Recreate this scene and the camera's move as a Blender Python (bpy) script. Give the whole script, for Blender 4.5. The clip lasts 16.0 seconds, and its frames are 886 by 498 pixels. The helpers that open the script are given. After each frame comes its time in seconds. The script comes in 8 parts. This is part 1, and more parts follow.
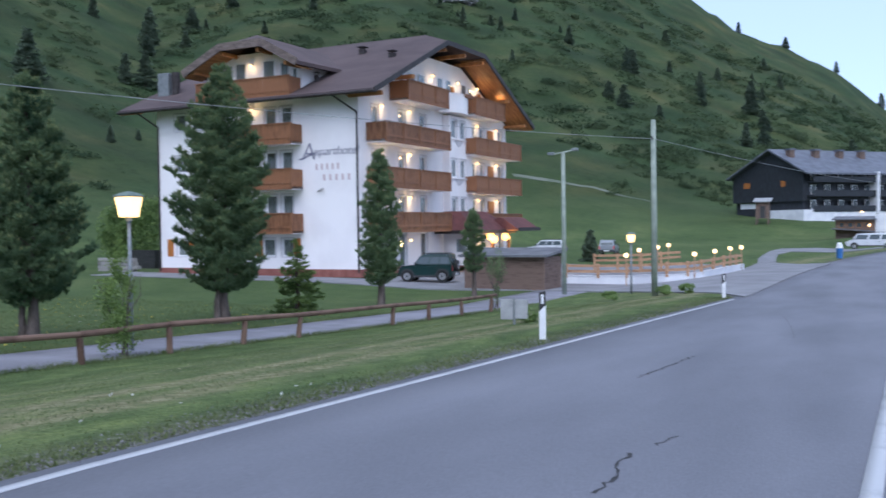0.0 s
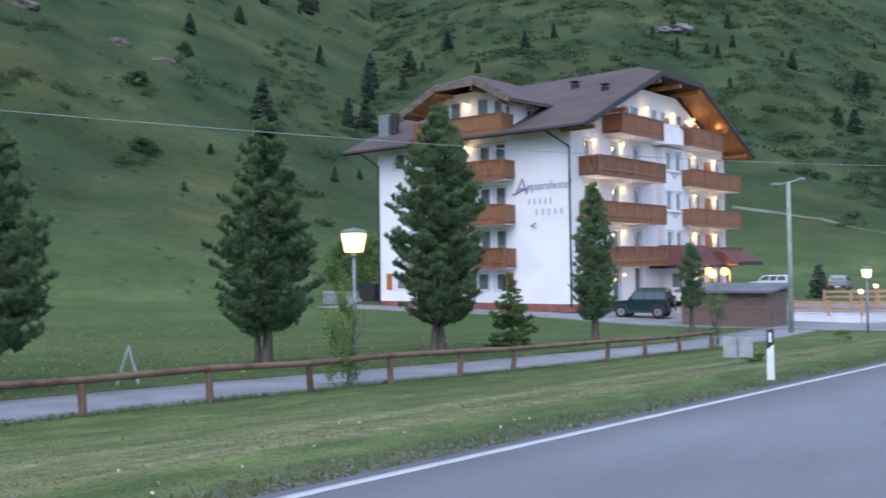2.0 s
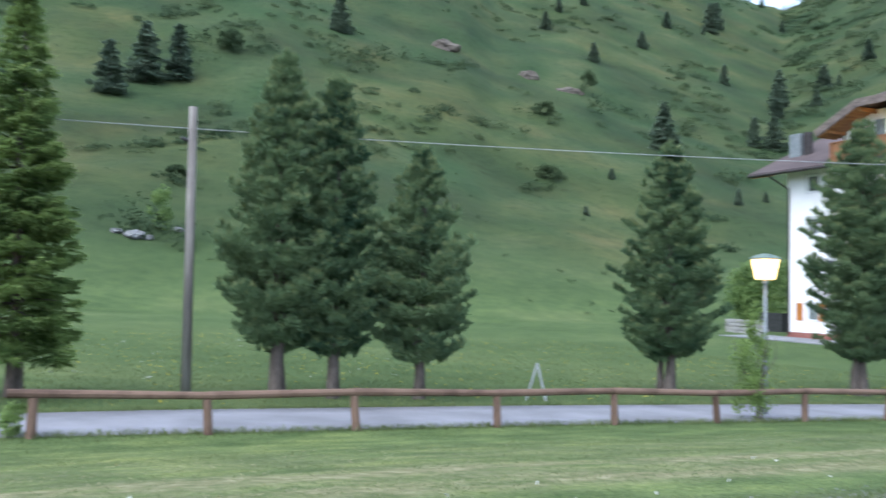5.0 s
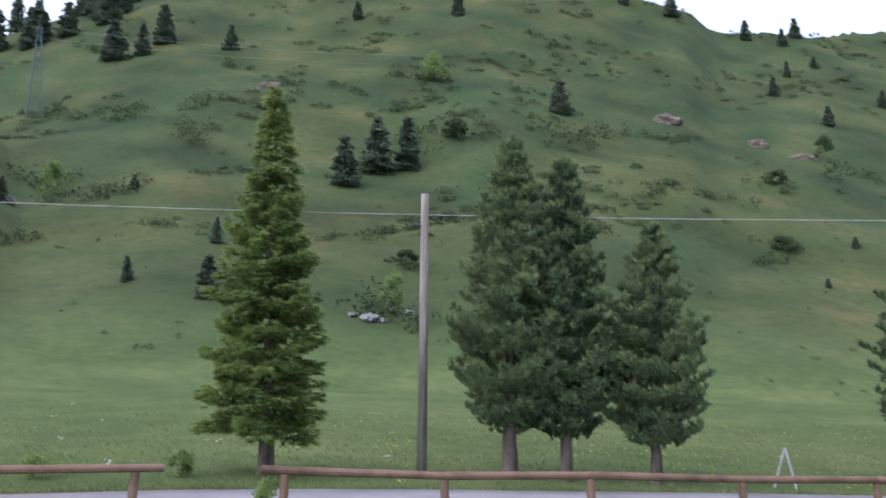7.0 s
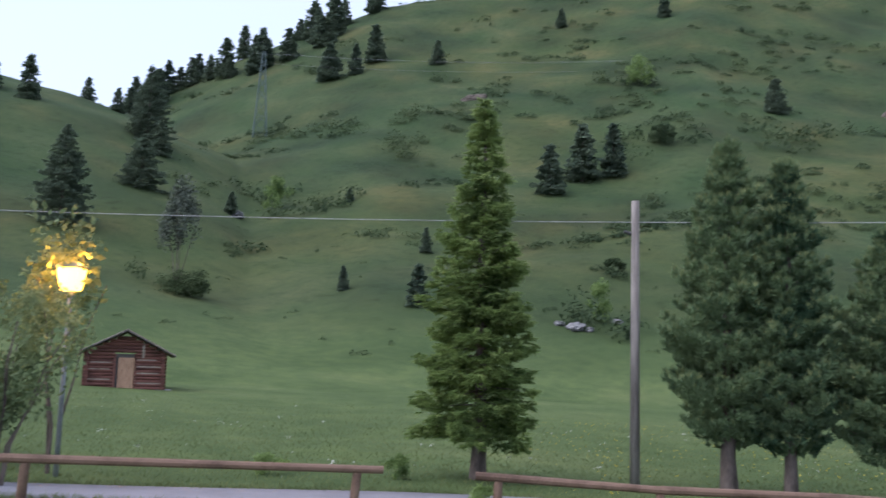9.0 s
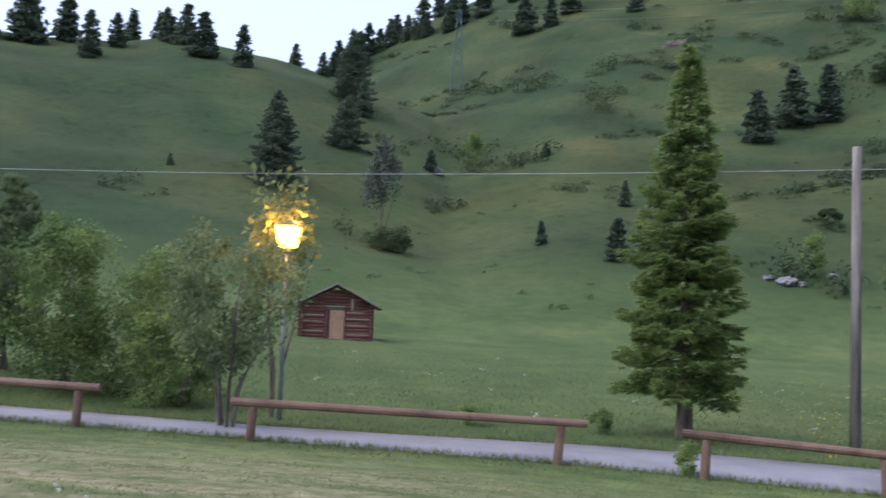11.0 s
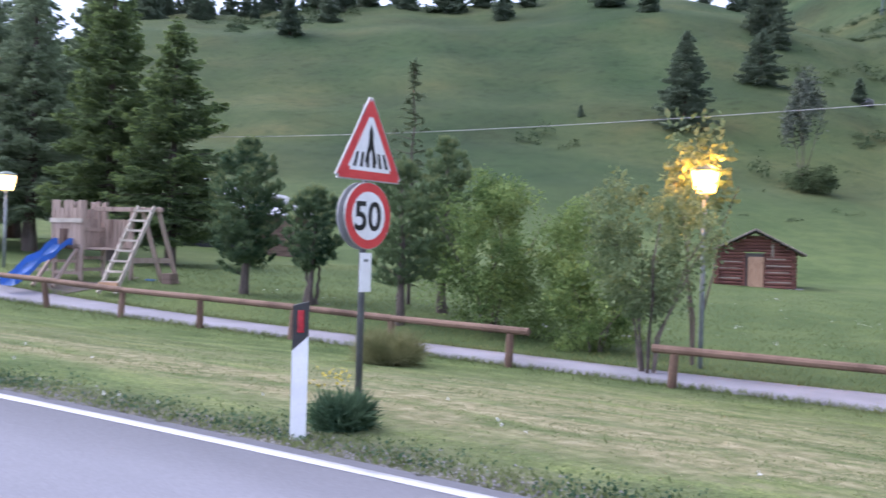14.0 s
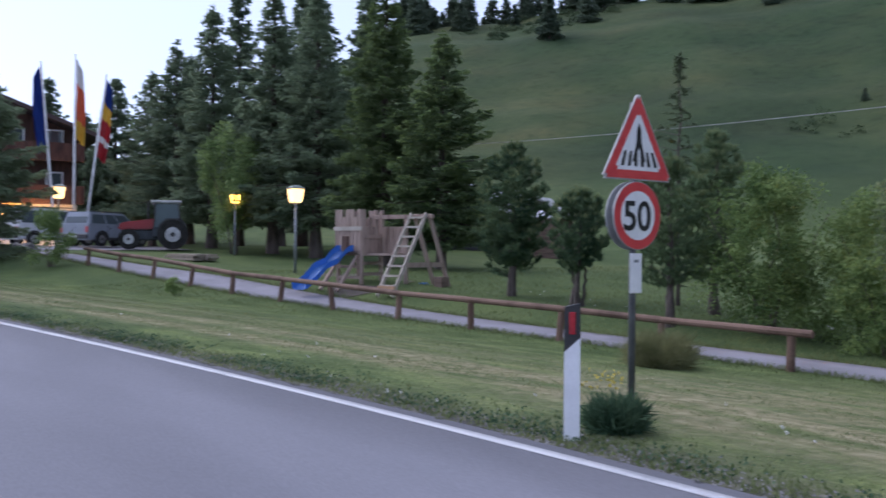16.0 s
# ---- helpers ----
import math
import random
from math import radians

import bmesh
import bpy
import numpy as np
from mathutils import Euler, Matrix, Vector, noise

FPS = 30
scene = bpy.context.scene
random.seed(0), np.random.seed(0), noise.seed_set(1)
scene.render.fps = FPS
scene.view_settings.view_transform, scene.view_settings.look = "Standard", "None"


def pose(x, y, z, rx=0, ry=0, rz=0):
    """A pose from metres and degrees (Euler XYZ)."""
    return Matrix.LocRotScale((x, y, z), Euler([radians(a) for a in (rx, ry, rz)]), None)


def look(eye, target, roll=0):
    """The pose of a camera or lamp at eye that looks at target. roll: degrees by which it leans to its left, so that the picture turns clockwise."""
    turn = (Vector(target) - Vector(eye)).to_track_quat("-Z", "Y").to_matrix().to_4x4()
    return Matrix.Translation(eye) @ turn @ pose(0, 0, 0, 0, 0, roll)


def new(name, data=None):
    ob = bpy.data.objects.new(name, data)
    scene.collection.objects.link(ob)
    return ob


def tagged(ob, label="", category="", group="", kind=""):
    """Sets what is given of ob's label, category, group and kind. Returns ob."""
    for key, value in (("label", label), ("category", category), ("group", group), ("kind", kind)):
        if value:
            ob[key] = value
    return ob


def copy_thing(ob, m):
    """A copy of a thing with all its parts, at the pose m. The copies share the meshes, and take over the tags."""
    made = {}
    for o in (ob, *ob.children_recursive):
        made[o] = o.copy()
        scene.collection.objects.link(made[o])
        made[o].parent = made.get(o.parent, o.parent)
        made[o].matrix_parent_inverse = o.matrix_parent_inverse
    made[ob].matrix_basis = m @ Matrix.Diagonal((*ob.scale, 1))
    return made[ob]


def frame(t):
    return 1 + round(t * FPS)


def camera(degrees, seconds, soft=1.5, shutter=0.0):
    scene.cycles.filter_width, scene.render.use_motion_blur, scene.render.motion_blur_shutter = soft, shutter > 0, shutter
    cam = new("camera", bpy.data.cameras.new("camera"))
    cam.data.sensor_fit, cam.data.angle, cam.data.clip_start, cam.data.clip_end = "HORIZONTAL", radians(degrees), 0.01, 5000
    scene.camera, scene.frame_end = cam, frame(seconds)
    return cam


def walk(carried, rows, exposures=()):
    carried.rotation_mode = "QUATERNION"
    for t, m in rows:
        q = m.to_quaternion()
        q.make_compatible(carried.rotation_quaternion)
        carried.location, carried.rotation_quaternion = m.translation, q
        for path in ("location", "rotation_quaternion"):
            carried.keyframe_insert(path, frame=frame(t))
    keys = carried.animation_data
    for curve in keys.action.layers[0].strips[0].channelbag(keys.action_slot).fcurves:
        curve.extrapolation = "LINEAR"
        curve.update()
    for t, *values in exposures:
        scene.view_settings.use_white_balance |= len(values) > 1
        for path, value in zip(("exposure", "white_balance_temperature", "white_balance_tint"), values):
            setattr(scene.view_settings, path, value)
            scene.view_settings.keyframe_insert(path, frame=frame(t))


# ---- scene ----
cam = camera(50.96, 16.0, shutter=0.6)

# seconds, eye, then turn to the left of the road, tilt and lean in degrees
ROWS = [
    (0, -0.182, 0.357, 1.600, 27.00, -1.35, -0.79),
    (0.5, -0.201, 0.346, 1.600, 30.20, -0.78, -0.89),
    (1, -0.221, 0.334, 1.600, 33.43, -0.16, -0.97),
    (1.5, -0.239, 0.321, 1.600, 36.64, 0.44, -0.95),
    (2, -0.257, 0.307, 1.600, 39.92, 0.96, -0.84),
    (2.5, -0.275, 0.292, 1.600, 43.34, 1.34, -0.57),
    (3, -0.291, 0.275, 1.600, 46.65, 1.60, -0.32),
    (3.5, -0.306, 0.258, 1.600, 49.93, 1.86, -0.04),
    (4, -0.322, 0.238, 1.600, 53.60, 2.02, 0.13),
    (4.5, -0.341, 0.210, 1.600, 58.39, 2.19, 0.49),
    (5, -0.360, 0.175, 1.600, 64.11, 2.44, 0.90),
    (5.2, -0.367, 0.162, 1.600, 66.29, 2.60, 0.94),
    (7.5, -0.395, 0.066, 1.600, 80.64, 8.23, 0.66),
    (8, -0.399, 0.043, 1.600, 83.92, 8.57, 0.99),
    (8.5, -0.400, 0.019, 1.600, 87.41, 8.09, 1.26),
    (9, -0.401, -0.002, 1.600, 90.66, 7.46, 1.66),
    (9.2, -0.401, -0.010, 1.600, 91.89, 7.13, 1.89),
    (11.3, -0.391, -0.081, 1.600, 104.83, 3.74, 2.41),
    (11.5, -0.389, -0.088, 1.600, 106.29, 3.38, 2.59),
    (12, -0.383, -0.105, 1.600, 110.05, 2.52, 2.62),
    (12.5, -0.376, -0.124, 1.600, 115.05, 1.44, 2.58),
    (13, -0.368, -0.138, 1.600, 119.47, 0.68, 2.31),
    (13.5, -0.362, -0.149, 1.600, 123.53, 0.27, 2.01),
    (14, -0.355, -0.158, 1.600, 127.57, 0.17, 1.66),
    (14.5, -0.348, -0.167, 1.600, 131.63, 0.13, 1.30),
    (15, -0.340, -0.175, 1.600, 135.66, 0.12, 0.95),
    (15.5, -0.332, -0.183, 1.600, 139.72, 0.05, 0.70),
    (16, -0.323, -0.190, 1.600, 143.72, -0.03, 0.43),
]


EXPOSURES = [(0.0, 1.05, 5330, 11), (1.5, 1.2, 5330, 10), (2.3, 1.35, 5330, 10), (3.0, 1.55, 5380, 9), (3.5, 1.4, 5430, 8), (4.2, 1.42, 5530, 7),
             (5.2, 2.0, 5630, 4), (7.5, 1.6, 6080, 18), (8.2, 1.47, 5880, 15), (9.0, 1.47, 5880, 15), (11.5, 1.46, 5880, 17), (12.3, 1.56, 5830, 18),
             (13.0, 1.9, 5780, 19), (13.5, 2.08, 5810, 22), (14.05, 2.04, 5810, 22), (14.5, 1.66, 5690, 21), (15.2, 1.54, 5670, 21), (15.5, 1.44, 5660, 20),
             (16.0, 1.07, 5630, 20)]


def aim(x, y, z, yaw, tilt, lean):
    a, b = radians(yaw), radians(tilt)
    way = Vector((-math.sin(a) * math.cos(b), math.cos(a) * math.cos(b), math.sin(b)))
    return look((x, y, z), Vector((x, y, z)) + way, lean)


walk(cam, [(t, aim(*row)) for t, *row in ROWS], EXPOSURES)
# ---- light: a bright evening sky just after sunset, no hard shadows ----
world = bpy.data.worlds.new("evening_sky")
scene.world = world
world.use_nodes = True
wn = world.node_tree.nodes
sky = wn.new("ShaderNodeTexSky")
sky.sky_type = "NISHITA"
sky.sun_disc = False
sky.sun_elevation = radians(50)
sky.sun_rotation = radians(155)
sky.altitude = 1500
sky.air_density = 0.7
sky.dust_density = 6.0
sky.ozone_density = 0.6
wn["Background"].inputs["Strength"].default_value = 0.15
# a thin even veil of high cloud over the whole sky
veil = wn.new("ShaderNodeMix")
veil.data_type = "RGBA"
veil.inputs[0].default_value = 0.6
veil.inputs[7].default_value = (2.82, 2.94, 3.15, 1)
world.node_tree.links.new(sky.outputs["Color"], veil.inputs[6])
world.node_tree.links.new(veil.outputs[2], wn["Background"].inputs["Color"])

sun_data = bpy.data.lights.new("sun", "SUN")
sun_data.energy = 0.8
sun_data.angle = radians(60)
sun_data.color = (1.0, 0.93, 0.85)
sun = new("sun", sun_data)
sun.matrix_world = look((math.sin(radians(155)) * 60, math.cos(radians(155)) * 60, 75), (0, 0, 0))

WARM = (1.0, 0.62, 0.25)


def point_light(name, place, watts, colour=WARM, radius=0.12):
    data = bpy.data.lights.new(name, "POINT")
    data.energy, data.color, data.shadow_soft_size = watts, colour, radius
    ob = new(name, data)
    ob.location = place
    return ob


# ---- materials ----
def material(name, dark, light, rough=0.8, scale=3.0, fine=40.0, bump=0.15, metal=0.0, stretch=(1, 1, 1), world_space=False, spread=(0.35, 0.65), vary=0.0, detail=4.0, shine=0.5, thin=0.0):
    """Two tones mixed by a coarse and a fine noise, with fine relief; vary: how far one object of many differs from the next; thin: light let through, as leaves do."""
    m = bpy.data.materials.new(name)
    m.use_nodes = True
    n, l = m.node_tree.nodes, m.node_tree.links
    bsdf = n["Principled BSDF"]
    bsdf.inputs["Roughness"].default_value = rough
    bsdf.inputs["Metallic"].default_value = metal
    bsdf.inputs["Specular IOR Level"].default_value = shine
    if world_space:
        where = n.new("ShaderNodeNewGeometry").outputs["Position"]
    else:
        where = n.new("ShaderNodeTexCoord").outputs["Object"]
    mapping = n.new("ShaderNodeMapping")
    mapping.inputs["Scale"].default_value = stretch
    l.new(where, mapping.inputs["Vector"])
    coarse = n.new("ShaderNodeTexNoise")
    coarse.inputs["Scale"].default_value = scale
    coarse.inputs["Detail"].default_value = detail
    fine_n = n.new("ShaderNodeTexNoise")
    fine_n.inputs["Scale"].default_value = fine
    fine_n.inputs["Detail"].default_value = 3
    for t in (coarse, fine_n):
        l.new(mapping.outputs[0], t.inputs["Vector"])
    add = n.new("ShaderNodeMath")
    add.operation = "MULTIPLY_ADD"
    add.inputs[1].default_value = 0.4
    l.new(fine_n.outputs["Fac"], add.inputs[0])
    sub = n.new("ShaderNodeMath")
    sub.operation = "SUBTRACT"
    sub.inputs[1].default_value = 0.2
    l.new(coarse.outputs["Fac"], sub.inputs[0])
    l.new(sub.outputs[0], add.inputs[2])
    last = add.outputs[0]
    if vary:
        info = n.new("ShaderNodeObjectInfo")
        v = n.new("ShaderNodeMath")
        v.operation = "MULTIPLY_ADD"
        v.inputs[1].default_value = vary
        l.new(info.outputs["Random"], v.inputs[0])
        l.new(last, v.inputs[2])
        last = v.outputs[0]
    ramp = n.new("ShaderNodeValToRGB")
    ramp.color_ramp.elements[0].position, ramp.color_ramp.elements[1].position = spread
    ramp.color_ramp.elements[0].color, ramp.color_ramp.elements[1].color = (*dark, 1), (*light, 1)
    l.new(last, ramp.inputs["Fac"])
    l.new(ramp.outputs["Color"], bsdf.inputs["Base Color"])
    if bump:
        b = n.new("ShaderNodeBump")
        b.inputs["Strength"].default_value = bump
        b.inputs["Distance"].default_value = 0.02
        l.new(add.outputs[0], b.inputs["Height"])
        l.new(b.outputs[0], bsdf.inputs["Normal"])
    if thin:
        through_leaf = n.new("ShaderNodeBsdfTranslucent")
        l.new(ramp.outputs["Color"], through_leaf.inputs["Color"])
        blend = n.new("ShaderNodeMixShader")
        blend.inputs[0].default_value = thin
        l.new(bsdf.outputs[0], blend.inputs[1])
        l.new(through_leaf.outputs[0], blend.inputs[2])
        l.new(blend.outputs[0], n["Material Output"].inputs["Surface"])
    return m


def glowing(name, colour, strength):
    m = bpy.data.materials.new(name)
    m.use_nodes = True
    b = m.node_tree.nodes["Principled BSDF"]
    b.inputs["Base Color"].default_value = (*colour, 1)
    b.inputs["Emission Color"].default_value = (*colour, 1)
    b.inputs["Emission Strength"].default_value = strength
    return m


M_ASPHALT = material("asphalt", (0.114, 0.119, 0.140), (0.202, 0.208, 0.240), 0.88, 0.6, 60, 0.5, world_space=True, spread=(0.22, 0.78), stretch=(1, 0.25, 1), detail=8)
M_PATH = material("path_asphalt", (0.175, 0.172, 0.195), (0.245, 0.242, 0.275), 0.9, 0.8, 45, 0.5, world_space=True)
M_LINE = material("road_paint", (0.30, 0.31, 0.335), (0.47, 0.48, 0.50), 0.6, 2.0, 30, 0.1, world_space=True, spread=(0.2, 0.5))
M_PLASTER = material("white_plaster", (0.75, 0.725, 0.74), (0.85, 0.825, 0.84), 0.9, 0.5, 25, 0.15, world_space=True, spread=(0.2, 0.6))
M_ROOF = material("brown_roof_shingle", (0.066, 0.046, 0.047), (0.096, 0.068, 0.068), 0.85, 0.35, 5, 0.5, world_space=True, stretch=(1, 1.6, 1.6))
M_BALCONY = material("stained_balcony_wood", (0.115, 0.047, 0.019), (0.25, 0.112, 0.05), 0.6, 1.2, 9, 0.3, stretch=(8, 8, 1), vary=0.25)
M_SOFFIT = material("warm_soffit_wood", (0.25, 0.11, 0.035), (0.42, 0.20, 0.07), 0.6, 1.0, 9, 0.3, stretch=(6, 1, 1))
M_LOG = material("weathered_log", (0.075, 0.042, 0.028), (0.17, 0.105, 0.075), 0.8, 2.0, 30, 0.4, stretch=(1, 1, 1), vary=0.15)
M_GREYWOOD = material("grey_weathered_wood", (0.16, 0.13, 0.10), (0.33, 0.28, 0.23), 0.85, 1.5, 20, 0.4, stretch=(6, 6, 1), vary=0.2)
M_BARK = material("grey_brown_bark", (0.05, 0.039, 0.034), (0.14, 0.113, 0.100), 0.9, 4, 30, 0.8, stretch=(1, 1, 0.3))
M_PINE = material("stone_pine_needles", (0.042, 0.086, 0.050), (0.155, 0.222, 0.112), 0.7, 1.2, 9, 0, vary=0.2, shine=0.12, thin=0.3)
M_PINE_TIP = material("young_pine_shoots", (0.125, 0.165, 0.072), (0.24, 0.275, 0.125), 0.7, 2, 9, 0, shine=0.12, thin=0.3)
M_SPRUCE = material("spruce_needles", (0.052, 0.094, 0.030), (0.205, 0.285, 0.090), 0.7, 1.2, 9, 0, vary=0.15, shine=0.12, thin=0.42)
M_SPRUCE_GREY = material("grey_green_spruce_needles", (0.058, 0.100, 0.052), (0.180, 0.245, 0.115), 0.7, 1.2, 9, 0, vary=0.15, shine=0.12, thin=0.42)
M_SPRUCE_TIP = material("young_spruce_shoots", (0.150, 0.225, 0.070), (0.26, 0.335, 0.125), 0.7, 2, 9, 0, shine=0.12, thin=0.4)
# distance haze is put into this paler, bluer needle colour
M_FARTREE = material("hazed_conifer_needles", (0.058, 0.090, 0.070), (0.128, 0.170, 0.118), 0.8, 0.3, 3, 0, vary=0.3, shine=0.12, thin=0.4)
M_LEAF = material("shrub_leaves", (0.062, 0.115, 0.036), (0.235, 0.325, 0.115), 0.6, 1.5, 12, 0, vary=0.2, shine=0.12, thin=0.4)
M_WOODTREE = material("dark_spruce_needles", (0.084, 0.130, 0.088), (0.235, 0.300, 0.190), 0.8, 0.8, 6, 0, vary=0.25, shine=0.12, thin=0.45)
M_BIRCH = material("light_birch_leaves", (0.12, 0.19, 0.07), (0.28, 0.37, 0.15), 0.7, 1.5, 12, 0, shine=0.12, thin=0.4)
M_SCRUB = material("mountain_scrub_leaves", (0.040, 0.066, 0.034), (0.088, 0.120, 0.058), 0.8, 0.05, 0.6, 0, world_space=True, shine=0.12, thin=0.4)
M_ROWAN = material("grey_green_rowan_leaves", (0.09, 0.13, 0.06), (0.22, 0.28, 0.14), 0.6, 1.5, 12, 0, vary=0.1, shine=0.12, thin=0.4)
M_DRYBUSH = material("dry_tall_grass", (0.12, 0.135, 0.06), (0.26, 0.265, 0.13), 0.8, 2, 12, 0, shine=0.12, thin=0.3)
M_WEED = material("dark_weed_leaves", (0.038, 0.078, 0.044), (0.095, 0.155, 0.086), 0.8, 2, 12, 0, shine=0.12, thin=0.3)
M_BARELARCH = material("bare_grey_twigs", (0.080, 0.098, 0.076), (0.135, 0.152, 0.124), 0.9, 1, 6, 0, shine=0.1)
M_ALU = material("dull_aluminium", (0.30, 0.31, 0.32), (0.42, 0.43, 0.44), 0.6, 3, 30, 0.02, metal=0.2)
M_PLAYWOOD = material("pinkish_weathered_wood", (0.18, 0.125, 0.10), (0.36, 0.275, 0.23), 0.85, 1.5, 20, 0.4, stretch=(6, 6, 1), vary=0.25)
M_THINLARCH = material("pale_larch_needles", (0.085, 0.115, 0.065), (0.16, 0.195, 0.115), 0.9, 1, 6, 0, shine=0.1, thin=0.3)
M_STEEL = material("galvanised_steel", (0.17, 0.19, 0.205), (0.26, 0.28, 0.295), 0.55, 6, 50, 0.05, metal=0.3)
M_POLEGREY = material("green_grey_pole", (0.22, 0.26, 0.22), (0.33, 0.37, 0.32), 0.7, 3, 30, 0.1)
M_POLEWOOD = material("bleached_wooden_pole", (0.13, 0.115, 0.108), (0.27, 0.245, 0.23), 0.85, 2, 25, 0.4, stretch=(5, 5, 0.4))
M_DARK = material("dark_painted_metal", (0.02, 0.02, 0.022), (0.05, 0.05, 0.052), 0.5, 5, 40, 0.05)
M_WHITE = material("white_plastic", (0.70, 0.71, 0.73), (0.80, 0.81, 0.83), 0.4, 4, 40, 0.05)
M_RED = material("red_reflective", (0.52, 0.05, 0.055), (0.64, 0.075, 0.075), 0.35, 5, 60, 0)
M_BLACK = material("black_paint", (0.012, 0.012, 0.014), (0.03, 0.03, 0.032), 0.4, 5, 50, 0)
M_LAMP = glowing("lit_lamp_glass", (1.0, 0.62, 0.22), 1.3)
M_LAMP_LEAVES = glowing("bright_amber_glass", (1.0, 0.50, 0.06), 4.0)
M_LAMP_AMBER = glowing("lit_amber_glass", (1.0, 0.50, 0.07), 3.0)
M_GLOBE = glowing("lit_globe", (1.0, 0.62, 0.26), 1.6)


# ---- building blocks ----
def part(name, bm, mat, parent=None, label="", smooth=False):
    me = bpy.data.meshes.new(name)
    bm.to_mesh(me)
    bm.free()
    if smooth:
        for p in me.polygons:
            p.use_smooth = True
    me.materials.append(mat)
    ob = new(name, me)
    if parent:
        ob.parent = parent
    if label:
        ob["label"] = label
    return ob


def array_part(name, verts, faces, mat, parent=None, label="", sizes=3):
    """A mesh from arrays: verts (n, 3), faces (m, sizes)."""
    me = bpy.data.meshes.new(name)
    verts, faces = np.asarray(verts, np.float32), np.asarray(faces, np.int32)
    me.vertices.add(len(verts))
    me.vertices.foreach_set("co", verts.ravel())
    me.loops.add(faces.size)
    me.loops.foreach_set("vertex_index", faces.ravel())
    me.polygons.add(len(faces))
    me.polygons.foreach_set("loop_start", np.arange(len(faces), dtype=np.int32) * sizes)
    me.update(calc_edges=True)
    me.materials.append(mat)
    ob = new(name, me)
    if parent:
        ob.parent = parent
    if label:
        ob["label"] = label
    return ob


def thing(name, place, label, category, group="", turn=0.0, kind=""):
    ob = new(name)
    ob.empty_display_size = 0.2
    ob.matrix_basis = pose(*place, 0, 0, turn)
    return tagged(ob, label, category, group, kind)


def add_box(bm, x0, x1, y0, y1, z0, z1, bevel=0.0):
    m = Matrix.Translation(((x0 + x1) / 2, (y0 + y1) / 2, (z0 + z1) / 2)) @ Matrix.Diagonal((abs(x1 - x0), abs(y1 - y0), abs(z1 - z0), 1))
    r = bmesh.ops.create_cube(bm, size=1, matrix=m)
    if bevel:
        edges = list({e for v in r["verts"] for e in v.link_edges})
        bmesh.ops.bevel(bm, geom=edges, offset=bevel, segments=1, affect="EDGES", profile=0.5)
    return bm


def box(x0, x1, y0, y1, z0, z1, bevel=0.0):
    return add_box(bmesh.new(), x0, x1, y0, y1, z0, z1, bevel)


def add_beam(bm, a, b, w, h=None, up=(0, 0, 1)):
    """A squared beam from a to b, w wide and h high."""
    a, b = Vector(a), Vector(b)
    d = b - a
    q = d.to_track_quat("Z", "Y").to_matrix().to_4x4()
    m = Matrix.Translation((a + b) / 2) @ q @ Matrix.Diagonal((w, h or w, d.length, 1))
    bmesh.ops.create_cube(bm, size=1, matrix=m)
    return bm


def add_rod(bm, a, b, r0, r1=None, n=8, caps=True):
    a, b = Vector(a), Vector(b)
    d = b - a
    m = Matrix.Translation((a + b) / 2) @ d.to_track_quat("Z", "Y").to_matrix().to_4x4()
    bmesh.ops.create_cone(bm, cap_ends=caps, segments=n, radius1=r0, radius2=r0 if r1 is None else r1, depth=d.length, matrix=m)
    return bm


def rod(a, b, r0, r1=None, n=8):
    return add_rod(bmesh.new(), a, b, r0, r1, n)


def prism(points, axis, lo, hi):
    """A flat outline (in the two other axes, in order) pushed from lo to hi along an axis."""
    bm = bmesh.new()
    rows = []
    for v in (lo, hi):
        row = []
        for p, q in points:
            c = {"x": (v, p, q), "y": (p, v, q), "z": (p, q, v)}[axis]
            row.append(bm.verts.new(c))
        rows.append(row)
    n = len(points)
    bm.faces.new(rows[0])
    bm.faces.new(rows[1][::-1])
    for i in range(n):
        bm.faces.new((rows[0][i], rows[1][i], rows[1][(i + 1) % n], rows[0][(i + 1) % n]))
    bmesh.ops.recalc_face_normals(bm, faces=bm.faces)
    return bm


def lathe(profile, n=16):
    """A turned shape about z from (radius, height) pairs."""
    bm = bmesh.new()
    rings = [[bm.verts.new((r * math.cos(2 * math.pi * i / n), r * math.sin(2 * math.pi * i / n), z)) for i in range(n)] for r, z in profile]
    for a, b in zip(rings, rings[1:]):
        for i in range(n):
            bm.faces.new((a[i], a[(i + 1) % n], b[(i + 1) % n], b[i]))
    bm.faces.new(rings[0][::-1])
    bm.faces.new(rings[-1])
    return bm


# ---- the lie of the land ----
def ramp_between(v, lo, hi):
    u = np.clip((np.asarray(v, float) - lo) / (hi - lo), 0, 1)
    return u * u * (3 - 2 * u)


def road_left(y):
    """The left edge line of the road: straight ahead, bending away behind and beyond the side road."""
    u = np.clip(5.0 - np.asarray(y, float), 0, 70)
    v = np.clip(np.asarray(y, float) - 64.0, 0, 50)
    return -5.72 + 0.05 * u + 0.0038 * u * u + 0.0033 * v * v


def road_level(y):
    y = np.asarray(y, float)
    ahead = -0.03 * np.minimum(y, 36) + 0.5 * ramp_between(y, 85, 160) - 0.25 * ramp_between(y, 45, 75)
    return np.where(y > 0, ahead, 0.03 * np.minimum(-y, 48))


def parched(y):
    """Where the verge has dried out most: the stretch before the rowan."""
    y = np.asarray(y, float)
    return ramp_between(-y, -2, 5) * (1 - 0.8 * ramp_between(-y, 6, 11))


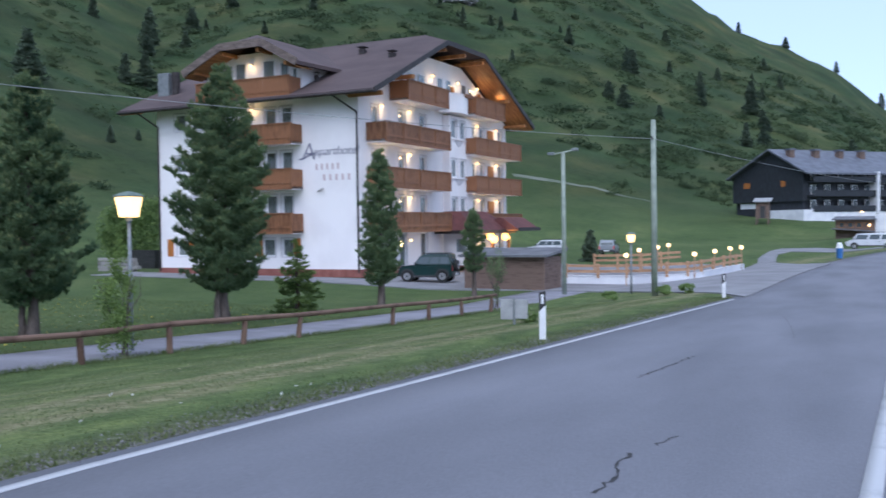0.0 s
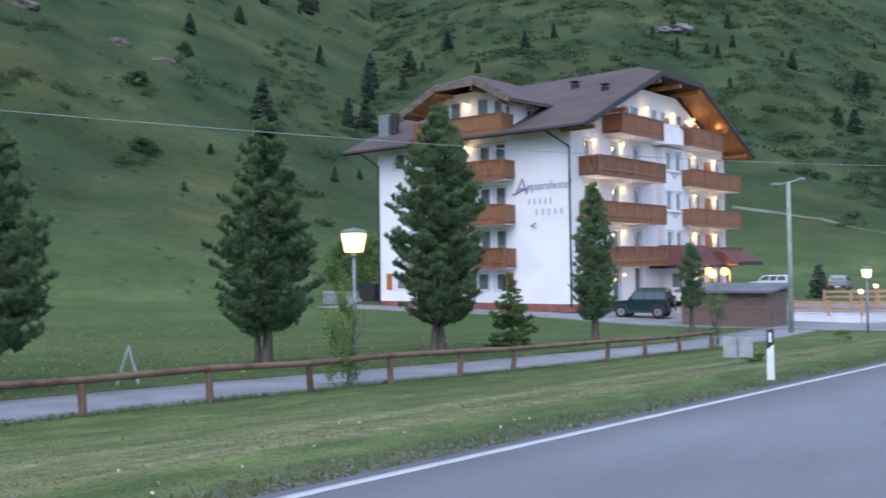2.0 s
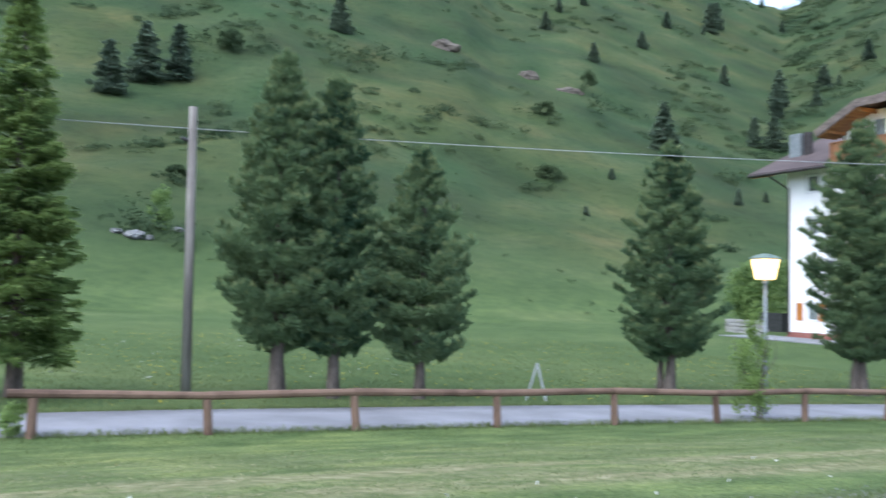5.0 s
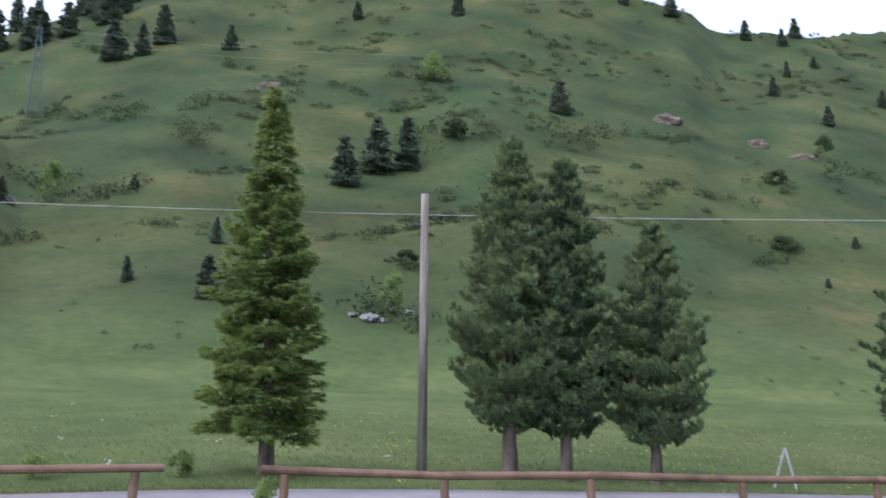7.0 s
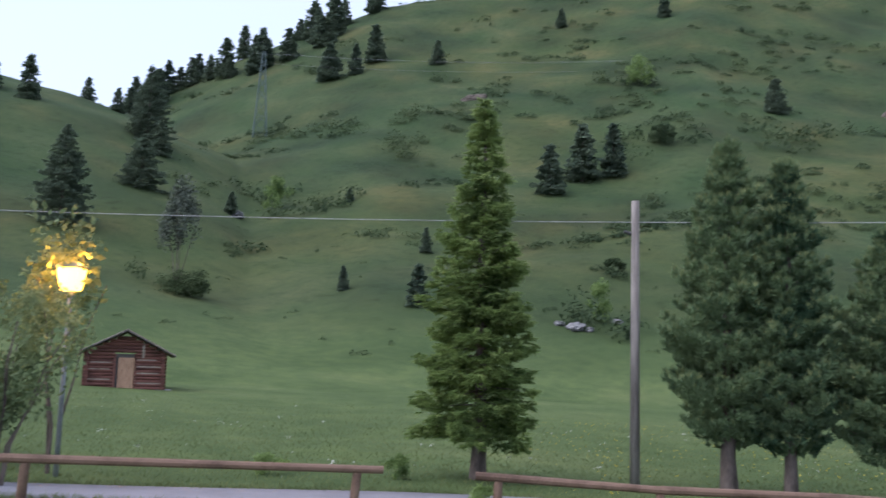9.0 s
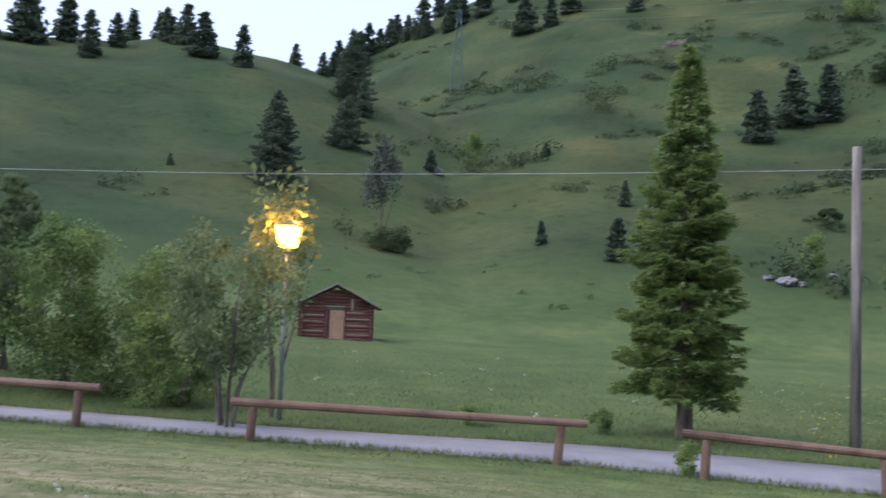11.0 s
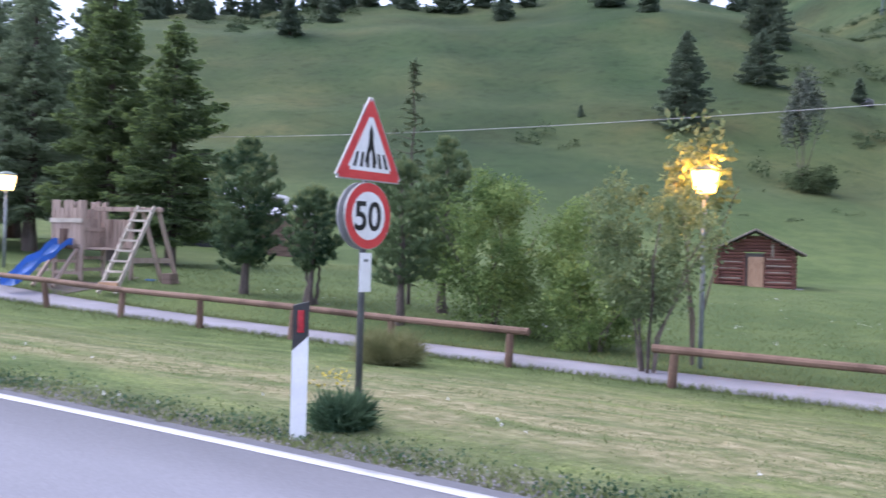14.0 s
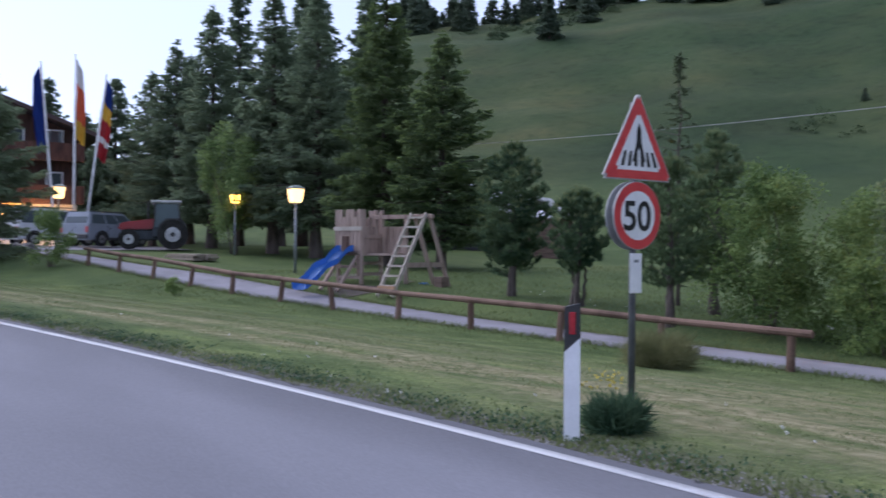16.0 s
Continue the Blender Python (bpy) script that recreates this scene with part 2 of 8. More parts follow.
def fence_x(y):
    """The fence and the path beside it follow the road at about nine metres."""
    return -15.0 + 0.155 * np.maximum(-1.0 - np.asarray(y, float), 0)


def path_far(y):
    """How far beyond the fence the path reaches: it narrows past the lamp."""
    return 2.9 - 1.3 * ramp_between(-np.asarray(y, float), -4, 8)


RIDGE_AZ = [-40, -5, 1.5, 4, 6.7, 9.5, 11.7, 20, 30, 38, 44, 50, 56, 61, 63, 75, 95, 99.5, 104.6, 110, 116, 140, 175, 220]
RIDGE_EL = [3, 4.5, 6.3, 8.5, 10.1, 11.4, 13.0, 18, 21, 19, 16.4, 18.6, 19.3, 19.8, 21.3, 24.5, 22, 20.1, 17.7, 14.6, 12, 8, 3.5, 3]
RIDGE_R = [900, 900, 820, 800, 780, 760, 740, 700, 650, 620, 600, 560, 470, 440, 430, 420, 400, 400, 400, 400, 400, 400, 400, 400]
FOOT_R = [160, 140, 138, 138, 138, 138, 138, 135, 122, 110, 100, 92, 85, 80, 80, 75, 72, 72, 72, 72, 80, 90, 100, 100]
KNOLL_AZ = [85, 93, 99, 104, 110, 113, 118.5, 123.5, 130, 137, 140, 147, 153, 160, 168, 220]
KNOLL_EL = [0, 5, 9.0, 12.0, 14.2, 14.8, 15.5, 15.1, 14.6, 13.9, 13.3, 12.6, 10, 5, 3, 2]


def land(x, y):
    """Height of the ground."""
    x, y = np.asarray(x, float), np.asarray(y, float)
    s = road_left(y) - x
    cross = -0.62 * ramp_between(s, 0.6, 9.5) + 0.30 * ramp_between(s, 18, 60)
    z = road_level(y) + cross
    z = z - 0.12 * ramp_between(y, 8, 30) * ramp_between(s, 5, 10) * (1 - ramp_between(s, 14, 24))
    z = z + 0.15 * ramp_between(s, 15, 30) * ramp_between(y, 25, 45)
    z = z + ramp_between(s, 8, 13) * 0.72 * ramp_between(-y, 14, 45) + 0.35 * ramp_between(s, 11.5, 14) * ramp_between(-y, 8, 16) * (1 - ramp_between(-y, 24, 34)) * (1 - ramp_between(s, 25, 50))
    z = z + 1.1 * np.exp(-((x + 13) / 13) ** 2 - ((y - 164) / 11) ** 2) + 0.8 * np.exp(-((x + 7) / 5) ** 2 - ((y - 136) / 8) ** 2)
    r, az = np.hypot(x, y), np.degrees(np.arctan2(-x, y))
    az = np.where(az < -100, az + 360, az)
    el, top, foot = (np.interp(az, RIDGE_AZ, c) for c in (RIDGE_EL, RIDGE_R, FOOT_R))
    u = np.clip((r - foot) / (top - foot), 0, 1)
    hill = (top * np.tan(np.radians(el)) + 1.0) * (0.25 * u + 0.75 * u ** 1.5) - 0.25 * np.maximum(r - top, 0)
    kel = np.interp(az, KNOLL_AZ, KNOLL_EL)
    ktop = 235.0
    u = np.clip((r - 66) / (ktop - 66), 0, 1)
    knoll = (ktop * np.tan(np.radians(kel)) + 1.0) * (1.35 * u * u + 0.35 * u - 0.7 * u ** 3) - 0.35 * np.maximum(r - ktop, 0)
    rise = np.maximum(np.maximum(hill, knoll), 0)
    lumps = sum(a * np.sin(x / w + p) * np.cos(y / (w * 1.13) - 1.7 * p) for a, w, p in ((1.6, 23, 0.4), (0.9, 11, 1.9), (0.45, 5.3, 3.1), (0.16, 2.1, 0.7)))
    side = ramp_between(x, 30, 90)
    z = z + rise * (1 - side) + lumps * np.clip(rise / 14, 0, 1)
    return z


def level(x, y):
    return float(land(x, y))


def ground_material():
    m = bpy.data.materials.new("meadow_grass")
    m.use_nodes = True
    n, l = m.node_tree.nodes, m.node_tree.links
    bsdf = n["Principled BSDF"]
    bsdf.inputs["Roughness"].default_value = 0.95
    bsdf.inputs["Specular IOR Level"].default_value = 0.15
    pos = n.new("ShaderNodeNewGeometry").outputs["Position"]

    def tex(scale, detail=5):
        t = n.new("ShaderNodeTexNoise")
        t.inputs["Scale"].default_value, t.inputs["Detail"].default_value = scale, detail
        l.new(pos, t.inputs["Vector"])
        return t.outputs["Fac"]

    def ramp(src, stops):
        r = n.new("ShaderNodeValToRGB")
        e = r.color_ramp.elements
        while len(e) < len(stops):
            e.new(0.5)
        for el, (p, c) in zip(e, stops):
            el.position, el.color = p, (*c, 1)
        l.new(src, r.inputs["Fac"])
        return r.outputs["Color"]

    def mix(f, a, b, mode="MIX"):
        k = n.new("ShaderNodeMix")
        k.data_type, k.blend_type = "RGBA", mode
        if isinstance(f, float):
            k.inputs[0].default_value = f
        else:
            l.new(f, k.inputs[0])
        l.new(a, k.inputs[6])
        l.new(b, k.inputs[7])
        return k.outputs[2]

    def attribute(name):
        a = n.new("ShaderNodeAttribute")
        a.attribute_name = name
        return a.outputs["Fac"]

    def lengthwise(across, along):
        """Noise drawn out along the road, as mowing leaves it."""
        sep = n.new("ShaderNodeSeparateXYZ")
        l.new(pos, sep.inputs[0])
        v = n.new("ShaderNodeCombineXYZ")
        for src, k, slot in ((attribute("across"), across, 0), (sep.outputs["Y"], along, 1)):
            mul = n.new("ShaderNodeMath")
            mul.operation = "MULTIPLY"
            mul.inputs[1].default_value = k
            l.new(src, mul.inputs[0])
            l.new(mul.outputs[0], v.inputs[slot])
        t = n.new("ShaderNodeTexNoise")
        t.inputs["Scale"].default_value, t.inputs["Detail"].default_value = 1.0, 6
        l.new(v.outputs[0], t.inputs["Vector"])
        return t.outputs["Fac"]

    field = ramp(tex(0.09), [(0.30, (0.061, 0.094, 0.034)), (0.52, (0.085, 0.122, 0.046)), (0.72, (0.118, 0.147, 0.060))])
    blades = ramp(tex(14, 6), [(0.30, (0.62, 0.66, 0.58)), (0.55, (1, 1, 1)), (0.8, (1.2, 1.16, 1.0))])
    meadow = ramp(tex(0.7, 7), [(0.34, (0.84, 0.88, 0.84)), (0.5, (1, 1, 1)), (0.66, (1.16, 1.12, 1.05))])
    near = mix(1.0, mix(1.0, field, meadow, "MULTIPLY"), blades, "MULTIPLY")
    hill = ramp(tex(0.04, 10), [(0.32, (0.0255, 0.044, 0.0195)), (0.44, (0.034, 0.056, 0.0245)), (0.58, (0.0455, 0.071, 0.030)), (0.75, (0.066, 0.089, 0.042))])
    tufts = ramp(tex(0.55, 9), [(0.34, (0.74, 0.78, 0.74)), (0.45, (0.96, 0.97, 0.96)), (0.58, (1.03, 1.02, 1.0)), (0.7, (1.15, 1.10, 1.04))])
    grain = ramp(tex(3.1, 8), [(0.36, (0.86, 0.88, 0.87)), (0.5, (1, 1, 1)), (0.66, (1.14, 1.10, 1.05))])
    heath = ramp(tex(0.06, 9), [(0.36, (0.82, 0.92, 0.86)), (0.5, (1.02, 1, 0.98)), (0.58, (1.13, 1.03, 1.0)), (0.70, (1.46, 1.13, 1.12))])
    hill = mix(1.0, mix(1.0, mix(1.0, hill, heath, "MULTIPLY"), tufts, "MULTIPLY"), grain, "MULTIPLY")
    swath = ramp(tex(0.017, 4), [(0.36, (0.88, 0.95, 0.93)), (0.5, (1.05, 1.0, 0.97)), (0.64, (1.22, 1.06, 0.94))])
    hill = mix(1.0, hill, swath, "MULTIPLY")
    mown = ramp(lengthwise(1.9, 0.8), [(0.33, (0.72, 0.80, 0.72)), (0.5, (1.12, 1.1, 1.1)), (0.66, (1.7, 1.55, 1.48))])
    cut = ramp(tex(48, 4), [(0.33, (0.62, 0.66, 0.62)), (0.5, (1, 1, 1)), (0.68, (1.45, 1.38, 1.3))])
    mown = mix(1.0, mown, cut, "MULTIPLY")
    near = mix(attribute("verge"), near, mix(1.0, near, mown, "MULTIPLY"))
    colour = mix(attribute("hill"), near, hill)
    dry = ramp(tex(5, 6), [(0.3, (0.12, 0.132, 0.060)), (0.5, (0.205, 0.195, 0.108)), (0.7, (0.315, 0.288, 0.18))])
    dry_mask = n.new("ShaderNodeMath")
    dry_mask.operation = "MULTIPLY"
    patch = n.new("ShaderNodeMapRange")
    patch.inputs[1].default_value, patch.inputs[2].default_value = 0.30, 0.52
    l.new(lengthwise(1.7, 0.55), patch.inputs[0])
    l.new(attribute("dry"), dry_mask.inputs[0])
    l.new(patch.outputs[0], dry_mask.inputs[1])
    colour = mix(dry_mask.outputs[0], colour, dry)
    soil = ramp(tex(9, 6), [(0.35, (0.045, 0.045, 0.035)), (0.55, (0.10, 0.095, 0.075)), (0.7, (0.17, 0.16, 0.14))])
    colour = mix(attribute("soil"), colour, soil)
    l.new(colour, bsdf.inputs["Base Color"])
    b = n.new("ShaderNodeBump")
    b.inputs["Strength"].default_value, b.inputs["Distance"].default_value = 0.5, 0.10
    l.new(tex(11, 6), b.inputs["Height"])
    l.new(b.outputs[0], bsdf.inputs["Normal"])
    return m


M_GROUND = ground_material()


def build_ground():
    azs = np.radians(np.concatenate([np.arange(-14, 178, 0.5), np.arange(178, 346, 3.0)]))
    rs = np.concatenate([np.arange(0.5, 9, 0.5), 9 * 1.018 ** np.arange(0, 290)])
    rs = rs[rs < 1500]
    R, A = np.meshgrid(rs, azs, indexing="ij")
    X, Y = -R * np.sin(A), R * np.cos(A)
    Z = land(X, Y)
    s = road_left(Y) - X
    on_road = (s > -6.3) & (s < 0.15)
    Z = Z - 0.04 * on_road
    nr, na = X.shape
    verts = np.stack([X, Y, Z], -1).reshape(-1, 3)
    verts = np.concatenate([verts, [[0, 0, level(0, 0) - 0.04]]])
    i, j = np.meshgrid(np.arange(nr - 1), np.arange(na), indexing="ij")
    j2 = (j + 1) % na
    quads = np.stack([i * na + j, (i + 1) * na + j, (i + 1) * na + j2, i * na + j2], -1).reshape(-1, 4)
    hub = np.arange(0, na, 2)
    quads = np.concatenate([quads, np.stack([np.full(len(hub), nr * na), hub, hub + 1, (hub + 2) % na], -1)])
    ground = array_part("ground", verts, quads, M_GROUND, sizes=4)
    rise = np.append((Z - road_level(Y)).ravel(), 0)
    S = np.append(s.ravel(), 0)
    YY = np.append(Y.ravel(), 0)
    dry = np.exp(-((S - 2.25 - 0.12 * np.sin(YY * 0.5)) / 0.42) ** 2) + 0.9 * np.exp(-((S - 3.35 - 0.15 * np.sin(YY * 0.37 + 1)) / 0.38) ** 2) + (0.25 + 0.6 * parched(YY)) * np.exp(-((S - 5.0) / (1.8 + 1.6 * parched(YY))) ** 2)
    soil = 0.9 * np.exp(-((S - 0.38) / 0.36) ** 2)
    for name, v in (("hill", np.clip((rise - 1) / 8, 0, 1)), ("dry", np.clip(dry, 0, 1)), ("soil", soil), ("across", S), ("verge", np.clip((9.8 - S) / 1.0, 0, 1) * (S > -1))):
        a = ground.data.attributes.new(name, "FLOAT", "POINT")
        a.data.foreach_set("value", np.asarray(v, np.float32))
    for p in ground.data.polygons:
        p.use_smooth = True
    return tagged(ground, "grassy valley floor rising into a steep green mountainside", "ground", kind="structure")


def strip(name, ys, left, right, mat, lift, label, category, skirt=0.12, cols=2):
    """A ribbon along the road between two lines x(y), with its thickness down into the ground."""
    ys = np.asarray(ys)
    k = np.linspace(0, 1, cols)
    X = left(ys)[:, None] * (1 - k) + right(ys)[:, None] * k
    Y = np.repeat(ys[:, None], cols, 1)
    Z = np.maximum(land(X, Y), -99) + lift
    X = np.concatenate([X[:, :1], X, X[:, -1:]], 1)
    Y = np.concatenate([Y[:, :1], Y, Y[:, -1:]], 1)
    Z = np.concatenate([Z[:, :1] - skirt, Z, Z[:, -1:] - skirt], 1)
    n, c = X.shape
    i, j = np.meshgrid(np.arange(n - 1), np.arange(c - 1), indexing="ij")
    quads = np.stack([i * c + j, i * c + j + 1, (i + 1) * c + j + 1, (i + 1) * c + j], -1).reshape(-1, 4)
    ob = array_part(name, np.stack([X, Y, Z], -1).reshape(-1, 3), quads, mat, sizes=4)
    return tagged(ob, label, category, kind="structure")


ground = build_ground()
ROAD_YS = np.concatenate([np.arange(-60, 60, 0.75), np.arange(60, 260, 4)])
road = strip("road", ROAD_YS, lambda y: road_left(y) - 0.22, lambda y: road_left(y) + 5.75, M_ASPHALT, 0.0, "worn grey two-lane asphalt mountain road", "road", cols=6)
strip("edge_line_1", np.arange(-60, 33.5, 0.75), lambda y: road_left(y) - 0.06, lambda y: road_left(y) + 0.06, M_LINE, 0.006, "white painted edge line on asphalt", "road marking", 0.004)
strip("edge_line_2", ROAD_YS, lambda y: road_left(y) + 5.2, lambda y: road_left(y) + 5.34, M_LINE, 0.006, "white painted edge line on asphalt", "road marking", 0.004)
strip("path", np.arange(-48, 46.1, 0.75), lambda y: fence_x(y) - path_far(y), lambda y: fence_x(y) - 0.15, M_PATH, 0.03, "pale grey asphalt foot and cycle path", "path", cols=4)
strip("pavement", np.arange(-60, -43.0, 0.75), lambda y: -17.2 + 0.0 * y, lambda y: road_left(y) - 0.6, M_PATH, 0.02, "grey asphalt parking place before the inn", "parking place", cols=8)


def on_land(x, y, dz=0.0):
    return (x, y, level(x, y) + dz)


# ---- log fence along the path ----
def log_fence(name, ys, label):
    """Round posts with one long log rail on them; rails run past the end posts."""
    base = thing(name, on_land(float(fence_x(ys[0])), ys[0]), label, "fence", "log fences along the path")
    o = Vector(base.location)
    rng = random.Random(len(ys))
    tops = []
    for y in ys:
        x = float(fence_x(y))
        z = level(x, y)
        lean = rng.uniform(-0.09, 0.09)
        a, b = Vector((x, y, z - 0.25)) - o, Vector((x + lean, y + rng.uniform(-0.09, 0.09), z + rng.uniform(0.54, 0.60))) - o
        part("post", rod(a, b, 0.075, 0.068, 9), M_LOG, base, smooth=False)
        tops.append(b)
    ext = (tops[1] - tops[0]).normalized() * 0.35
    pts = [tops[0] - ext] + tops[1:-1] + [tops[-1] + ext]
    for a, b in zip(pts, pts[1:]):
        up = Vector((0, 0, 0.055))
        part("rail", rod(a + up, b + up + (b - a).normalized() * 0.05, 0.068, 0.06, 9), M_LOG, base)
    return base


FENCE = "weathered brown log fence with one rail"
log_fence("log_fence", [0.75, 3.3, 5.75, 8.43, 11.0, 13.55, 15.97, 18.47, 20.75, 25.8, 28.3, 30.9, 33.4], FENCE)
log_fence("log_fence", [-6.2, -1.45], "short length of weathered brown log fence")
log_fence("log_fence", [-8.99 - 2.33 * i for i in range(12)], FENCE)
# ---- hotel ----
M_GLASS = bpy.data.materials.new("window_glass")
M_GLASS.use_nodes = True
_b = M_GLASS.node_tree.nodes["Principled BSDF"]
_b.inputs["Base Color"].default_value = (0.55, 0.60, 0.62, 1)
_b.inputs["Roughness"].default_value = 0.04
_b.inputs["Transmission Weight"].default_value = 0.85
M_CURTAIN = material("grey_net_curtain", (0.20, 0.205, 0.21), (0.34, 0.345, 0.35), 0.9, 2, 20, 0.1, stretch=(9, 9, 0.5))
# the dimness of unlit rooms is put into this dark wall colour
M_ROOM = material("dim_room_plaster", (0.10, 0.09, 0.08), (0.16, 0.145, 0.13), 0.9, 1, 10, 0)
M_SHUTTER = material("orange_brown_shutter", (0.32, 0.11, 0.02), (0.46, 0.18, 0.04), 0.6, 3, 20, 0.2, stretch=(1, 1, 6))
M_REDROOF = material("red_metal_shingle", (0.085, 0.028, 0.027), (0.135, 0.048, 0.045), 0.75, 1.5, 12, 0.3)
M_PLINTH = material("red_brown_plinth", (0.20, 0.07, 0.055), (0.30, 0.12, 0.10), 0.8, 1.5, 20, 0.1)
M_LETTER_BLUE = material("blue_grey_lettering", (0.15, 0.15, 0.23), (0.24, 0.23, 0.31), 0.7, 5, 20, 0)
M_LETTER_PINK = material("faded_red_lettering", (0.53, 0.43, 0.45), (0.62, 0.52, 0.53), 0.7, 5, 20, 0)
M_STUCCO = material("grey_white_stucco", (0.50, 0.49, 0.52), (0.60, 0.585, 0.61), 0.9, 3, 25, 0.2)
M_GUTTER = material("dark_copper_gutter", (0.022, 0.018, 0.018), (0.05, 0.042, 0.042), 0.6, 4, 30, 0.05, metal=0.2)
M_FASCIA = material("weathered_brown_fascia", (0.10, 0.076, 0.068), (0.19, 0.15, 0.135), 0.8, 2, 15, 0.3, stretch=(1, 4, 4))
M_PAVING = material("grey_forecourt_asphalt", (0.17, 0.17, 0.185), (0.25, 0.25, 0.265), 0.85, 0.5, 30, 0.2, world_space=True)


def wall_bands(bm, along, depth, width, z0, z1, openings):
    """A wall with real holes: along is 'x' (face to -y) or 'y' (face to +x); openings are (a0, a1, z0, z1)."""
    us = sorted({width[0], width[1], *[v for o in openings for v in o[:2]]})
    zs = sorted({z0, z1, *[v for o in openings for v in o[2:]]})
    for a, b in zip(us, us[1:]):
        run = None
        for c, d in zip(zs, zs[1:]):
            hole = any(o[0] <= (a + b) / 2 <= o[1] and o[2] <= (c + d) / 2 <= o[3] for o in openings)
            if not hole:
                run = (run[0], d) if run and abs(run[1] - c) < 1e-6 else (c, d)
            if hole or d == zs[-1]:
                if run:
                    if along == "x":
                        add_box(bm, a, b, depth[0], depth[1], run[0], run[1])
                    else:
                        add_box(bm, depth[0], depth[1], a, b, run[0], run[1])
                run = None
    return bm


def window_unit(parent, along, face, o, inward, mullion=True, curtain=0.0):
    """Frame, pane and sill in one opening; face: the outer wall plane, inward: which way the room lies."""
    a0, a1, z0, z1 = o
    t, f = 0.10, face + inward * 0.10

    def put(bm, a, b, c, d, back=0.06, shift=0.0):
        p, q = sorted((f + inward * shift, f + inward * (shift + back)))
        if along == "x":
            add_box(bm, a, b, p, q, c, d)
        else:
            add_box(bm, p, q, a, b, c, d)

    frame_bm = bmesh.new()
    put(frame_bm, a0, a0 + t, z0, z1)
    put(frame_bm, a1 - t, a1, z0, z1)
    put(frame_bm, a0 + t, a1 - t, z1 - t, z1)
    put(frame_bm, a0 + t, a1 - t, z0, z0 + t)
    if mullion:
        m = (a0 + a1) / 2
        put(frame_bm, m - 0.04, m + 0.04, z0 + t, z1 - t, 0.06, -0.004)
    win = part("window", frame_bm, M_WHITE, parent)
    trim = bmesh.new()
    out = -(0.10 + 0.012)
    for a, b, c, d in ((a0 - 0.09, a0, z0 - 0.06, z1 + 0.09), (a1, a1 + 0.09, z0 - 0.06, z1 + 0.09), (a0, a1, z1, z1 + 0.09), (a0, a1, z0 - 0.06, z0)):
        put(trim, a, b, c, d, 0.02, out)
    part("surround", trim, M_STUCCO, win, "pale grey moulded surround")
    pane = bmesh.new()
    put(pane, a0 + t, a1 - t, z0 + t, z1 - t, 0.012, 0.025)
    g = part("pane", pane, M_GLASS, win)
    g.visible_shadow = False
    if curtain:
        cb = bmesh.new()
        put(cb, a0 + 0.02, a0 + (a1 - a0) * curtain - 0.01, z0 + 0.02, z1 - 0.02, 0.02, 0.10)
        part("curtain", cb, M_CURTAIN, win, "white net curtain")
    return win


def balcony(parent, along, a0, a1, face, out, slab, rail_top, ends=(True, True), boards=True, mat=None):
    """A slab, a boarded front with top rail, and boarded ends."""
    def put(bm, a, b, p, q, c, d):
        p, q = sorted((p, q))
        if along == "x":
            add_box(bm, a, b, p, q, c, d)
        else:
            add_box(bm, p, q, a, b, c, d)

    edge = face + out
    s = 1 if out > 0 else -1
    bm = bmesh.new()
    put(bm, a0, a1, face, edge - s * 0.02, slab - 0.16, slab)
    base = part("balcony", bm, M_PLASTER, parent)
    bm = bmesh.new()
    n = int((a1 - a0) / 0.16)
    w = (a1 - a0) / n
    rng = random.Random(int(a0 * 10) + int(slab * 7))
    for i in range(n):
        d = rng.uniform(0, 0.012)
        put(bm, a0 + i * w, a0 + (i + 1) * w - 0.018, edge + s * d, edge + s * (d + 0.03), slab - 0.12, rail_top - 0.06)
    for p in range(2):
        if ends[p]:
            a = a0 if p == 0 else a1 - 0.03
            k = int(abs(out) / 0.16) + 1
            b = (abs(out) + 0.03) / k
            for i in range(k):
                put(bm, a, a + 0.03, face + s * i * b, face + s * ((i + 1) * b - 0.012), slab - 0.12, rail_top - 0.06)
    tagged(part("boarding", bm, mat or M_BALCONY, base, "brown stained upright boards"), kind="stuff")
    bm = bmesh.new()
    put(bm, a0 - 0.05, a1 + 0.05, edge - s * 0.06, edge + s * 0.10, rail_top - 0.06, rail_top)
    put(bm, a0 - 0.02, a1 + 0.02, edge + s * 0.046, edge + s * 0.075, slab + 0.22, slab + 0.34)
    part("top_rail", bm, mat or M_BALCONY, base)
    k = max(2, round((a1 - a0) / 2.2))
    for i in range(k + 1):
        a = a0 + (a1 - a0 - 0.12) * i / k
        bm = bmesh.new()
        put(bm, a, a + 0.12, edge + s * 0.05, edge + s * 0.09, slab - 0.14, rail_top - 0.06)
        part("post", bm, mat or M_BALCONY, base)
    bm = bmesh.new()
    put(bm, a0 - 0.03, a1 + 0.03, edge + s * 0.046, edge + s * 0.08, slab - 0.16, slab - 0.02)
    part("skirting", bm, mat or M_BALCONY, base)
    return base


def wall_lamp(parent, place, watts=9.0):
    x, y, z = place
    bm = bmesh.new()
    bmesh.ops.create_uvsphere(bm, u_segments=10, v_segments=7, radius=0.10, matrix=Matrix.Translation(place))
    shade = part("wall_lamp", bm, M_GLOBE, parent, "lit warm white wall lamp")
    part("hood", box(x - 0.11, x + 0.11, y - 0.11, y + 0.11, z + 0.09, z + 0.12), M_DARK, shade)
    return shade


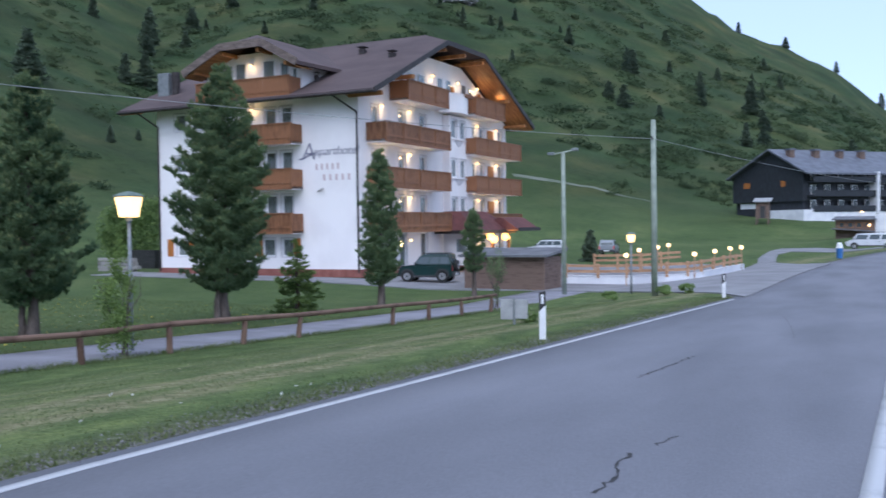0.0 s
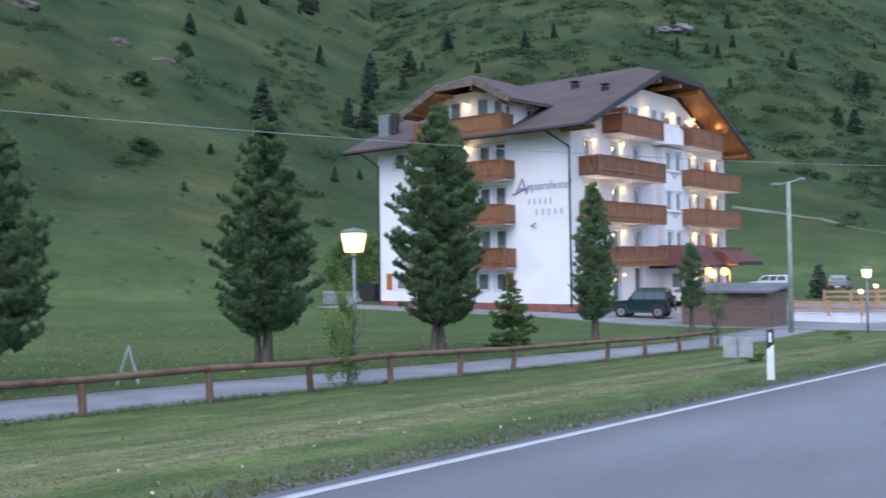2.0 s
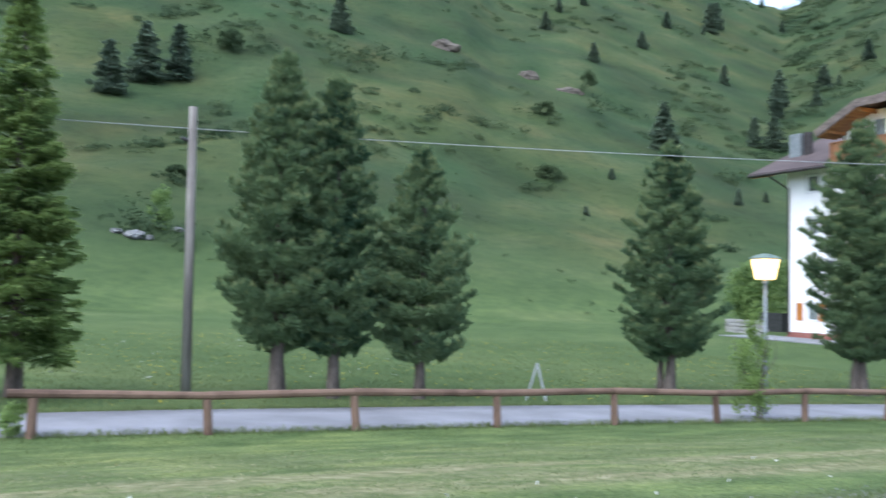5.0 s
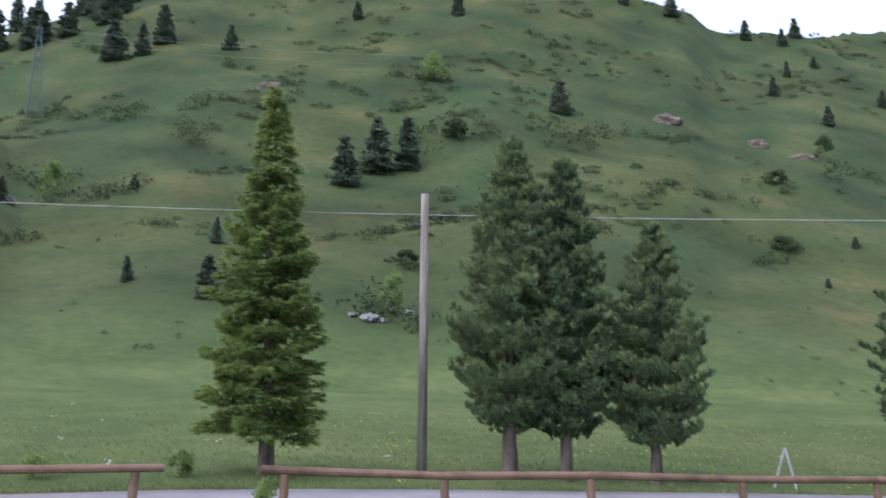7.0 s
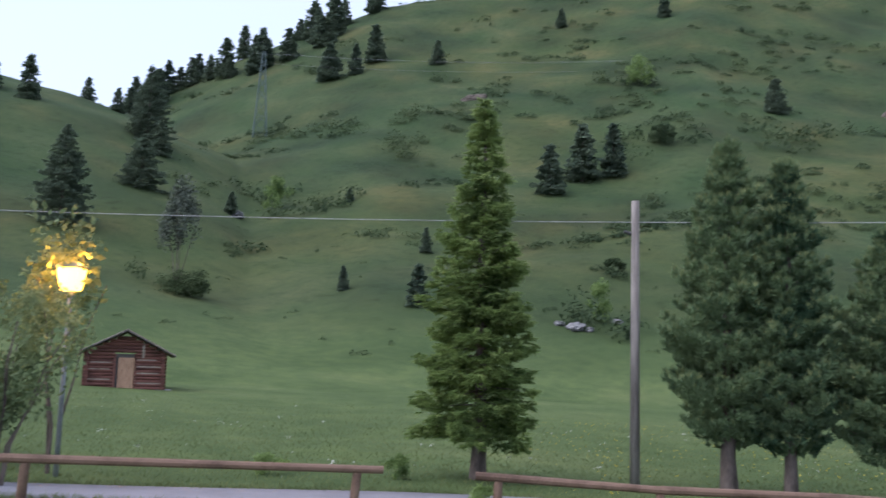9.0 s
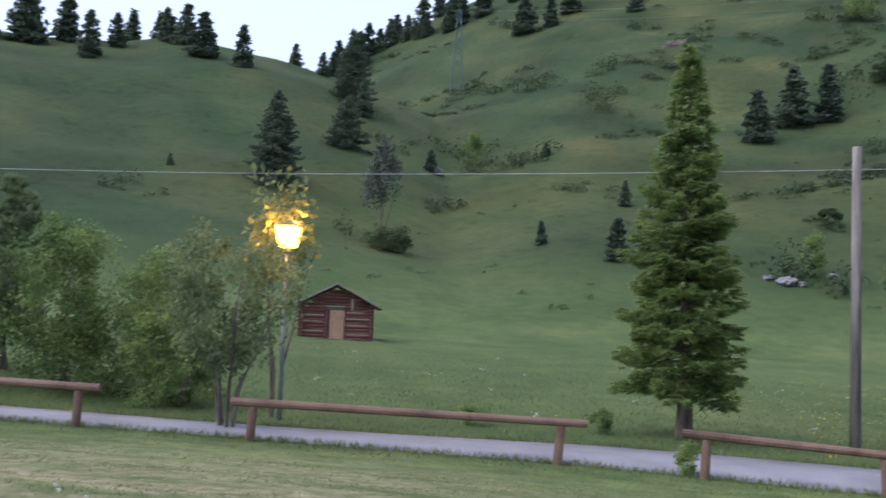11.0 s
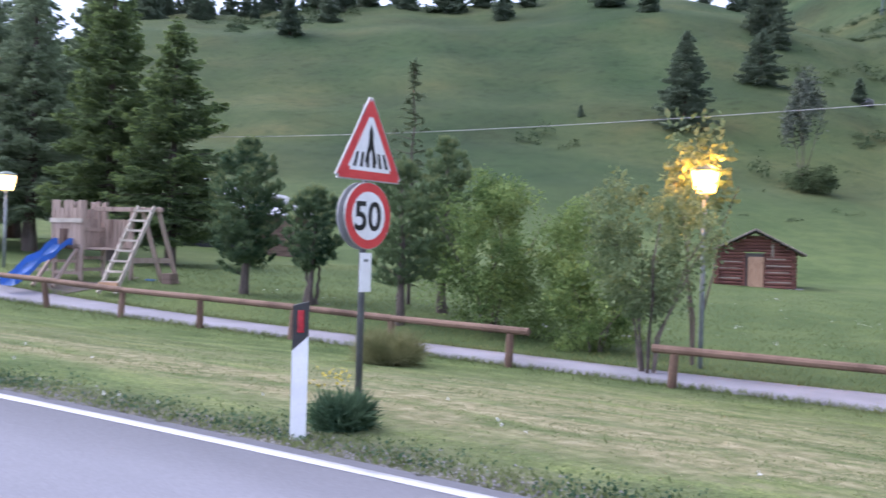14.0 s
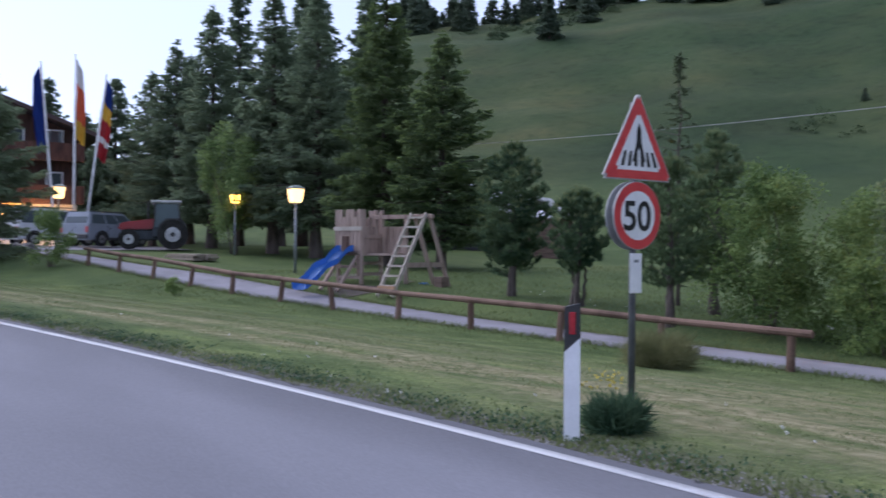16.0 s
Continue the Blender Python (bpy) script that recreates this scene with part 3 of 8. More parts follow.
def letters(text, size, place, parent, mat, lean=0.0, deep=0.02, turn=(90, 0, 0), bold=0.0):
    """Words in the built-in font, turned into a mesh."""
    cu = bpy.data.curves.new("lettering", "FONT")
    cu.body, cu.size, cu.shear, cu.extrude, cu.offset = text, size, lean, deep, bold
    tmp = bpy.data.objects.new("lettering", cu)
    scene.collection.objects.link(tmp)
    bpy.context.view_layer.update()
    me = bpy.data.meshes.new_from_object(tmp.evaluated_get(bpy.context.evaluated_depsgraph_get()))
    bpy.data.objects.remove(tmp)
    me.materials.clear()
    me.materials.append(mat)
    ob = new("lettering", me)
    ob.parent = parent
    ob.matrix_basis = pose(*place, *turn)
    return ob


HX, HY, HZ = -31.3, 50.0, -1.2
hotel = thing("hotel", (HX, HY, HZ), "white five-storey alpine hotel, brown roof, lit wooden balconies", "hotel")
W, D = 16.75, 23.4
FLOORS = (0.1, 2.65, 5.5, 8.4, 11.3)

# openings: left front (towards the path) and gable front (towards the road)
left_open, gable_open = [], []
for i, f in enumerate(FLOORS[:4]):
    lo, hi = (1.3, 2.5) if i else (0.9, 2.1)
    left_open += [(-15.1, -14.1, f + lo, f + hi), (-13.65, -12.65, f + lo, f + hi)]
    if i:
        left_open += [(-9.2, -8.4, f + 0.02, f + 2.42), (-7.3, -6.4, f + 0.02, f + 2.42), (-6.0, -5.1, f + 0.02, f + 2.42)]
    else:
        left_open += [(-7.6, -6.6, f + 0.9, f + 2.1), (-6.05, -5.1, f + 0.9, f + 2.1)]
    for a, wide in ((1.6, 0.9), (5.05, 0.95), (8.05, 0.95), (16.6, 0.85), (18.15, 0.8), (21.75, 0.85)):
        gable_open.append((a, a + wide, f + 0.02, f + 2.35))
front = wall_bands(bmesh.new(), "x", (0, 0.35), (-W, -0.35), 0, 11.3, left_open)
part("wall", front, M_PLASTER, hotel, "white plastered wall with windows and lettering")
side = wall_bands(bmesh.new(), "y", (-0.35, 0), (0, D), 0, 11.3, gable_open)
part("wall", side, M_PLASTER, hotel)
part("wall", box(-W, -W + 0.35, 0.35, D - 0.35, 0, 11.3), M_PLASTER, hotel)
part("wall", box(-W, -0.35, D - 0.35, D, 0, 11.3), M_PLASTER, hotel)
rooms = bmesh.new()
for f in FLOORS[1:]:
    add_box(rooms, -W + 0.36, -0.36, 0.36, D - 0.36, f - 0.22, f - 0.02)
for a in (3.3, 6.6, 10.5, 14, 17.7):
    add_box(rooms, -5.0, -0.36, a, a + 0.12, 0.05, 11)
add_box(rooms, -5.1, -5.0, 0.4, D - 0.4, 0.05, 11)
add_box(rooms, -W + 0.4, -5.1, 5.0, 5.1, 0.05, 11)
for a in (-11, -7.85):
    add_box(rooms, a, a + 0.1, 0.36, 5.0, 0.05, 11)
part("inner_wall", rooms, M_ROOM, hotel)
part("plinth", box(-W - 0.03, 0.03, -0.03, D, -0.3, 0.2), M_PLINTH, hotel, "red-brown painted plinth")
rng = random.Random(5)
for o in left_open:
    window_unit(hotel, "x", 0.0, o, 1, False, rng.choice((1.0, 1.0, 0.98, 0.5)))
for o in gable_open:
    window_unit(hotel, "y", 0.0, o, -1, False, rng.choice((1.0, 0.98, 0.45, 0.6)))
for a, c in ((-8.15, 0.9), (-5.07, 0.9), (-15.95, 0.9), (-14.05, 0.9)):
    part("shutter", box(a, a + 0.55, -0.05, 0.0, FLOORS[0] + c, FLOORS[0] + c + 1.2, 0.01), M_SHUTTER, hotel, "open orange-brown window shutter")

# orange-brown balcony doors left open on the far side of the bay
for f in FLOORS[1:4]:
    part("balcony_door", box(0.0, 0.06, 19.55, 20.75, f + 0.02, f + 2.2, 0.01), M_SHUTTER, hotel, "orange-brown wooden balcony door")

# stair bay with paired windows in the middle of the gable front
BAY0, BAY1 = 11.55, 15.45
bay_open = [(a, a + 0.95, f + 0.95, f + 2.35) for f in FLOORS[1:4] for a in (11.85, 13.35)]
bay = wall_bands(bmesh.new(), "y", (0.35, 0.6), (BAY0, BAY1), 0, 11.0, bay_open)
add_box(bay, 0, 0.35, BAY0, BAY0 + 0.2, 0, 11.0)
add_box(bay, 0, 0.35, BAY1 - 0.2, BAY1, 0, 11.0)
part("stair_bay", bay, M_PLASTER, hotel)
for o in bay_open:
    window_unit(hotel, "y", 0.6, o, -1, False, 0.4)
for f in FLOORS[1:4]:
    # moulded sill with a small stucco drop under each pair of windows
    part("sill", box(0.6, 0.72, 11.7, 14.45, f + 0.86, f + 0.94, 0.01), M_PLASTER, hotel)
    part("stucco", prism([(12.3, f + 0.84), (13.9, f + 0.84), (13.5, f + 0.55), (13.1, f + 0.35), (12.7, f + 0.55)], "x", 0.6, 0.63), M_STUCCO, hotel, "pale grey stucco ornament")
n = 10
arc = [(0.45 + 0.95 * math.sin(math.pi * i / n) ** 0.7, 10.35 + 4.2 * i / n) for i in range(n + 1)]
par = part("parapet", prism(arc + [(0.2, 14.55), (0.2, 10.35)], "z", 11.15, 12.5), M_PLASTER, hotel, "white rounded balcony parapet")
part("cap", prism([(x * 1.02 + 0.02, y) for x, y in arc] + [(0.25, 14.55), (0.25, 10.35)], "z", 12.5, 12.56), M_PLASTER, par)
part("flower_box", box(1.2, 1.5, 12.5, 13.9, 12.36, 12.62, 0.02), M_BALCONY, hotel, "brown wooden flower box")

# balconies
for f in FLOORS[1:4]:
    balcony(hotel, "x", -10.6, -4.3, 0, -1.2, f, f + 1.2)
    balcony(hotel, "y", 0.9, 10.0, 0, 1.4, f, f + 1.18)
    balcony(hotel, "y", 14.3, 23.3, 0, 1.4, f, f + 1.18)
balcony(hotel, "y", 3.9, 9.8, 0, 1.4, 11.35, 12.55)
balcony(hotel, "y", 14.4, 20.05, 0, 1.4, 11.4, 12.65)
balcony(hotel, "x", -12.0, -4.35, 0, -1.2, 11.4, 12.62)

# roof: two slopes with a half hip over the gable front, and the same at the far end
SL = (15.6 - 11.25) / (9.1 + 1.4)
EY0, EY1, EZ = -1.5, 24.7, 11.25
HYA, HYB, HIPZ = 8.45, 14.75, 15.75
RY, RZ = 11.6, 17.05
XR, XL = 2.1, -18.9


def roof_shell():
    bm = bmesh.new()
    def ring(dz):
        pts = {"e0r": (XR, EY0, EZ), "e0l": (XL, EY0, EZ), "e1r": (XR, EY1, EZ), "e1l": (XL, EY1, EZ),
               "h0r": (XR, HYA, HIPZ), "h1r": (XR, HYB, HIPZ), "h0l": (XL, HYA, HIPZ), "h1l": (XL, HYB, HIPZ),
               "rr": (XR - 3.4, RY, RZ), "rl": (XL + 3.4, RY, RZ)}
        return {k: bm.verts.new((x, y, z + dz)) for k, (x, y, z) in pts.items()}
    faces = [("e0r", "h0r", "rr", "rl", "h0l", "e0l"), ("e1l", "h1l", "rl", "rr", "h1r", "e1r"), ("h0r", "h1r", "rr"), ("h1l", "h0l", "rl")]
    edge = ["e0l", "e0r", "h0r", "h1r", "e1r", "e1l", "h1l", "h0l"]
    top, low = ring(0.0), ring(-0.26)
    for f in faces:
        bm.faces.new([top[k] for k in f])
        bm.faces.new([low[k] for k in reversed(f)])
    for a, b in zip(edge, edge[1:] + edge[:1]):
        bm.faces.new((top[a], low[a], low[b], top[b]))
    bmesh.ops.recalc_face_normals(bm, faces=bm.faces)
    return bm


roof = part("roof", roof_shell(), M_ROOF, hotel, "dark brown shingle roof with half-hipped gable")
# boarded underside of the overhang and its purlins
for x0, x1 in ((0.0, XR - 0.08), (XL + 0.08, -W)):
    for (ya, za), (yb, zb) in (((EY0 + 0.1, EZ), (HYA, HIPZ)), ((HYB, HIPZ), (EY1 - 0.1, EZ))):
        bm = bmesh.new()
        vs = [bm.verts.new((x, y, z - 0.27 - d)) for d in (0, 0.05) for x, y, z in ((x0, ya, za), (x1, ya, za), (x1, yb, zb), (x0, yb, zb))]
        for q in ((0, 1, 2, 3), (7, 6, 5, 4), (0, 4, 5, 1), (1, 5, 6, 2), (2, 6, 7, 3), (3, 7, 4, 0)):
            bm.faces.new([vs[k] for k in q])
        bmesh.ops.recalc_face_normals(bm, faces=bm.faces)
        part("soffit", bm, M_SOFFIT, roof, "warm varnished soffit boards")
for y, z in ((EY0 + 1.2, EZ + 0.35), (3.8, 13.15), (HYA, HIPZ - 0.1), (RY, HIPZ - 0.05), (HYB, HIPZ - 0.1), (19.6, 13.3), (EY1 - 1.6, EZ + 0.4)):
    part("purlin", box(-0.5, XR - 0.15, y - 0.11, y + 0.11, z - 0.62, z - 0.36, 0.01), M_SOFFIT, roof)
for y0, z0, y1, z1 in ((EY0, EZ, HYA, HIPZ), (HYA, HIPZ, HYB, HIPZ), (HYB, HIPZ, EY1, EZ)):
    part("bargeboard", add_beam(bmesh.new(), (XR + 0.02, y0, z0 - 0.12), (XR + 0.02, y1, z1 - 0.12), 0.05, 0.34), M_GUTTER, roof, "dark weathered bargeboard")
# gable wall under the roof
gable = prism([(0.0, 11.3), (D, 11.3), (D, 11.35), (HYB, 14.95), (HYA, 14.95), (0, 11.4)], "x", -0.35, 0.0)
part("wall", gable, M_PLASTER, hotel)
for a, wide, top in ((5.0, 0.8, 13.3), (6.5, 1.0, 13.5), (7.8, 1.0, 13.6), (10.7, 0.95, 13.75), (12.15, 0.85, 13.75), (14.7, 0.9, 13.75), (15.95, 0.7, 13.6)):
    fr = part("window", box(0.0, 0.05, a, a + wide, 11.75, top), M_WHITE, hotel)
    part("pane", box(0.052, 0.064, a + 0.1, a + wide - 0.1, 11.85, top - 0.1), M_GLASS, fr)
for a in (12.3, 17.0):
    part("shutter", box(0.07, 0.12, a + 0.6, a + 1.15, 11.75, 13.3, 0.01), M_SHUTTER, hotel, "open orange-brown window shutter")

# cross gable over the left front
DX0, DX1 = -12.1, -4.3
part("wall", prism([(DX0, 11.3), (DX1, 11.3), (DX1, 13.3), (-6.1, 14.5), (-9.5, 14.5), (DX0, 13.2)], "y", 0.0, 0.3), M_PLASTER, hotel)
part("wall", box(DX1 - 0.3, DX1, 0.3, 7, 11.3, 13.4), M_PLASTER, hotel)
part("wall", box(DX0, DX0 + 0.3, 0.3, 7, 11.3, 13.4), M_PLASTER, hotel)
for a, w in ((-10.85, 0.75), (-9.6, 0.9), (-7.3, 0.95), (-5.9, 0.7), (-4.95, 0.4)):
    top = 13.95 if -10.5 < a < -6.5 else 13.75 if a > -5.95 and a < -5.5 else 13.3
    fr = part("window", box(a, a + w, -0.05, 0.0, 11.5, top), M_WHITE if a > -10.5 else M_SHUTTER, hotel)
    part("pane", box(a + 0.08, a + w - 0.08, -0.064, -0.052, 11.6, top - 0.1), M_GLASS, fr)


def dormer_roof():
    bm = bmesh.new()
    xa, xb, ha, hb, zc = -12.7, -3.35, -9.5, -6.1, 14.85
    y0 = -1.75
    def ring(dz):
        pts = {"a": (xa, y0, 13.35), "ha": (ha, y0, zc), "hb": (hb, y0, zc), "b": (xb, y0, 13.35), "r": (-8.1, y0 + 2.2, 15.8),
               "rb": (-8.1, 10.5, 15.8), "ab": (xa, 7.5, 13.6), "bb": (xb, 7.5, 13.6)}
        return {k: bm.verts.new((x, y, z + dz)) for k, (x, y, z) in pts.items()}
    faces = [("a", "ha", "r", "rb", "ab"), ("hb", "b", "bb", "rb", "r"), ("ha", "hb", "r")]
    edge = ["a", "ha", "hb", "b", "bb", "rb", "ab"]
    top, low = ring(0), ring(-0.24)
    for f in faces:
        bm.faces.new([top[k] for k in f])
        bm.faces.new([low[k] for k in reversed(f)])
    for p, q in zip(edge, edge[1:] + edge[:1]):
        bm.faces.new((top[p], low[p], low[q], top[q]))
    bmesh.ops.recalc_face_normals(bm, faces=bm.faces)
    return bm


cross = part("dormer_roof", dormer_roof(), M_ROOF, hotel, "brown half-hipped cross gable roof")
for x0, z0, x1, z1 in ((-12.7, 13.35, -9.5, 14.85), (-9.5, 14.85, -6.1, 14.85), (-6.1, 14.85, -3.35, 13.35)):
    part("bargeboard", add_beam(bmesh.new(), (x0, -1.79, z0 - 0.1), (x1, -1.79, z1 - 0.1), 0.06, 0.5), M_FASCIA, cross, "pale weathered bargeboard")
for x, z in ((-11.9, 13.55), (-9.5, 14.6), (-6.6, 14.6), (-4.4, 13.55)):
    part("purlin", box(x - 0.1, x + 0.1, -1.6, 0.1, z - 0.35, z - 0.1, 0.01), M_SOFFIT, cross)
for (xa, za), (xb, zb) in (((-12.6, 13.3), (-9.5, 14.8)), ((-6.1, 14.8), (-3.45, 13.3))):
    bm = bmesh.new()
    vs = [bm.verts.new((x, y, z - 0.26 - d)) for d in (0, 0.05) for x, y, z in ((xa, -1.65, za), (xb, -1.65, zb), (xb, 0.02, zb), (xa, 0.02, za))]
    for q in ((0, 1, 2, 3), (7, 6, 5, 4), (0, 4, 5, 1), (1, 5, 6, 2), (2, 6, 7, 3), (3, 7, 4, 0)):
        bm.faces.new([vs[k] for k in q])
    bmesh.ops.recalc_face_normals(bm, faces=bm.faces)
    part("soffit", bm, M_SOFFIT, cross, "warm varnished soffit boards")

# gutters and downpipes
part("gutter", add_rod(bmesh.new(), (XL, EY0 - 0.05, EZ - 0.16), (XR, EY0 - 0.05, EZ - 0.16), 0.09, None, 8), M_GUTTER, roof, "dark half-round gutter")
for x, y in ((-0.08, -0.08), (-W + 0.15, -0.08)):
    bm = rod((x, y, 0), (x, y, 10.1), 0.06)
    add_rod(bm, (x, y, 10.1), (x - 0.9 if x > -5 else x - 0.6, EY0, EZ - 0.2), 0.06)
    part("downpipe", bm, M_GUTTER, hotel)
# chimneys and vents on the roof
for x, y, z, w, h in ((-0.7, 5.6, 14.1, 0.40, 0.62), (-4.3, 7.6, 15.0, 0.45, 0.65), (-13.5, 11.5, 16.5, 0.4, 0.5), (-3.9, 1.2, 12.3, 0.22, 0.6)):
    c = part("chimney", box(x - w / 2, x + w / 2, y - w / 2, y + w / 2, z - 0.6, z + h, 0.02), M_GUTTER, roof, "sheet-metal chimney")
    part("cowl", box(x - w * 0.7, x + w * 0.7, y - w * 0.7, y + w * 0.7, z + h + 0.1, z + h + 0.17, 0.01), M_GUTTER, c)
big = part("chimney", box(-17.95, -16.95, 1.4, 2.4, 12.0, 14.2, 0.03), M_STEEL, roof, "large grey sheet-metal chimney")
part("cowl", rod((-16.5, 1.7, 12.3), (-16.5, 1.7, 14.2), 0.27, 0.32, 12), M_GUTTER, big)

# lettering on the front wall
letters("A", 1.6, (-4.35, -0.03, 7.25), hotel, M_LETTER_BLUE, 0.12, 0.02, (90, 0, 0), -0.03)["label"] = "large slanted blue-grey painted capital"
part("flourish", prism([(-4.6, 7.3), (-4.35, 7.25), (-3.35, 7.62), (-3.0, 7.72), (-3.35, 7.72), (-4.35, 7.38)], "y", -0.03, 0.004), M_LETTER_BLUE, hotel, "painted pen stroke")
letters("pparthotel", 0.80, (-3.42, -0.03, 7.5), hotel, M_LETTER_BLUE, 0.3, 0.02, (90, 0, 0), -0.014)["label"] = "slanted blue-grey painted word"
for x0, wide, count, z in ((-3.35, 2.05, 5, 6.58), (-2.8, 2.35, 5, 5.88)):
    step = wide / count
    for i in range(count):
        a = x0 + i * step
        part("sign_bar", box(a + step * 0.2, a + step * 0.56, -0.03, 0.004, z, z + 0.40), M_LETTER_PINK, hotel, "faded pink painted bar")
part("wall_spotlight", rod((-3.1, -0.02, 5.2), (-2.5, -0.35, 5.35), 0.04), M_BLACK, hotel)

# lamps on the balconies: small wall lamps high beside the doors, throwing their light down the wall
GABLE_LAMPS = [(a, f + h) for f, h in zip(FLOORS[1:4], (2.2, 2.3, 2.33)) for a in (2.6, 6.3, 17.35, 21.05)]
for a, z in GABLE_LAMPS:
    wall_lamp(hotel, (0.18, a, z))
    point_light("wall_lamp_light", (HX + 0.42, HY + a, HZ + z - 0.22), 7.5)
wall_lamp(hotel, (0.18, 6.25, 1.92))
for a in (9.8, 13.9, 17.4):
    wall_lamp(hotel, (0.2, a, 13.65))
    point_light("wall_lamp_light", (HX + 0.5, HY + a, HZ + 13.5), 9)
# added light without a lamp of its own, warming the gable soffit
point_light("wall_lamp_light", (HX + 1.2, HY + 19.6, HZ + 13.0), 9)
for x, z in ((-8.2, 10.75), (-8.2, 13.66)):
    wall_lamp(hotel, (x, -0.18, z))
    point_light("wall_lamp_light", (HX + x, HY - 0.42, HZ + z - 0.2), 7)

# entrance porch with a red hipped roof
porch = part("porch", box(0.6, 2.7, 11.2, 11.45, 0, 2.5), M_PLASTER, hotel)
for a in (10.2, 13.6, 16.6):
    part("post", box(2.9, 3.12, a, a + 0.22, 0, 2.6, 0.02), M_BALCONY, porch)
pw = part("window", box(1.2, 2.1, 11.14, 11.2, 0.9, 2.0), M_WHITE, porch)
part("pane", box(1.28, 2.02, 11.125, 11.139, 0.98, 1.92), M_GLASS, pw)
bm = bmesh.new()
lo = [(0.1, 10.0, 2.5), (3.3, 10.0, 2.5), (3.3, 17.4, 2.5), (0.1, 17.4, 2.5)]
hi = [(0.1, 11.4, 3.95), (1.4, 11.4, 3.95), (1.4, 16.2, 3.95), (0.1, 16.2, 3.95)]
L, H = [bm.verts.new(p) for p in lo], [bm.verts.new(p) for p in hi]
bm.faces.new(L[::-1]), bm.faces.new(H)
for i in range(4):
    bm.faces.new((L[i], L[(i + 1) % 4], H[(i + 1) % 4], H[i]))
bmesh.ops.recalc_face_normals(bm, faces=bm.faces)
proof = part("porch_roof", bm, M_REDROOF, hotel, "red shingled hipped porch roof")
part("fascia", box(3.3, 3.36, 9.95, 17.45, 2.3, 2.55), M_GUTTER, proof)
part("fascia", box(0.1, 3.3, 9.94, 10.0, 2.3, 2.55), M_GUTTER, proof)
pg = part("porch_gable", prism([(1.4, 2.55), (4.3, 2.55), (3.0, 3.45), (2.6, 3.5)], "y", 15.6, 20.0), M_REDROOF, hotel, "small red gable over the entrance")
part("soffit", box(1.6, 4.2, 15.6, 19.9, 2.44, 2.54), M_SOFFIT, pg, "lit wooden ceiling boards")
part("fascia", add_beam(bmesh.new(), (4.34, 15.55, 2.56), (4.34, 20.05, 2.56), 0.06, 0.26), M_GUTTER, pg)
for x, a, z in ((3.2, 12.9, 2.05), (3.2, 13.5, 1.85), (3.3, 15.4, 2.0)):
    bm = bmesh.new()
    bmesh.ops.create_uvsphere(bm, u_segments=10, v_segments=7, radius=0.28, matrix=Matrix.Translation((x, a, z)))
    part("porch_lamp", bm, M_LAMP_AMBER, porch, "glowing amber porch lamp")
point_light("porch_light", (HX + 3.9, HY + 12.2, HZ + 1.6), 110, (1.0, 0.6, 0.2), 0.3)
point_light("porch_light", (HX + 3.6, HY + 17.6, HZ + 1.7), 130, (1.0, 0.55, 0.15), 0.3)
# ---- round the hotel: forecourt, shed, terrace wall, poles, cars, the far chalet ----
def sheet(name, outline, mat, lift, label, category):
    """A paved area laid on the ground, cut fine enough to follow it."""
    bm = bmesh.new()
    bm.faces.new([bm.verts.new((x, y, 0)) for x, y in outline])
    for k in range(4):
        bmesh.ops.subdivide_edges(bm, edges=[e for e in bm.edges if e.calc_length() > 3.0], cuts=1, use_grid_fill=True)
        bmesh.ops.triangulate(bm, faces=bm.faces)
    for v in bm.verts:
        v.co.z = level(v.co.x, v.co.y) + lift
    low = bmesh.ops.extrude_face_region(bm, geom=list(bm.faces))
    for v in low["geom"]:
        if isinstance(v, bmesh.types.BMVert):
            v.co.z -= 0.1
    bmesh.ops.recalc_face_normals(bm, faces=bm.faces)
    return tagged(part(name, bm, mat), label, category, kind="structure")


sheet("forecourt", [(-50, 45.5), (-32, 45.5), (-23.5, 44.5), (-18.2, 46.0), (-15.0, 45.8), (-14.1, 45.1), (-12.6, 43.3), (-10.4, 40.1), (-8.8, 38.1), (-6.9, 36.7), (-5.6, 34.4), (-5.6, 61), (-5.4, 70), (-7.5, 68.3), (-9.8, 76), (-10.9, 83), (-12.4, 83), (-11.4, 74), (-10.9, 66), (-24, 78), (-30.5, 78), (-30.5, 49.6), (-50, 49.6)],
      M_PAVING, 0.05, "pale grey asphalt forecourt and side road", "forecourt")
sheet("track", [(-10.6, 82), (-12.2, 94.3), (-13.3, 104.5), (-12.8, 111.5), (-10.1, 110.4), (-6.8, 108.8), (-3.6, 108), (-3.4, 116), (-7.4, 117.6), (-11.1, 120.8), (-14.6, 118.2), (-15.1, 111.5), (-14.6, 103), (-13.9, 94.6), (-12.1, 82)], M_PAVING, 0.06, "pale gravel track up the meadow", "track")
M_TRACK = material("grassy_gravel", (0.075, 0.100, 0.060), (0.155, 0.168, 0.135), 0.9, 0.35, 6, 0.3, world_space=True, spread=(0.25, 0.7))
sheet("gravel_track", [(-74, 178.0), (-68.9, 181.6), (-60.4, 187.4), (-48.9, 184.9), (-46, 182.2), (-46, 182.8), (-48.9, 186.0), (-60.4, 188.8), (-70, 183.2), (-75, 179.2)], M_TRACK, 0.05, "grassy gravel track across the lower slope", "track")

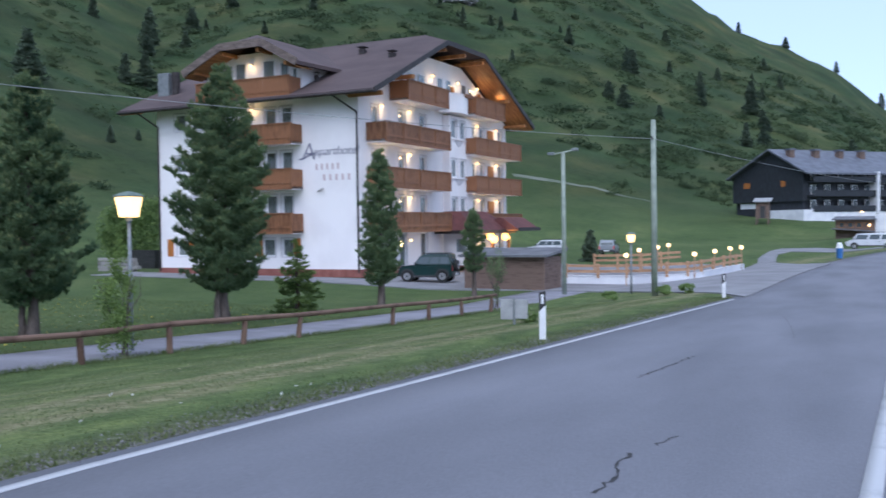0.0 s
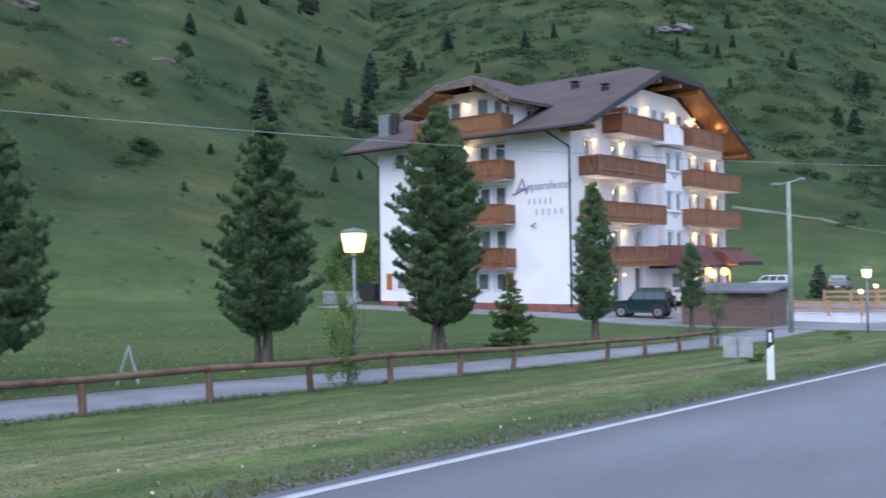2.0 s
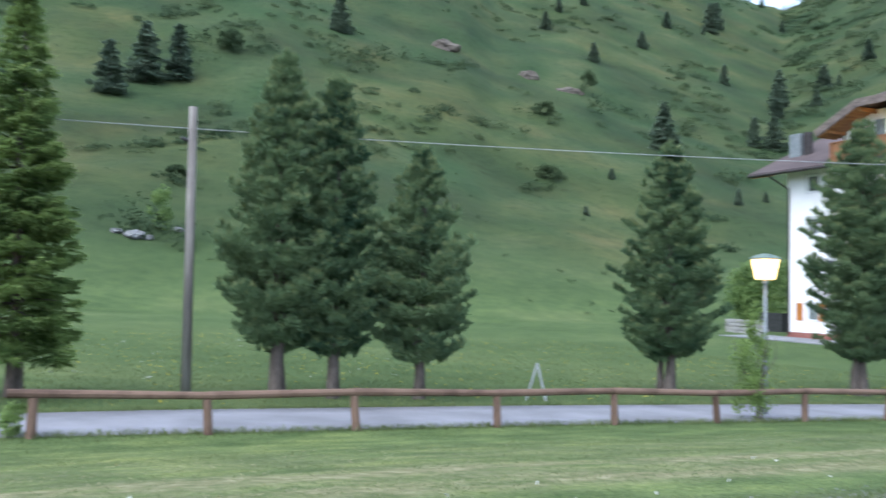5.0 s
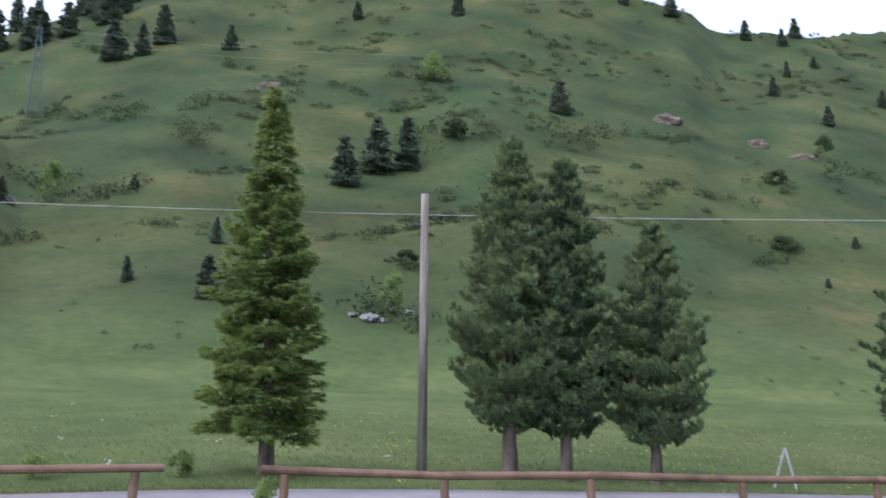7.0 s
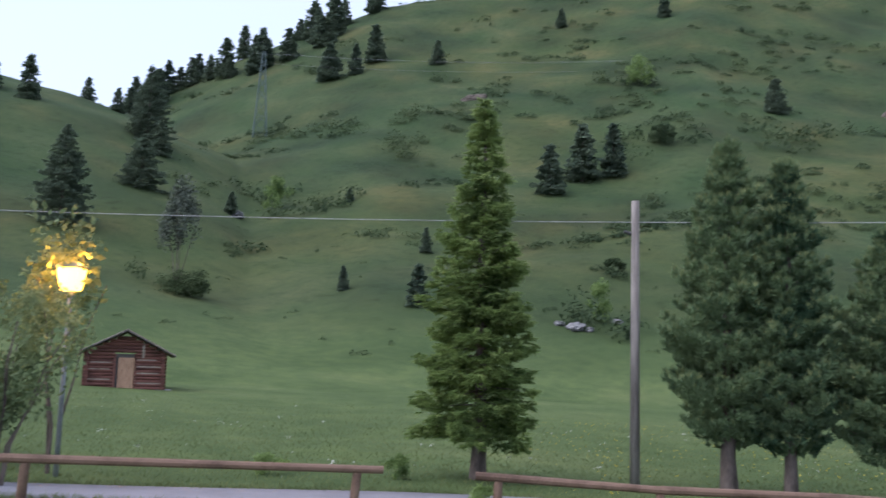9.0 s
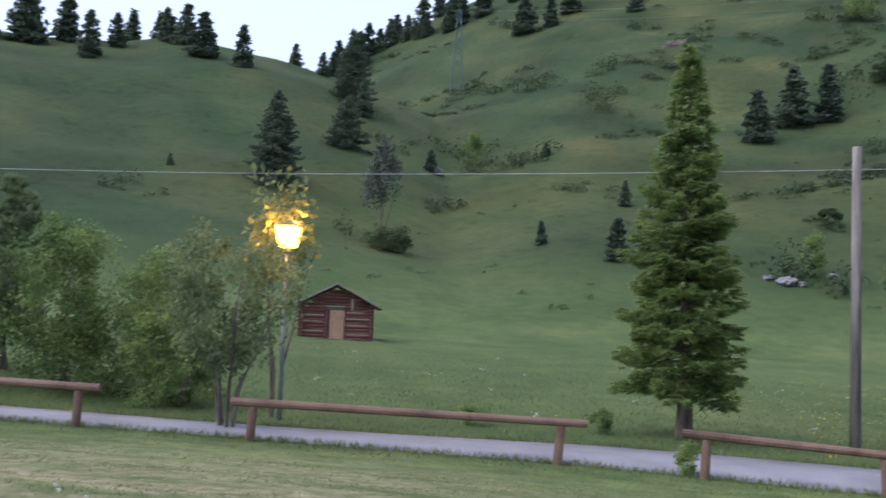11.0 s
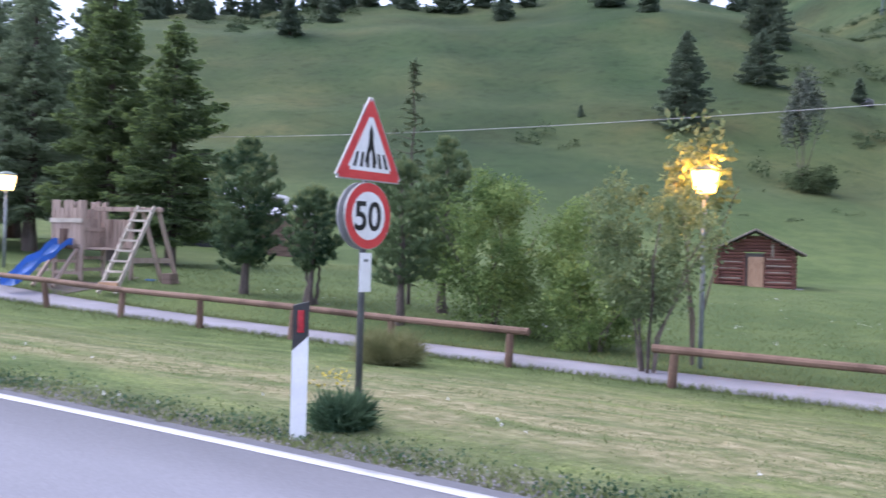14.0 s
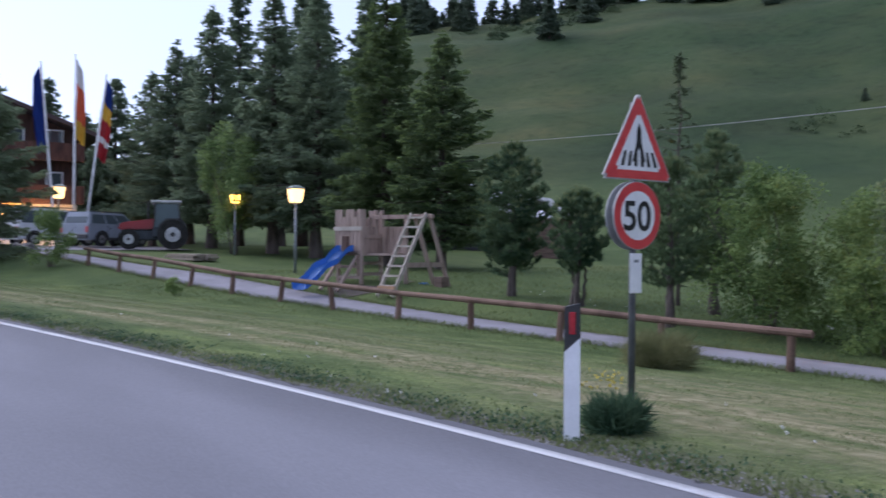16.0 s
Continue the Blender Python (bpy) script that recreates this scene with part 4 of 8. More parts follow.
M_BOARD = material("brown_shed_boards", (0.095, 0.062, 0.048), (0.18, 0.125, 0.10), 0.8, 1.5, 12, 0.4, stretch=(1, 1, 7), vary=0.2)
M_FELT = material("grey_roofing_felt", (0.10, 0.105, 0.12), (0.17, 0.175, 0.19), 0.85, 1, 20, 0.2)
M_TERRACE_WALL = material("white_terrace_wall", (0.62, 0.63, 0.68), (0.76, 0.77, 0.80), 0.85, 0.8, 15, 0.1, world_space=True)
M_RAILWOOD = material("pale_new_wood", (0.30, 0.17, 0.09), (0.46, 0.28, 0.16), 0.7, 2, 15, 0.3, stretch=(1, 1, 5), vary=0.1)


def shed():
    x0, y0 = -22.2, 46.2
    ob = thing("shed", (x0, y0, level(-20, 46.5)), "low brown boarded shed with grey felt roof", "shed")
    w, d, h = 4.6, 2.6, 1.75
    part("wall", box(0.03, w - 0.03, 0.03, d - 0.03, -0.2, h), M_BOARD, ob)
    for i in range(9):
        z = 0.02 + i * 0.195
        for a, b, c, e in ((0, w, -0.012, 0.03), (w - 0.03, w + 0.012, 0.0, d)):
            part("board", box(a, b, c, e, z, z + 0.18), M_BOARD, ob)
    for x in (-0.02, 1.9, w - 0.06):
        part("post", box(x, x + 0.09, -0.035, 0.0, 0, h), M_BOARD, ob)
    bm = prism([(-0.35, h + 0.02), (d + 0.35, h + 0.34), (d + 0.35, h + 0.46), (-0.35, h + 0.14)], "x", -0.3, w + 0.3)
    part("roof", bm, M_FELT, ob, "grey felt lean-to roof")
    return ob


shed()


def terrace():
    """A curved white wall that carries a fence of posts and two board rails, round a paved floor."""
    base = [(-18.56, 52.5, -1.78), (-16.57, 52.3, -1.77), (-14.85, 52.2, -1.73), (-12.43, 51.6, -1.62), (-11.35, 51.9, -1.58), (-10.84, 53.0, -1.52), (-10.34, 57.0, -1.44), (-10.38, 63.5, -1.52)]
    wall = thing("terrace_wall", base[0], "low white rendered terrace wall with wooden rails", "wall")
    o = Vector(base[0])
    pts = [Vector(p) - o for p in base]
    for a, b in zip(pts, pts[1:]):
        d = (b - a).normalized() * 0.10
        part("wall_length", add_beam(bmesh.new(), a - d + Vector((0, 0, 0.01)), b + d + Vector((0, 0, 0.01)), 0.24, 0.82), M_TERRACE_WALL, wall)
        part("coping", add_beam(bmesh.new(), a - d + Vector((0, 0, 0.435)), b + d + Vector((0, 0, 0.435)), 0.30, 0.03), M_TERRACE_WALL, wall)
        n = max(1, round((b - a).length / 2.2))
        for i in range(n):
            p = a + (b - a) * (i / n)
            part("post", box(p.x - 0.075, p.x + 0.075, p.y - 0.16, p.y - 0.08 + 0.04, p.z + 0.30, p.z + 1.14, 0.012), M_RAILWOOD, wall)
        for h in (0.68, 1.0):
            part("rail", add_beam(bmesh.new(), a + Vector((0, 0, h)), b + Vector((0, 0, h)), 0.045, 0.15), M_RAILWOOD, wall)
    inner = [Vector(p) - o for p in ((-18.6, 58.0, -1.4), (-15.4, 57.4, -1.32), (-13.6, 60.0, -1.22))]
    for a, b in zip(inner, inner[1:]):
        for h in (0.72, 1.02):
            part("rail", add_beam(bmesh.new(), a + Vector((0, 0, h)), b + Vector((0, 0, h)), 0.045, 0.15), M_RAILWOOD, wall)
        for q in (0.0, 0.5):
            p = a + (b - a) * q
            part("post", box(p.x - 0.07, p.x + 0.07, p.y - 0.11, p.y - 0.03, p.z - 0.3, p.z + 1.15, 0.01), M_RAILWOOD, wall)
    bm = bmesh.new()
    rim = [(x - 0.1, y + 0.1, z + 0.30) for x, y, z in base] + [(-13.4, 66.0, -1.2), (-18.6, 62.0, -1.3)]
    low = [bm.verts.new((x, y, z - 0.5)) for x, y, z in rim]
    high = [bm.verts.new(p) for p in rim]
    bm.faces.new(high)
    for k in range(len(rim)):
        bm.faces.new((low[k - 1], low[k], high[k], high[k - 1]))
    bmesh.ops.triangulate(bm, faces=bm.faces)
    bmesh.ops.recalc_face_normals(bm, faces=bm.faces)
    return tagged(part("terrace_floor", bm, M_PAVING), "pale paved floor of a hotel terrace", "terrace", kind="structure")


terrace()


def globe_lamp(x, y, z0, top):
    ob = thing("globe_lamp", (x, y, z0), "short post lamp with a lit globe on the terrace", "lamp", "terrace globe lamps")
    part("post", rod((0, 0, 0), (0, 0, top - 0.1), 0.03), M_RAILWOOD, ob)
    bm = bmesh.new()
    bmesh.ops.create_uvsphere(bm, u_segments=12, v_segments=8, radius=0.13, matrix=Matrix.Translation((0, 0, top)))
    part("globe", bm, M_GLOBE, ob, "lit warm white globe", True)
    return ob


for x, y, z in ((-14.17, 49.6, -0.06), (-15.07, 55.6, 0.05), (-14.42, 57.5, 0.17), (-14.35, 60.0, 0.25), (-11.03, 52.0, -0.07), (-10.7, 56.0, -0.03), (-10.52, 60.0, 0.03), (-10.25, 62.5, 0.03)):
    globe_lamp(x, y, level(x, y), z - level(x, y))


def utility_pole(x, y, top, label, arm=False, mat=None, r=0.14):
    z = level(x, y)
    ob = thing("utility_pole", (x, y, z), label, "pole")
    part("shaft", rod((0, 0, -0.3), (0, 0, top - z), r, r * 0.75, 12), mat or M_POLEGREY, ob, smooth=True)
    if arm:
        part("arm", rod((-0.4, -0.25, top - z - 0.12), (0.5, 0.3, top - z + 0.1), 0.035), M_POLEGREY, ob)
        for s in (-1, 1):
            part("lamp_head", box(0.5 * s - 0.16, 0.5 * s + 0.16, 0.3 * s - 0.1, 0.3 * s + 0.1, top - z - 0.05 + 0.1 * s, top - z + 0.09 + 0.1 * s, 0.02), M_STEEL, ob)
    else:
        part("insulator", rod((0, -0.1, top - z - 0.75), (0, -0.25, top - z - 0.7), 0.04), M_DARK, ob)
    return ob


utility_pole(-15.6, 43.7, 5.2, "grey-green street light pole with twin lamp heads", arm=True, r=0.12)
utility_pole(-9.5, 37.2, 5.75, "plain grey-green utility pole on the verge", r=0.13)
utility_pole(-21.0, 4.05, 5.5, "bleached wooden utility pole in the meadow", mat=M_POLEWOOD, r=0.115)
utility_pole(-26.0, -45.0, 7.6, "bleached wooden utility pole among spruces", mat=M_POLEWOOD, r=0.13)


def wire(a, b, sag, label, r=0.010):
    cu = bpy.data.curves.new("wire", "CURVE")
    cu.dimensions, cu.bevel_depth, cu.bevel_resolution = "3D", r, 1
    s = cu.splines.new("POLY")
    s.points.add(24)
    for i, p in enumerate(s.points):
        u = i / 24
        q = Vector(a).lerp(Vector(b), u)
        p.co = (q.x, q.y, q.z - 4 * sag * u * (1 - u), 1)
    cu.materials.append(M_WIRE)
    ob = new("overhead_wire", cu)
    return tagged(ob, label, "wire", "overhead wires")


M_WIRE = material("pale_cable", (0.22, 0.23, 0.24), (0.32, 0.33, 0.34), 0.6, 5, 30, 0)
wire((-21.0, 4.05, 5.02), (-9.5, 37.2, 5.0), 0.28, "pale overhead cable between poles over the meadow")
wire((-21.0, 4.05, 5.02), (-26.0, -45.0, 7.1), 0.6, "pale overhead cable running into the spruces")
wire((-9.5, 37.2, 5.0), (6.0, 120.0, 5.5), 0.9, "pale overhead cable along the road")

# opaque panes; some sky reflection is put into the lightened base colour
M_CARGLASS = bpy.data.materials.new("car_glass")
M_CARGLASS.use_nodes = True
M_CARGLASS.node_tree.nodes["Principled BSDF"].inputs["Base Color"].default_value = (0.075, 0.095, 0.105, 1)
M_CARGLASS.node_tree.nodes["Principled BSDF"].inputs["Roughness"].default_value = 0.05
M_TYRE = material("tyre_rubber", (0.012, 0.012, 0.012), (0.03, 0.03, 0.03), 0.9, 5, 40, 0.1)
M_RIM = material("alloy_rim", (0.30, 0.30, 0.31), (0.45, 0.45, 0.46), 0.35, 5, 40, 0, metal=0.8)


def paint(name, c):
    return material(name, tuple(v * 0.9 for v in c), c, 0.3, 2, 30, 0)


def wheel(parent, x, y, r, w, rim=0.6):
    t = part("wheel", rod((x, y - w / 2, r), (x, y + w / 2, r), r, None, 20), M_TYRE, parent)
    part("rim", rod((x, y - w / 2 - 0.01, r), (x, y + w / 2 + 0.01, r), r * rim, None, 14), M_RIM, t)
    part("hub", rod((x, y - w / 2 - 0.03, r), (x, y + w / 2 + 0.03, r), r * 0.16, None, 8), M_DARK, t)
    return t


def side_pane(points, s, low, high, z0, z1, thick=0.02):
    """A window pane lying on the leaning side of a cabin; points are (x, z) in order."""
    bm = bmesh.new()
    rows = []
    for d in (-thick / 2, thick):
        rows.append([bm.verts.new((x, s * (low + (high - low) * (z - z0) / (z1 - z0) + d), z)) for x, z in points])
    n = len(points)
    bm.faces.new(rows[0])
    bm.faces.new(rows[1][::-1])
    for i in range(n):
        bm.faces.new((rows[0][i], rows[1][i], rows[1][(i + 1) % n], rows[0][(i + 1) % n]))
    bmesh.ops.recalc_face_normals(bm, faces=bm.faces)
    return bm


def car(name, place, turn, mat, label, body, cabin, width, wheels, r, spare=False, splits=(0.36, 0.66)):
    """Lower body and leaning cabin from side outlines (x along, z up), with glass, arches, lights and wheels."""
    ob = thing(name, place, label, "car", turn=turn)
    h = width / 2
    bm = prism(body, "y", -h, h)
    bmesh.ops.bevel(bm, geom=list(bm.edges), offset=0.06, segments=2, affect="EDGES")
    part("body", bm, mat, ob, smooth=False)
    zs = [p[1] for p in cabin]
    z0, z1 = min(zs), max(zs)
    low, high = h - 0.06, h - 0.22
    bm = prism(cabin, "y", -low, low)
    for v in bm.verts:
        v.co.y *= 1 - (1 - high / low) * (v.co.z - z0) / (z1 - z0)
    bmesh.ops.bevel(bm, geom=list(bm.edges), offset=0.04, segments=2, affect="EDGES")
    part("cabin", bm, mat, ob)
    # outline at the height of the sill and of the roof: front and rear pillars lean as the cabin does
    xr0, xf0 = cabin[0][0], cabin[1][0]
    xr1, xf1 = cabin[-1][0], cabin[2][0]
    za, zb = z0 + 0.10, min(cabin[2][1], cabin[-1][1]) - 0.09

    def at(u, z):
        k = (z - z0) / (z1 - z0)
        rear, front = xr0 + (xr1 - xr0) * k + 0.12, xf0 + (xf1 - xf0) * k - 0.12
        return rear + (front - rear) * u

    cuts = (0.0,) + tuple(splits) + (1.0,)
    for sgn in (-1, 1):
        for ua, ub in zip(cuts, cuts[1:]):
            g = 0.02
            part("side_window", side_pane([(at(ua + g, za), za), (at(ub - g, za), za), (at(ub - g, zb), zb), (at(ua + g, zb), zb)], sgn, low, high, z0, z1), M_CARGLASS, ob)
        for u in splits:
            part("door_seam", side_pane([(at(u, za) - 0.012, 0.45), (at(u, za) + 0.012, 0.45), (at(u, za) + 0.012, z0 + 0.02), (at(u, za) - 0.012, z0 + 0.02)], sgn, h, h, z0, z1, 0.006), M_BLACK, ob)
        for x in wheels:
            arch = [(x + (r + 0.09) * math.cos(t), r + (r + 0.09) * math.sin(t)) for t in (math.pi * i / 10 for i in range(11))] + [(x + (r + 0.01) * math.cos(t), r + (r + 0.01) * math.sin(t)) for t in (math.pi * i / 10 for i in range(10, -1, -1))]
            part("wheel_arch", prism(arch, "y", sgn * h - 0.05, sgn * h + 0.04), M_DARK, ob)
        part("sill", box(wheels[0] + r, wheels[1] - r, sgn * h - 0.04, sgn * h + 0.03, 0.3, 0.42, 0.01), M_DARK, ob)
        part("handle", box(at(splits[0], za) + 0.1, at(splits[0], za) + 0.25, sgn * h - 0.01, sgn * h + 0.03, z0 - 0.16, z0 - 0.12), M_DARK, ob)
    dr, df = Vector((xr1 - xr0, 0, zb - z0)).normalized(), Vector((xf1 - xf0, 0, zb - z0)).normalized()
    part("rear_window", add_beam(bmesh.new(), Vector((xr0 - 0.01, 0, z0)) + dr * 0.12, Vector((xr0 - 0.01, 0, z0)) + dr * (zb - z0), width - 0.5, 0.04), M_CARGLASS, ob)
    part("windscreen", add_beam(bmesh.new(), Vector((xf0 + 0.01, 0, z0)) + df * 0.08, Vector((xf0 + 0.01, 0, z0)) + df * (Vector((xf1 - xf0, 0, cabin[2][1] - z0)).length - 0.08), width - 0.4, 0.04), M_CARGLASS, ob)
    bx = [p[0] for p in body]
    for sgn in (-1, 1):
        part("tail_light", box(min(bx) - 0.015, min(bx) + 0.06, sgn * (h - 0.13) - 0.07, sgn * (h - 0.13) + 0.07, 0.66, 0.95, 0.01), M_RED, ob, "red tail light")
        part("headlight", box(max(bx) - 0.06, max(bx) + 0.015, sgn * (h - 0.25) - 0.12, sgn * (h - 0.25) + 0.12, 0.62, 0.78, 0.01), M_WHITE, ob, "clear headlight")
        part("mirror", box(xf0 - 0.25, xf0 - 0.13, sgn * (h + 0.06) - 0.08, sgn * (h + 0.06) + 0.08, z0 + 0.06, z0 + 0.22, 0.02), M_DARK, ob)
        part("roof_rail", box(xr1 + 0.15, xf1 - 0.1, sgn * (high - 0.08) - 0.02, sgn * (high - 0.08) + 0.02, z1 - 0.01, z1 + 0.04, 0.01), M_DARK, ob)
    for x in wheels:
        for sgn in (-1, 1):
            wheel(ob, x, sgn * (h - 0.08), r, 0.22)
    part("bumper", box(min(bx) - 0.08, min(bx) + 0.05, -h + 0.05, h - 0.05, 0.36, 0.58, 0.03), M_DARK, ob)
    part("bumper", box(max(bx) - 0.05, max(bx) + 0.08, -h + 0.05, h - 0.05, 0.36, 0.58, 0.03), M_DARK, ob)
    part("plate", box(min(bx) - 0.09, min(bx) - 0.07, -0.26, 0.26, 0.42, 0.53), M_WHITE, ob, "blank white plate")
    if spare:
        t = part("spare_wheel", rod((min(bx) - 0.2, 0, 0.95), (min(bx) - 0.02, 0, 0.95), 0.33, None, 18), M_TYRE, ob)
        part("spare_rim", rod((min(bx) - 0.215, 0, 0.95), (min(bx) - 0.19, 0, 0.95), 0.19, None, 14), M_RIM, t)
    return ob


car("off_roader", (-26.2, 49.5, level(-26.2, 49.5) + 0.05), 192, paint("dark_green_car_paint", (0.007, 0.030, 0.029)), "small dark green off-road car with a rear spare wheel",
    [(-1.65, 0.35), (1.65, 0.35), (1.68, 0.75), (1.55, 0.95), (0.75, 1.02), (-1.65, 1.05)], [(-1.6, 1.0), (0.75, 1.0), (0.35, 1.58), (-0.2, 1.68), (-1.5, 1.66)], 1.6, (-1.05, 1.1), 0.36, True, (0.30, 0.62))
car("silver_car", (-29.2, 96.0, level(-29.2, 96.0) + 0.05), 100, paint("silver_car_paint", (0.24, 0.27, 0.31)), "silver family car parked behind the terrace",
    [(-2.0, 0.3), (2.0, 0.3), (2.05, 0.65), (1.85, 0.85), (0.9, 0.98), (-2.0, 1.0)], [(-1.95, 0.95), (1.0, 0.95), (0.3, 1.55), (-1.75, 1.6)], 1.75, (-1.25, 1.3), 0.32)
car("white_car", (-35.2, 93.0, level(-35.2, 93.0) + 0.05), 190, paint("white_car_paint", (0.62, 0.64, 0.68)), "white car parked behind the boarded shed",
    [(-2.1, 0.3), (2.1, 0.3), (2.15, 0.65), (1.9, 0.85), (0.9, 1.0), (-2.1, 1.02)], [(-2.0, 0.97), (1.0, 0.97), (0.35, 1.58), (-1.8, 1.62)], 1.8, (-1.3, 1.35), 0.33)
car("camper_van", (-4.6, 112.0, level(-4.6, 112) + 0.05), 185, paint("camper_white", (0.60, 0.62, 0.66)), "white camper van parked beside the road",
    [(-2.5, 0.3), (2.5, 0.3), (2.55, 0.7), (2.3, 0.9), (1.8, 1.0), (-2.5, 1.0)], [(-2.5, 0.95), (2.0, 0.95), (1.4, 1.65), (-2.45, 1.8)], 1.8, (-1.6, 1.7), 0.32)


def roadside_bin():
    x, y = -5.6, 80.0
    ob = thing("bin", (x, y, level(x, y)), "small blue and white roadside bin", "bin")
    bm = lathe([(0.22, 0), (0.26, 0.75), (0.27, 0.8)], 12)
    part("body", bm, paint("blue_plastic", (0.05, 0.16, 0.42)), ob)
    part("lid", lathe([(0.27, 0.8), (0.2, 1.15), (0.08, 1.25)], 12), M_WHITE, ob, "white domed lid")


roadside_bin()


def sign_back(x, y):
    ob = thing("road_sign", (x, y, level(x, y)), "low grey road sign seen from behind", "road sign")
    part("post", rod((0, 0, -0.2), (0, 0, 0.62), 0.03), M_STEEL, ob)
    part("plate", box(-0.33, -0.025, -0.02, 0.0, 0.12, 0.60, 0.005), M_ALU, ob)
    part("plate", box(0.025, 0.33, -0.02, 0.0, 0.14, 0.60, 0.005), M_ALU, ob)
    ob.rotation_euler = (0, 0, radians(8))
    return ob


sign_back(-8.66, 20.66)


def bin_store():
    ob = thing("refuse_box", (-54.6, 55.0, level(-54.6, 55.0)), "dark brown boarded refuse enclosure beside the hotel", "enclosure")
    for k in range(8):
        part("board", box(-1.2 + k * 0.3, -0.93 + k * 0.3, 0, 0.04, -0.05, 1.45), M_DARK, ob)
    part("side_panel", box(-1.24, -1.2, 0, 1.0, -0.05, 1.45), M_DARK, ob)
    part("side_panel", box(1.2, 1.24, 0, 1.0, -0.05, 1.45), M_DARK, ob)


bin_store()


def garden_wall():
    ob = thing("garden_wall", (-52.3, 50.1, level(-52.3, 50.1)), "low grey stone garden wall beside the hotel", "wall", turn=-4)
    rw = random.Random(8)
    for row in range(4):
        x = -1.9
        while x < 1.8:
            wide = rw.uniform(0.35, 0.7)
            part("stone", box(x, x + wide - 0.02, -0.2 + rw.uniform(-0.02, 0.02), 0.2, row * 0.28 - 0.1, row * 0.28 + 0.16, 0.03), M_ROUGHSTONE, ob)
            x += wide
    return ob


M_ROUGHSTONE = material("rough_grey_stone", (0.16, 0.155, 0.15), (0.30, 0.29, 0.28), 0.9, 2, 14, 0.6, vary=0.2)
garden_wall()

# ---- far dark chalet ----
M_BLACKWOOD = material("black_stained_boards", (0.012, 0.015, 0.020), (0.030, 0.035, 0.045), 0.75, 0.8, 4, 0.2, stretch=(5, 5, 1))
M_SLATE = material("grey_metal_roof", (0.085, 0.095, 0.12), (0.14, 0.15, 0.185), 0.5, 0.8, 5, 0.1)
chalet = thing("chalet", (-17.2, 168.0, 1.2), "large black-stained chalet hotel with white basement", "hotel", turn=-40)
GW, CL = 17.5, 46.0
part("wall", prism([(-GW, 4.0), (0, 4.0), (0, 8.9), (-GW * 0.42, 12.6), (-GW, 8.6)], "y", 0, CL), M_BLACKWOOD, chalet)
part("wall", box(-GW + 0.4, -0.6, 0.5, CL - 1, 0.3, 4.0), M_BLACKWOOD, chalet)
part("basement", box(-7.5, 1.4, -1.2, CL, -1.0, 2.5), M_TERRACE_WALL, chalet, "white rendered basement")
for sgn, xa, za, xb, zb in ((0, -GW - 0.8, 8.25, -GW * 0.42, 13.0), (1, -GW * 0.42, 13.0, 1.8, 8.4)):
    part("roof", prism([(xa, za), (xb, zb), (xb, zb + 0.3), (xa, za + 0.3)], "y", -1.0, CL + 1), M_SLATE, chalet, "grey metal roof slope")
part("window_band", box(-GW + 1.6, -GW + 9, 0.40, 0.5, 2.9, 3.9), M_WHITE, chalet, "white window band")
for x in (-GW + 3.0, -GW * 0.42 + 2.2):
    part("window", box(x, x + 1.6 - (x > -10) * 0.6, -0.06, 0.0, 6.6, 7.6), M_SHUTTER, chalet, "small orange-curtained window")
for z in (2.4, 5.0, 7.4):
    sl = part("balcony", box(0.02, 1.5, 0.8, CL - 1, z - 0.3, z - 0.1), M_BLACKWOOD, chalet)
    part("rail", box(1.45, 1.52, 0.8, CL - 1, z - 0.1, z + 0.75), M_BLACKWOOD, sl)
    for k in range(14):
        y = 1.6 + k * 3.1
        w = part("window", box(0.0, 0.06, y, y + 1.2, z + 0.1, z + 1.75), M_WHITE, chalet)
        part("pane", box(0.062, 0.075, y + 0.1, y + 1.1, z + 0.2, z + 1.65), M_CARGLASS, w)
for k, y in enumerate((0.9, 6.6, 12.2, 17.4, 26.0, 35.0)):
    c = part("chimney", box(-5.0, -4.0, y, y + 1.1, 10.2, 12.9), M_BOARD, chalet, "brown chimney with pale cowl")
    part("cowl", box(-5.2, -3.8, y - 0.15, y + 1.25, 12.9, 13.2), M_SLATE, c)
for y in (15.0, 30.0):
    part("fire_wall", box(0.03, 1.9, y, y + 0.5, 1.8, 9.0), M_TERRACE_WALL, chalet, "white dividing wall")
    part("lamp", box(1.9, 2.0, y - 4, y - 3.5, 1.9, 2.2), M_GLOBE, chalet, "small lit lamp")
kiosk = thing("kiosk", (-22.6, 160.0, 3.2), "small wooden kiosk with a pale roof on stilts", "kiosk")
part("wall", box(-1, 1, -1, 1, -0.9, 1.7), M_BOARD, kiosk)
part("roof", prism([(-1.5, 1.75), (1.5, 2.35), (1.5, 2.5), (-1.5, 1.9)], "x", -1.4, 1.4), M_ALU, kiosk, "pale metal lean-to roof")
part("door", box(-0.3, 0.5, -1.04, -1.0, -0.8, 1.1), M_DARK, kiosk)
for x in (-0.9, 0.9):
    for y in (-0.9, 0.9):
        part("stilt", box(x - 0.08, x + 0.08, y - 0.08, y + 0.08, level(-22.6, 160.0) - 3.6, -0.9), M_BOARD, kiosk)
lodge = thing("lodge", (-7.6, 140.0, 0.3), "low brown wooden lodge with a lit lamp", "house")
part("wall", box(-2.6, 2.4, 0, 5, -1.2, 1.55), M_BOARD, lodge)
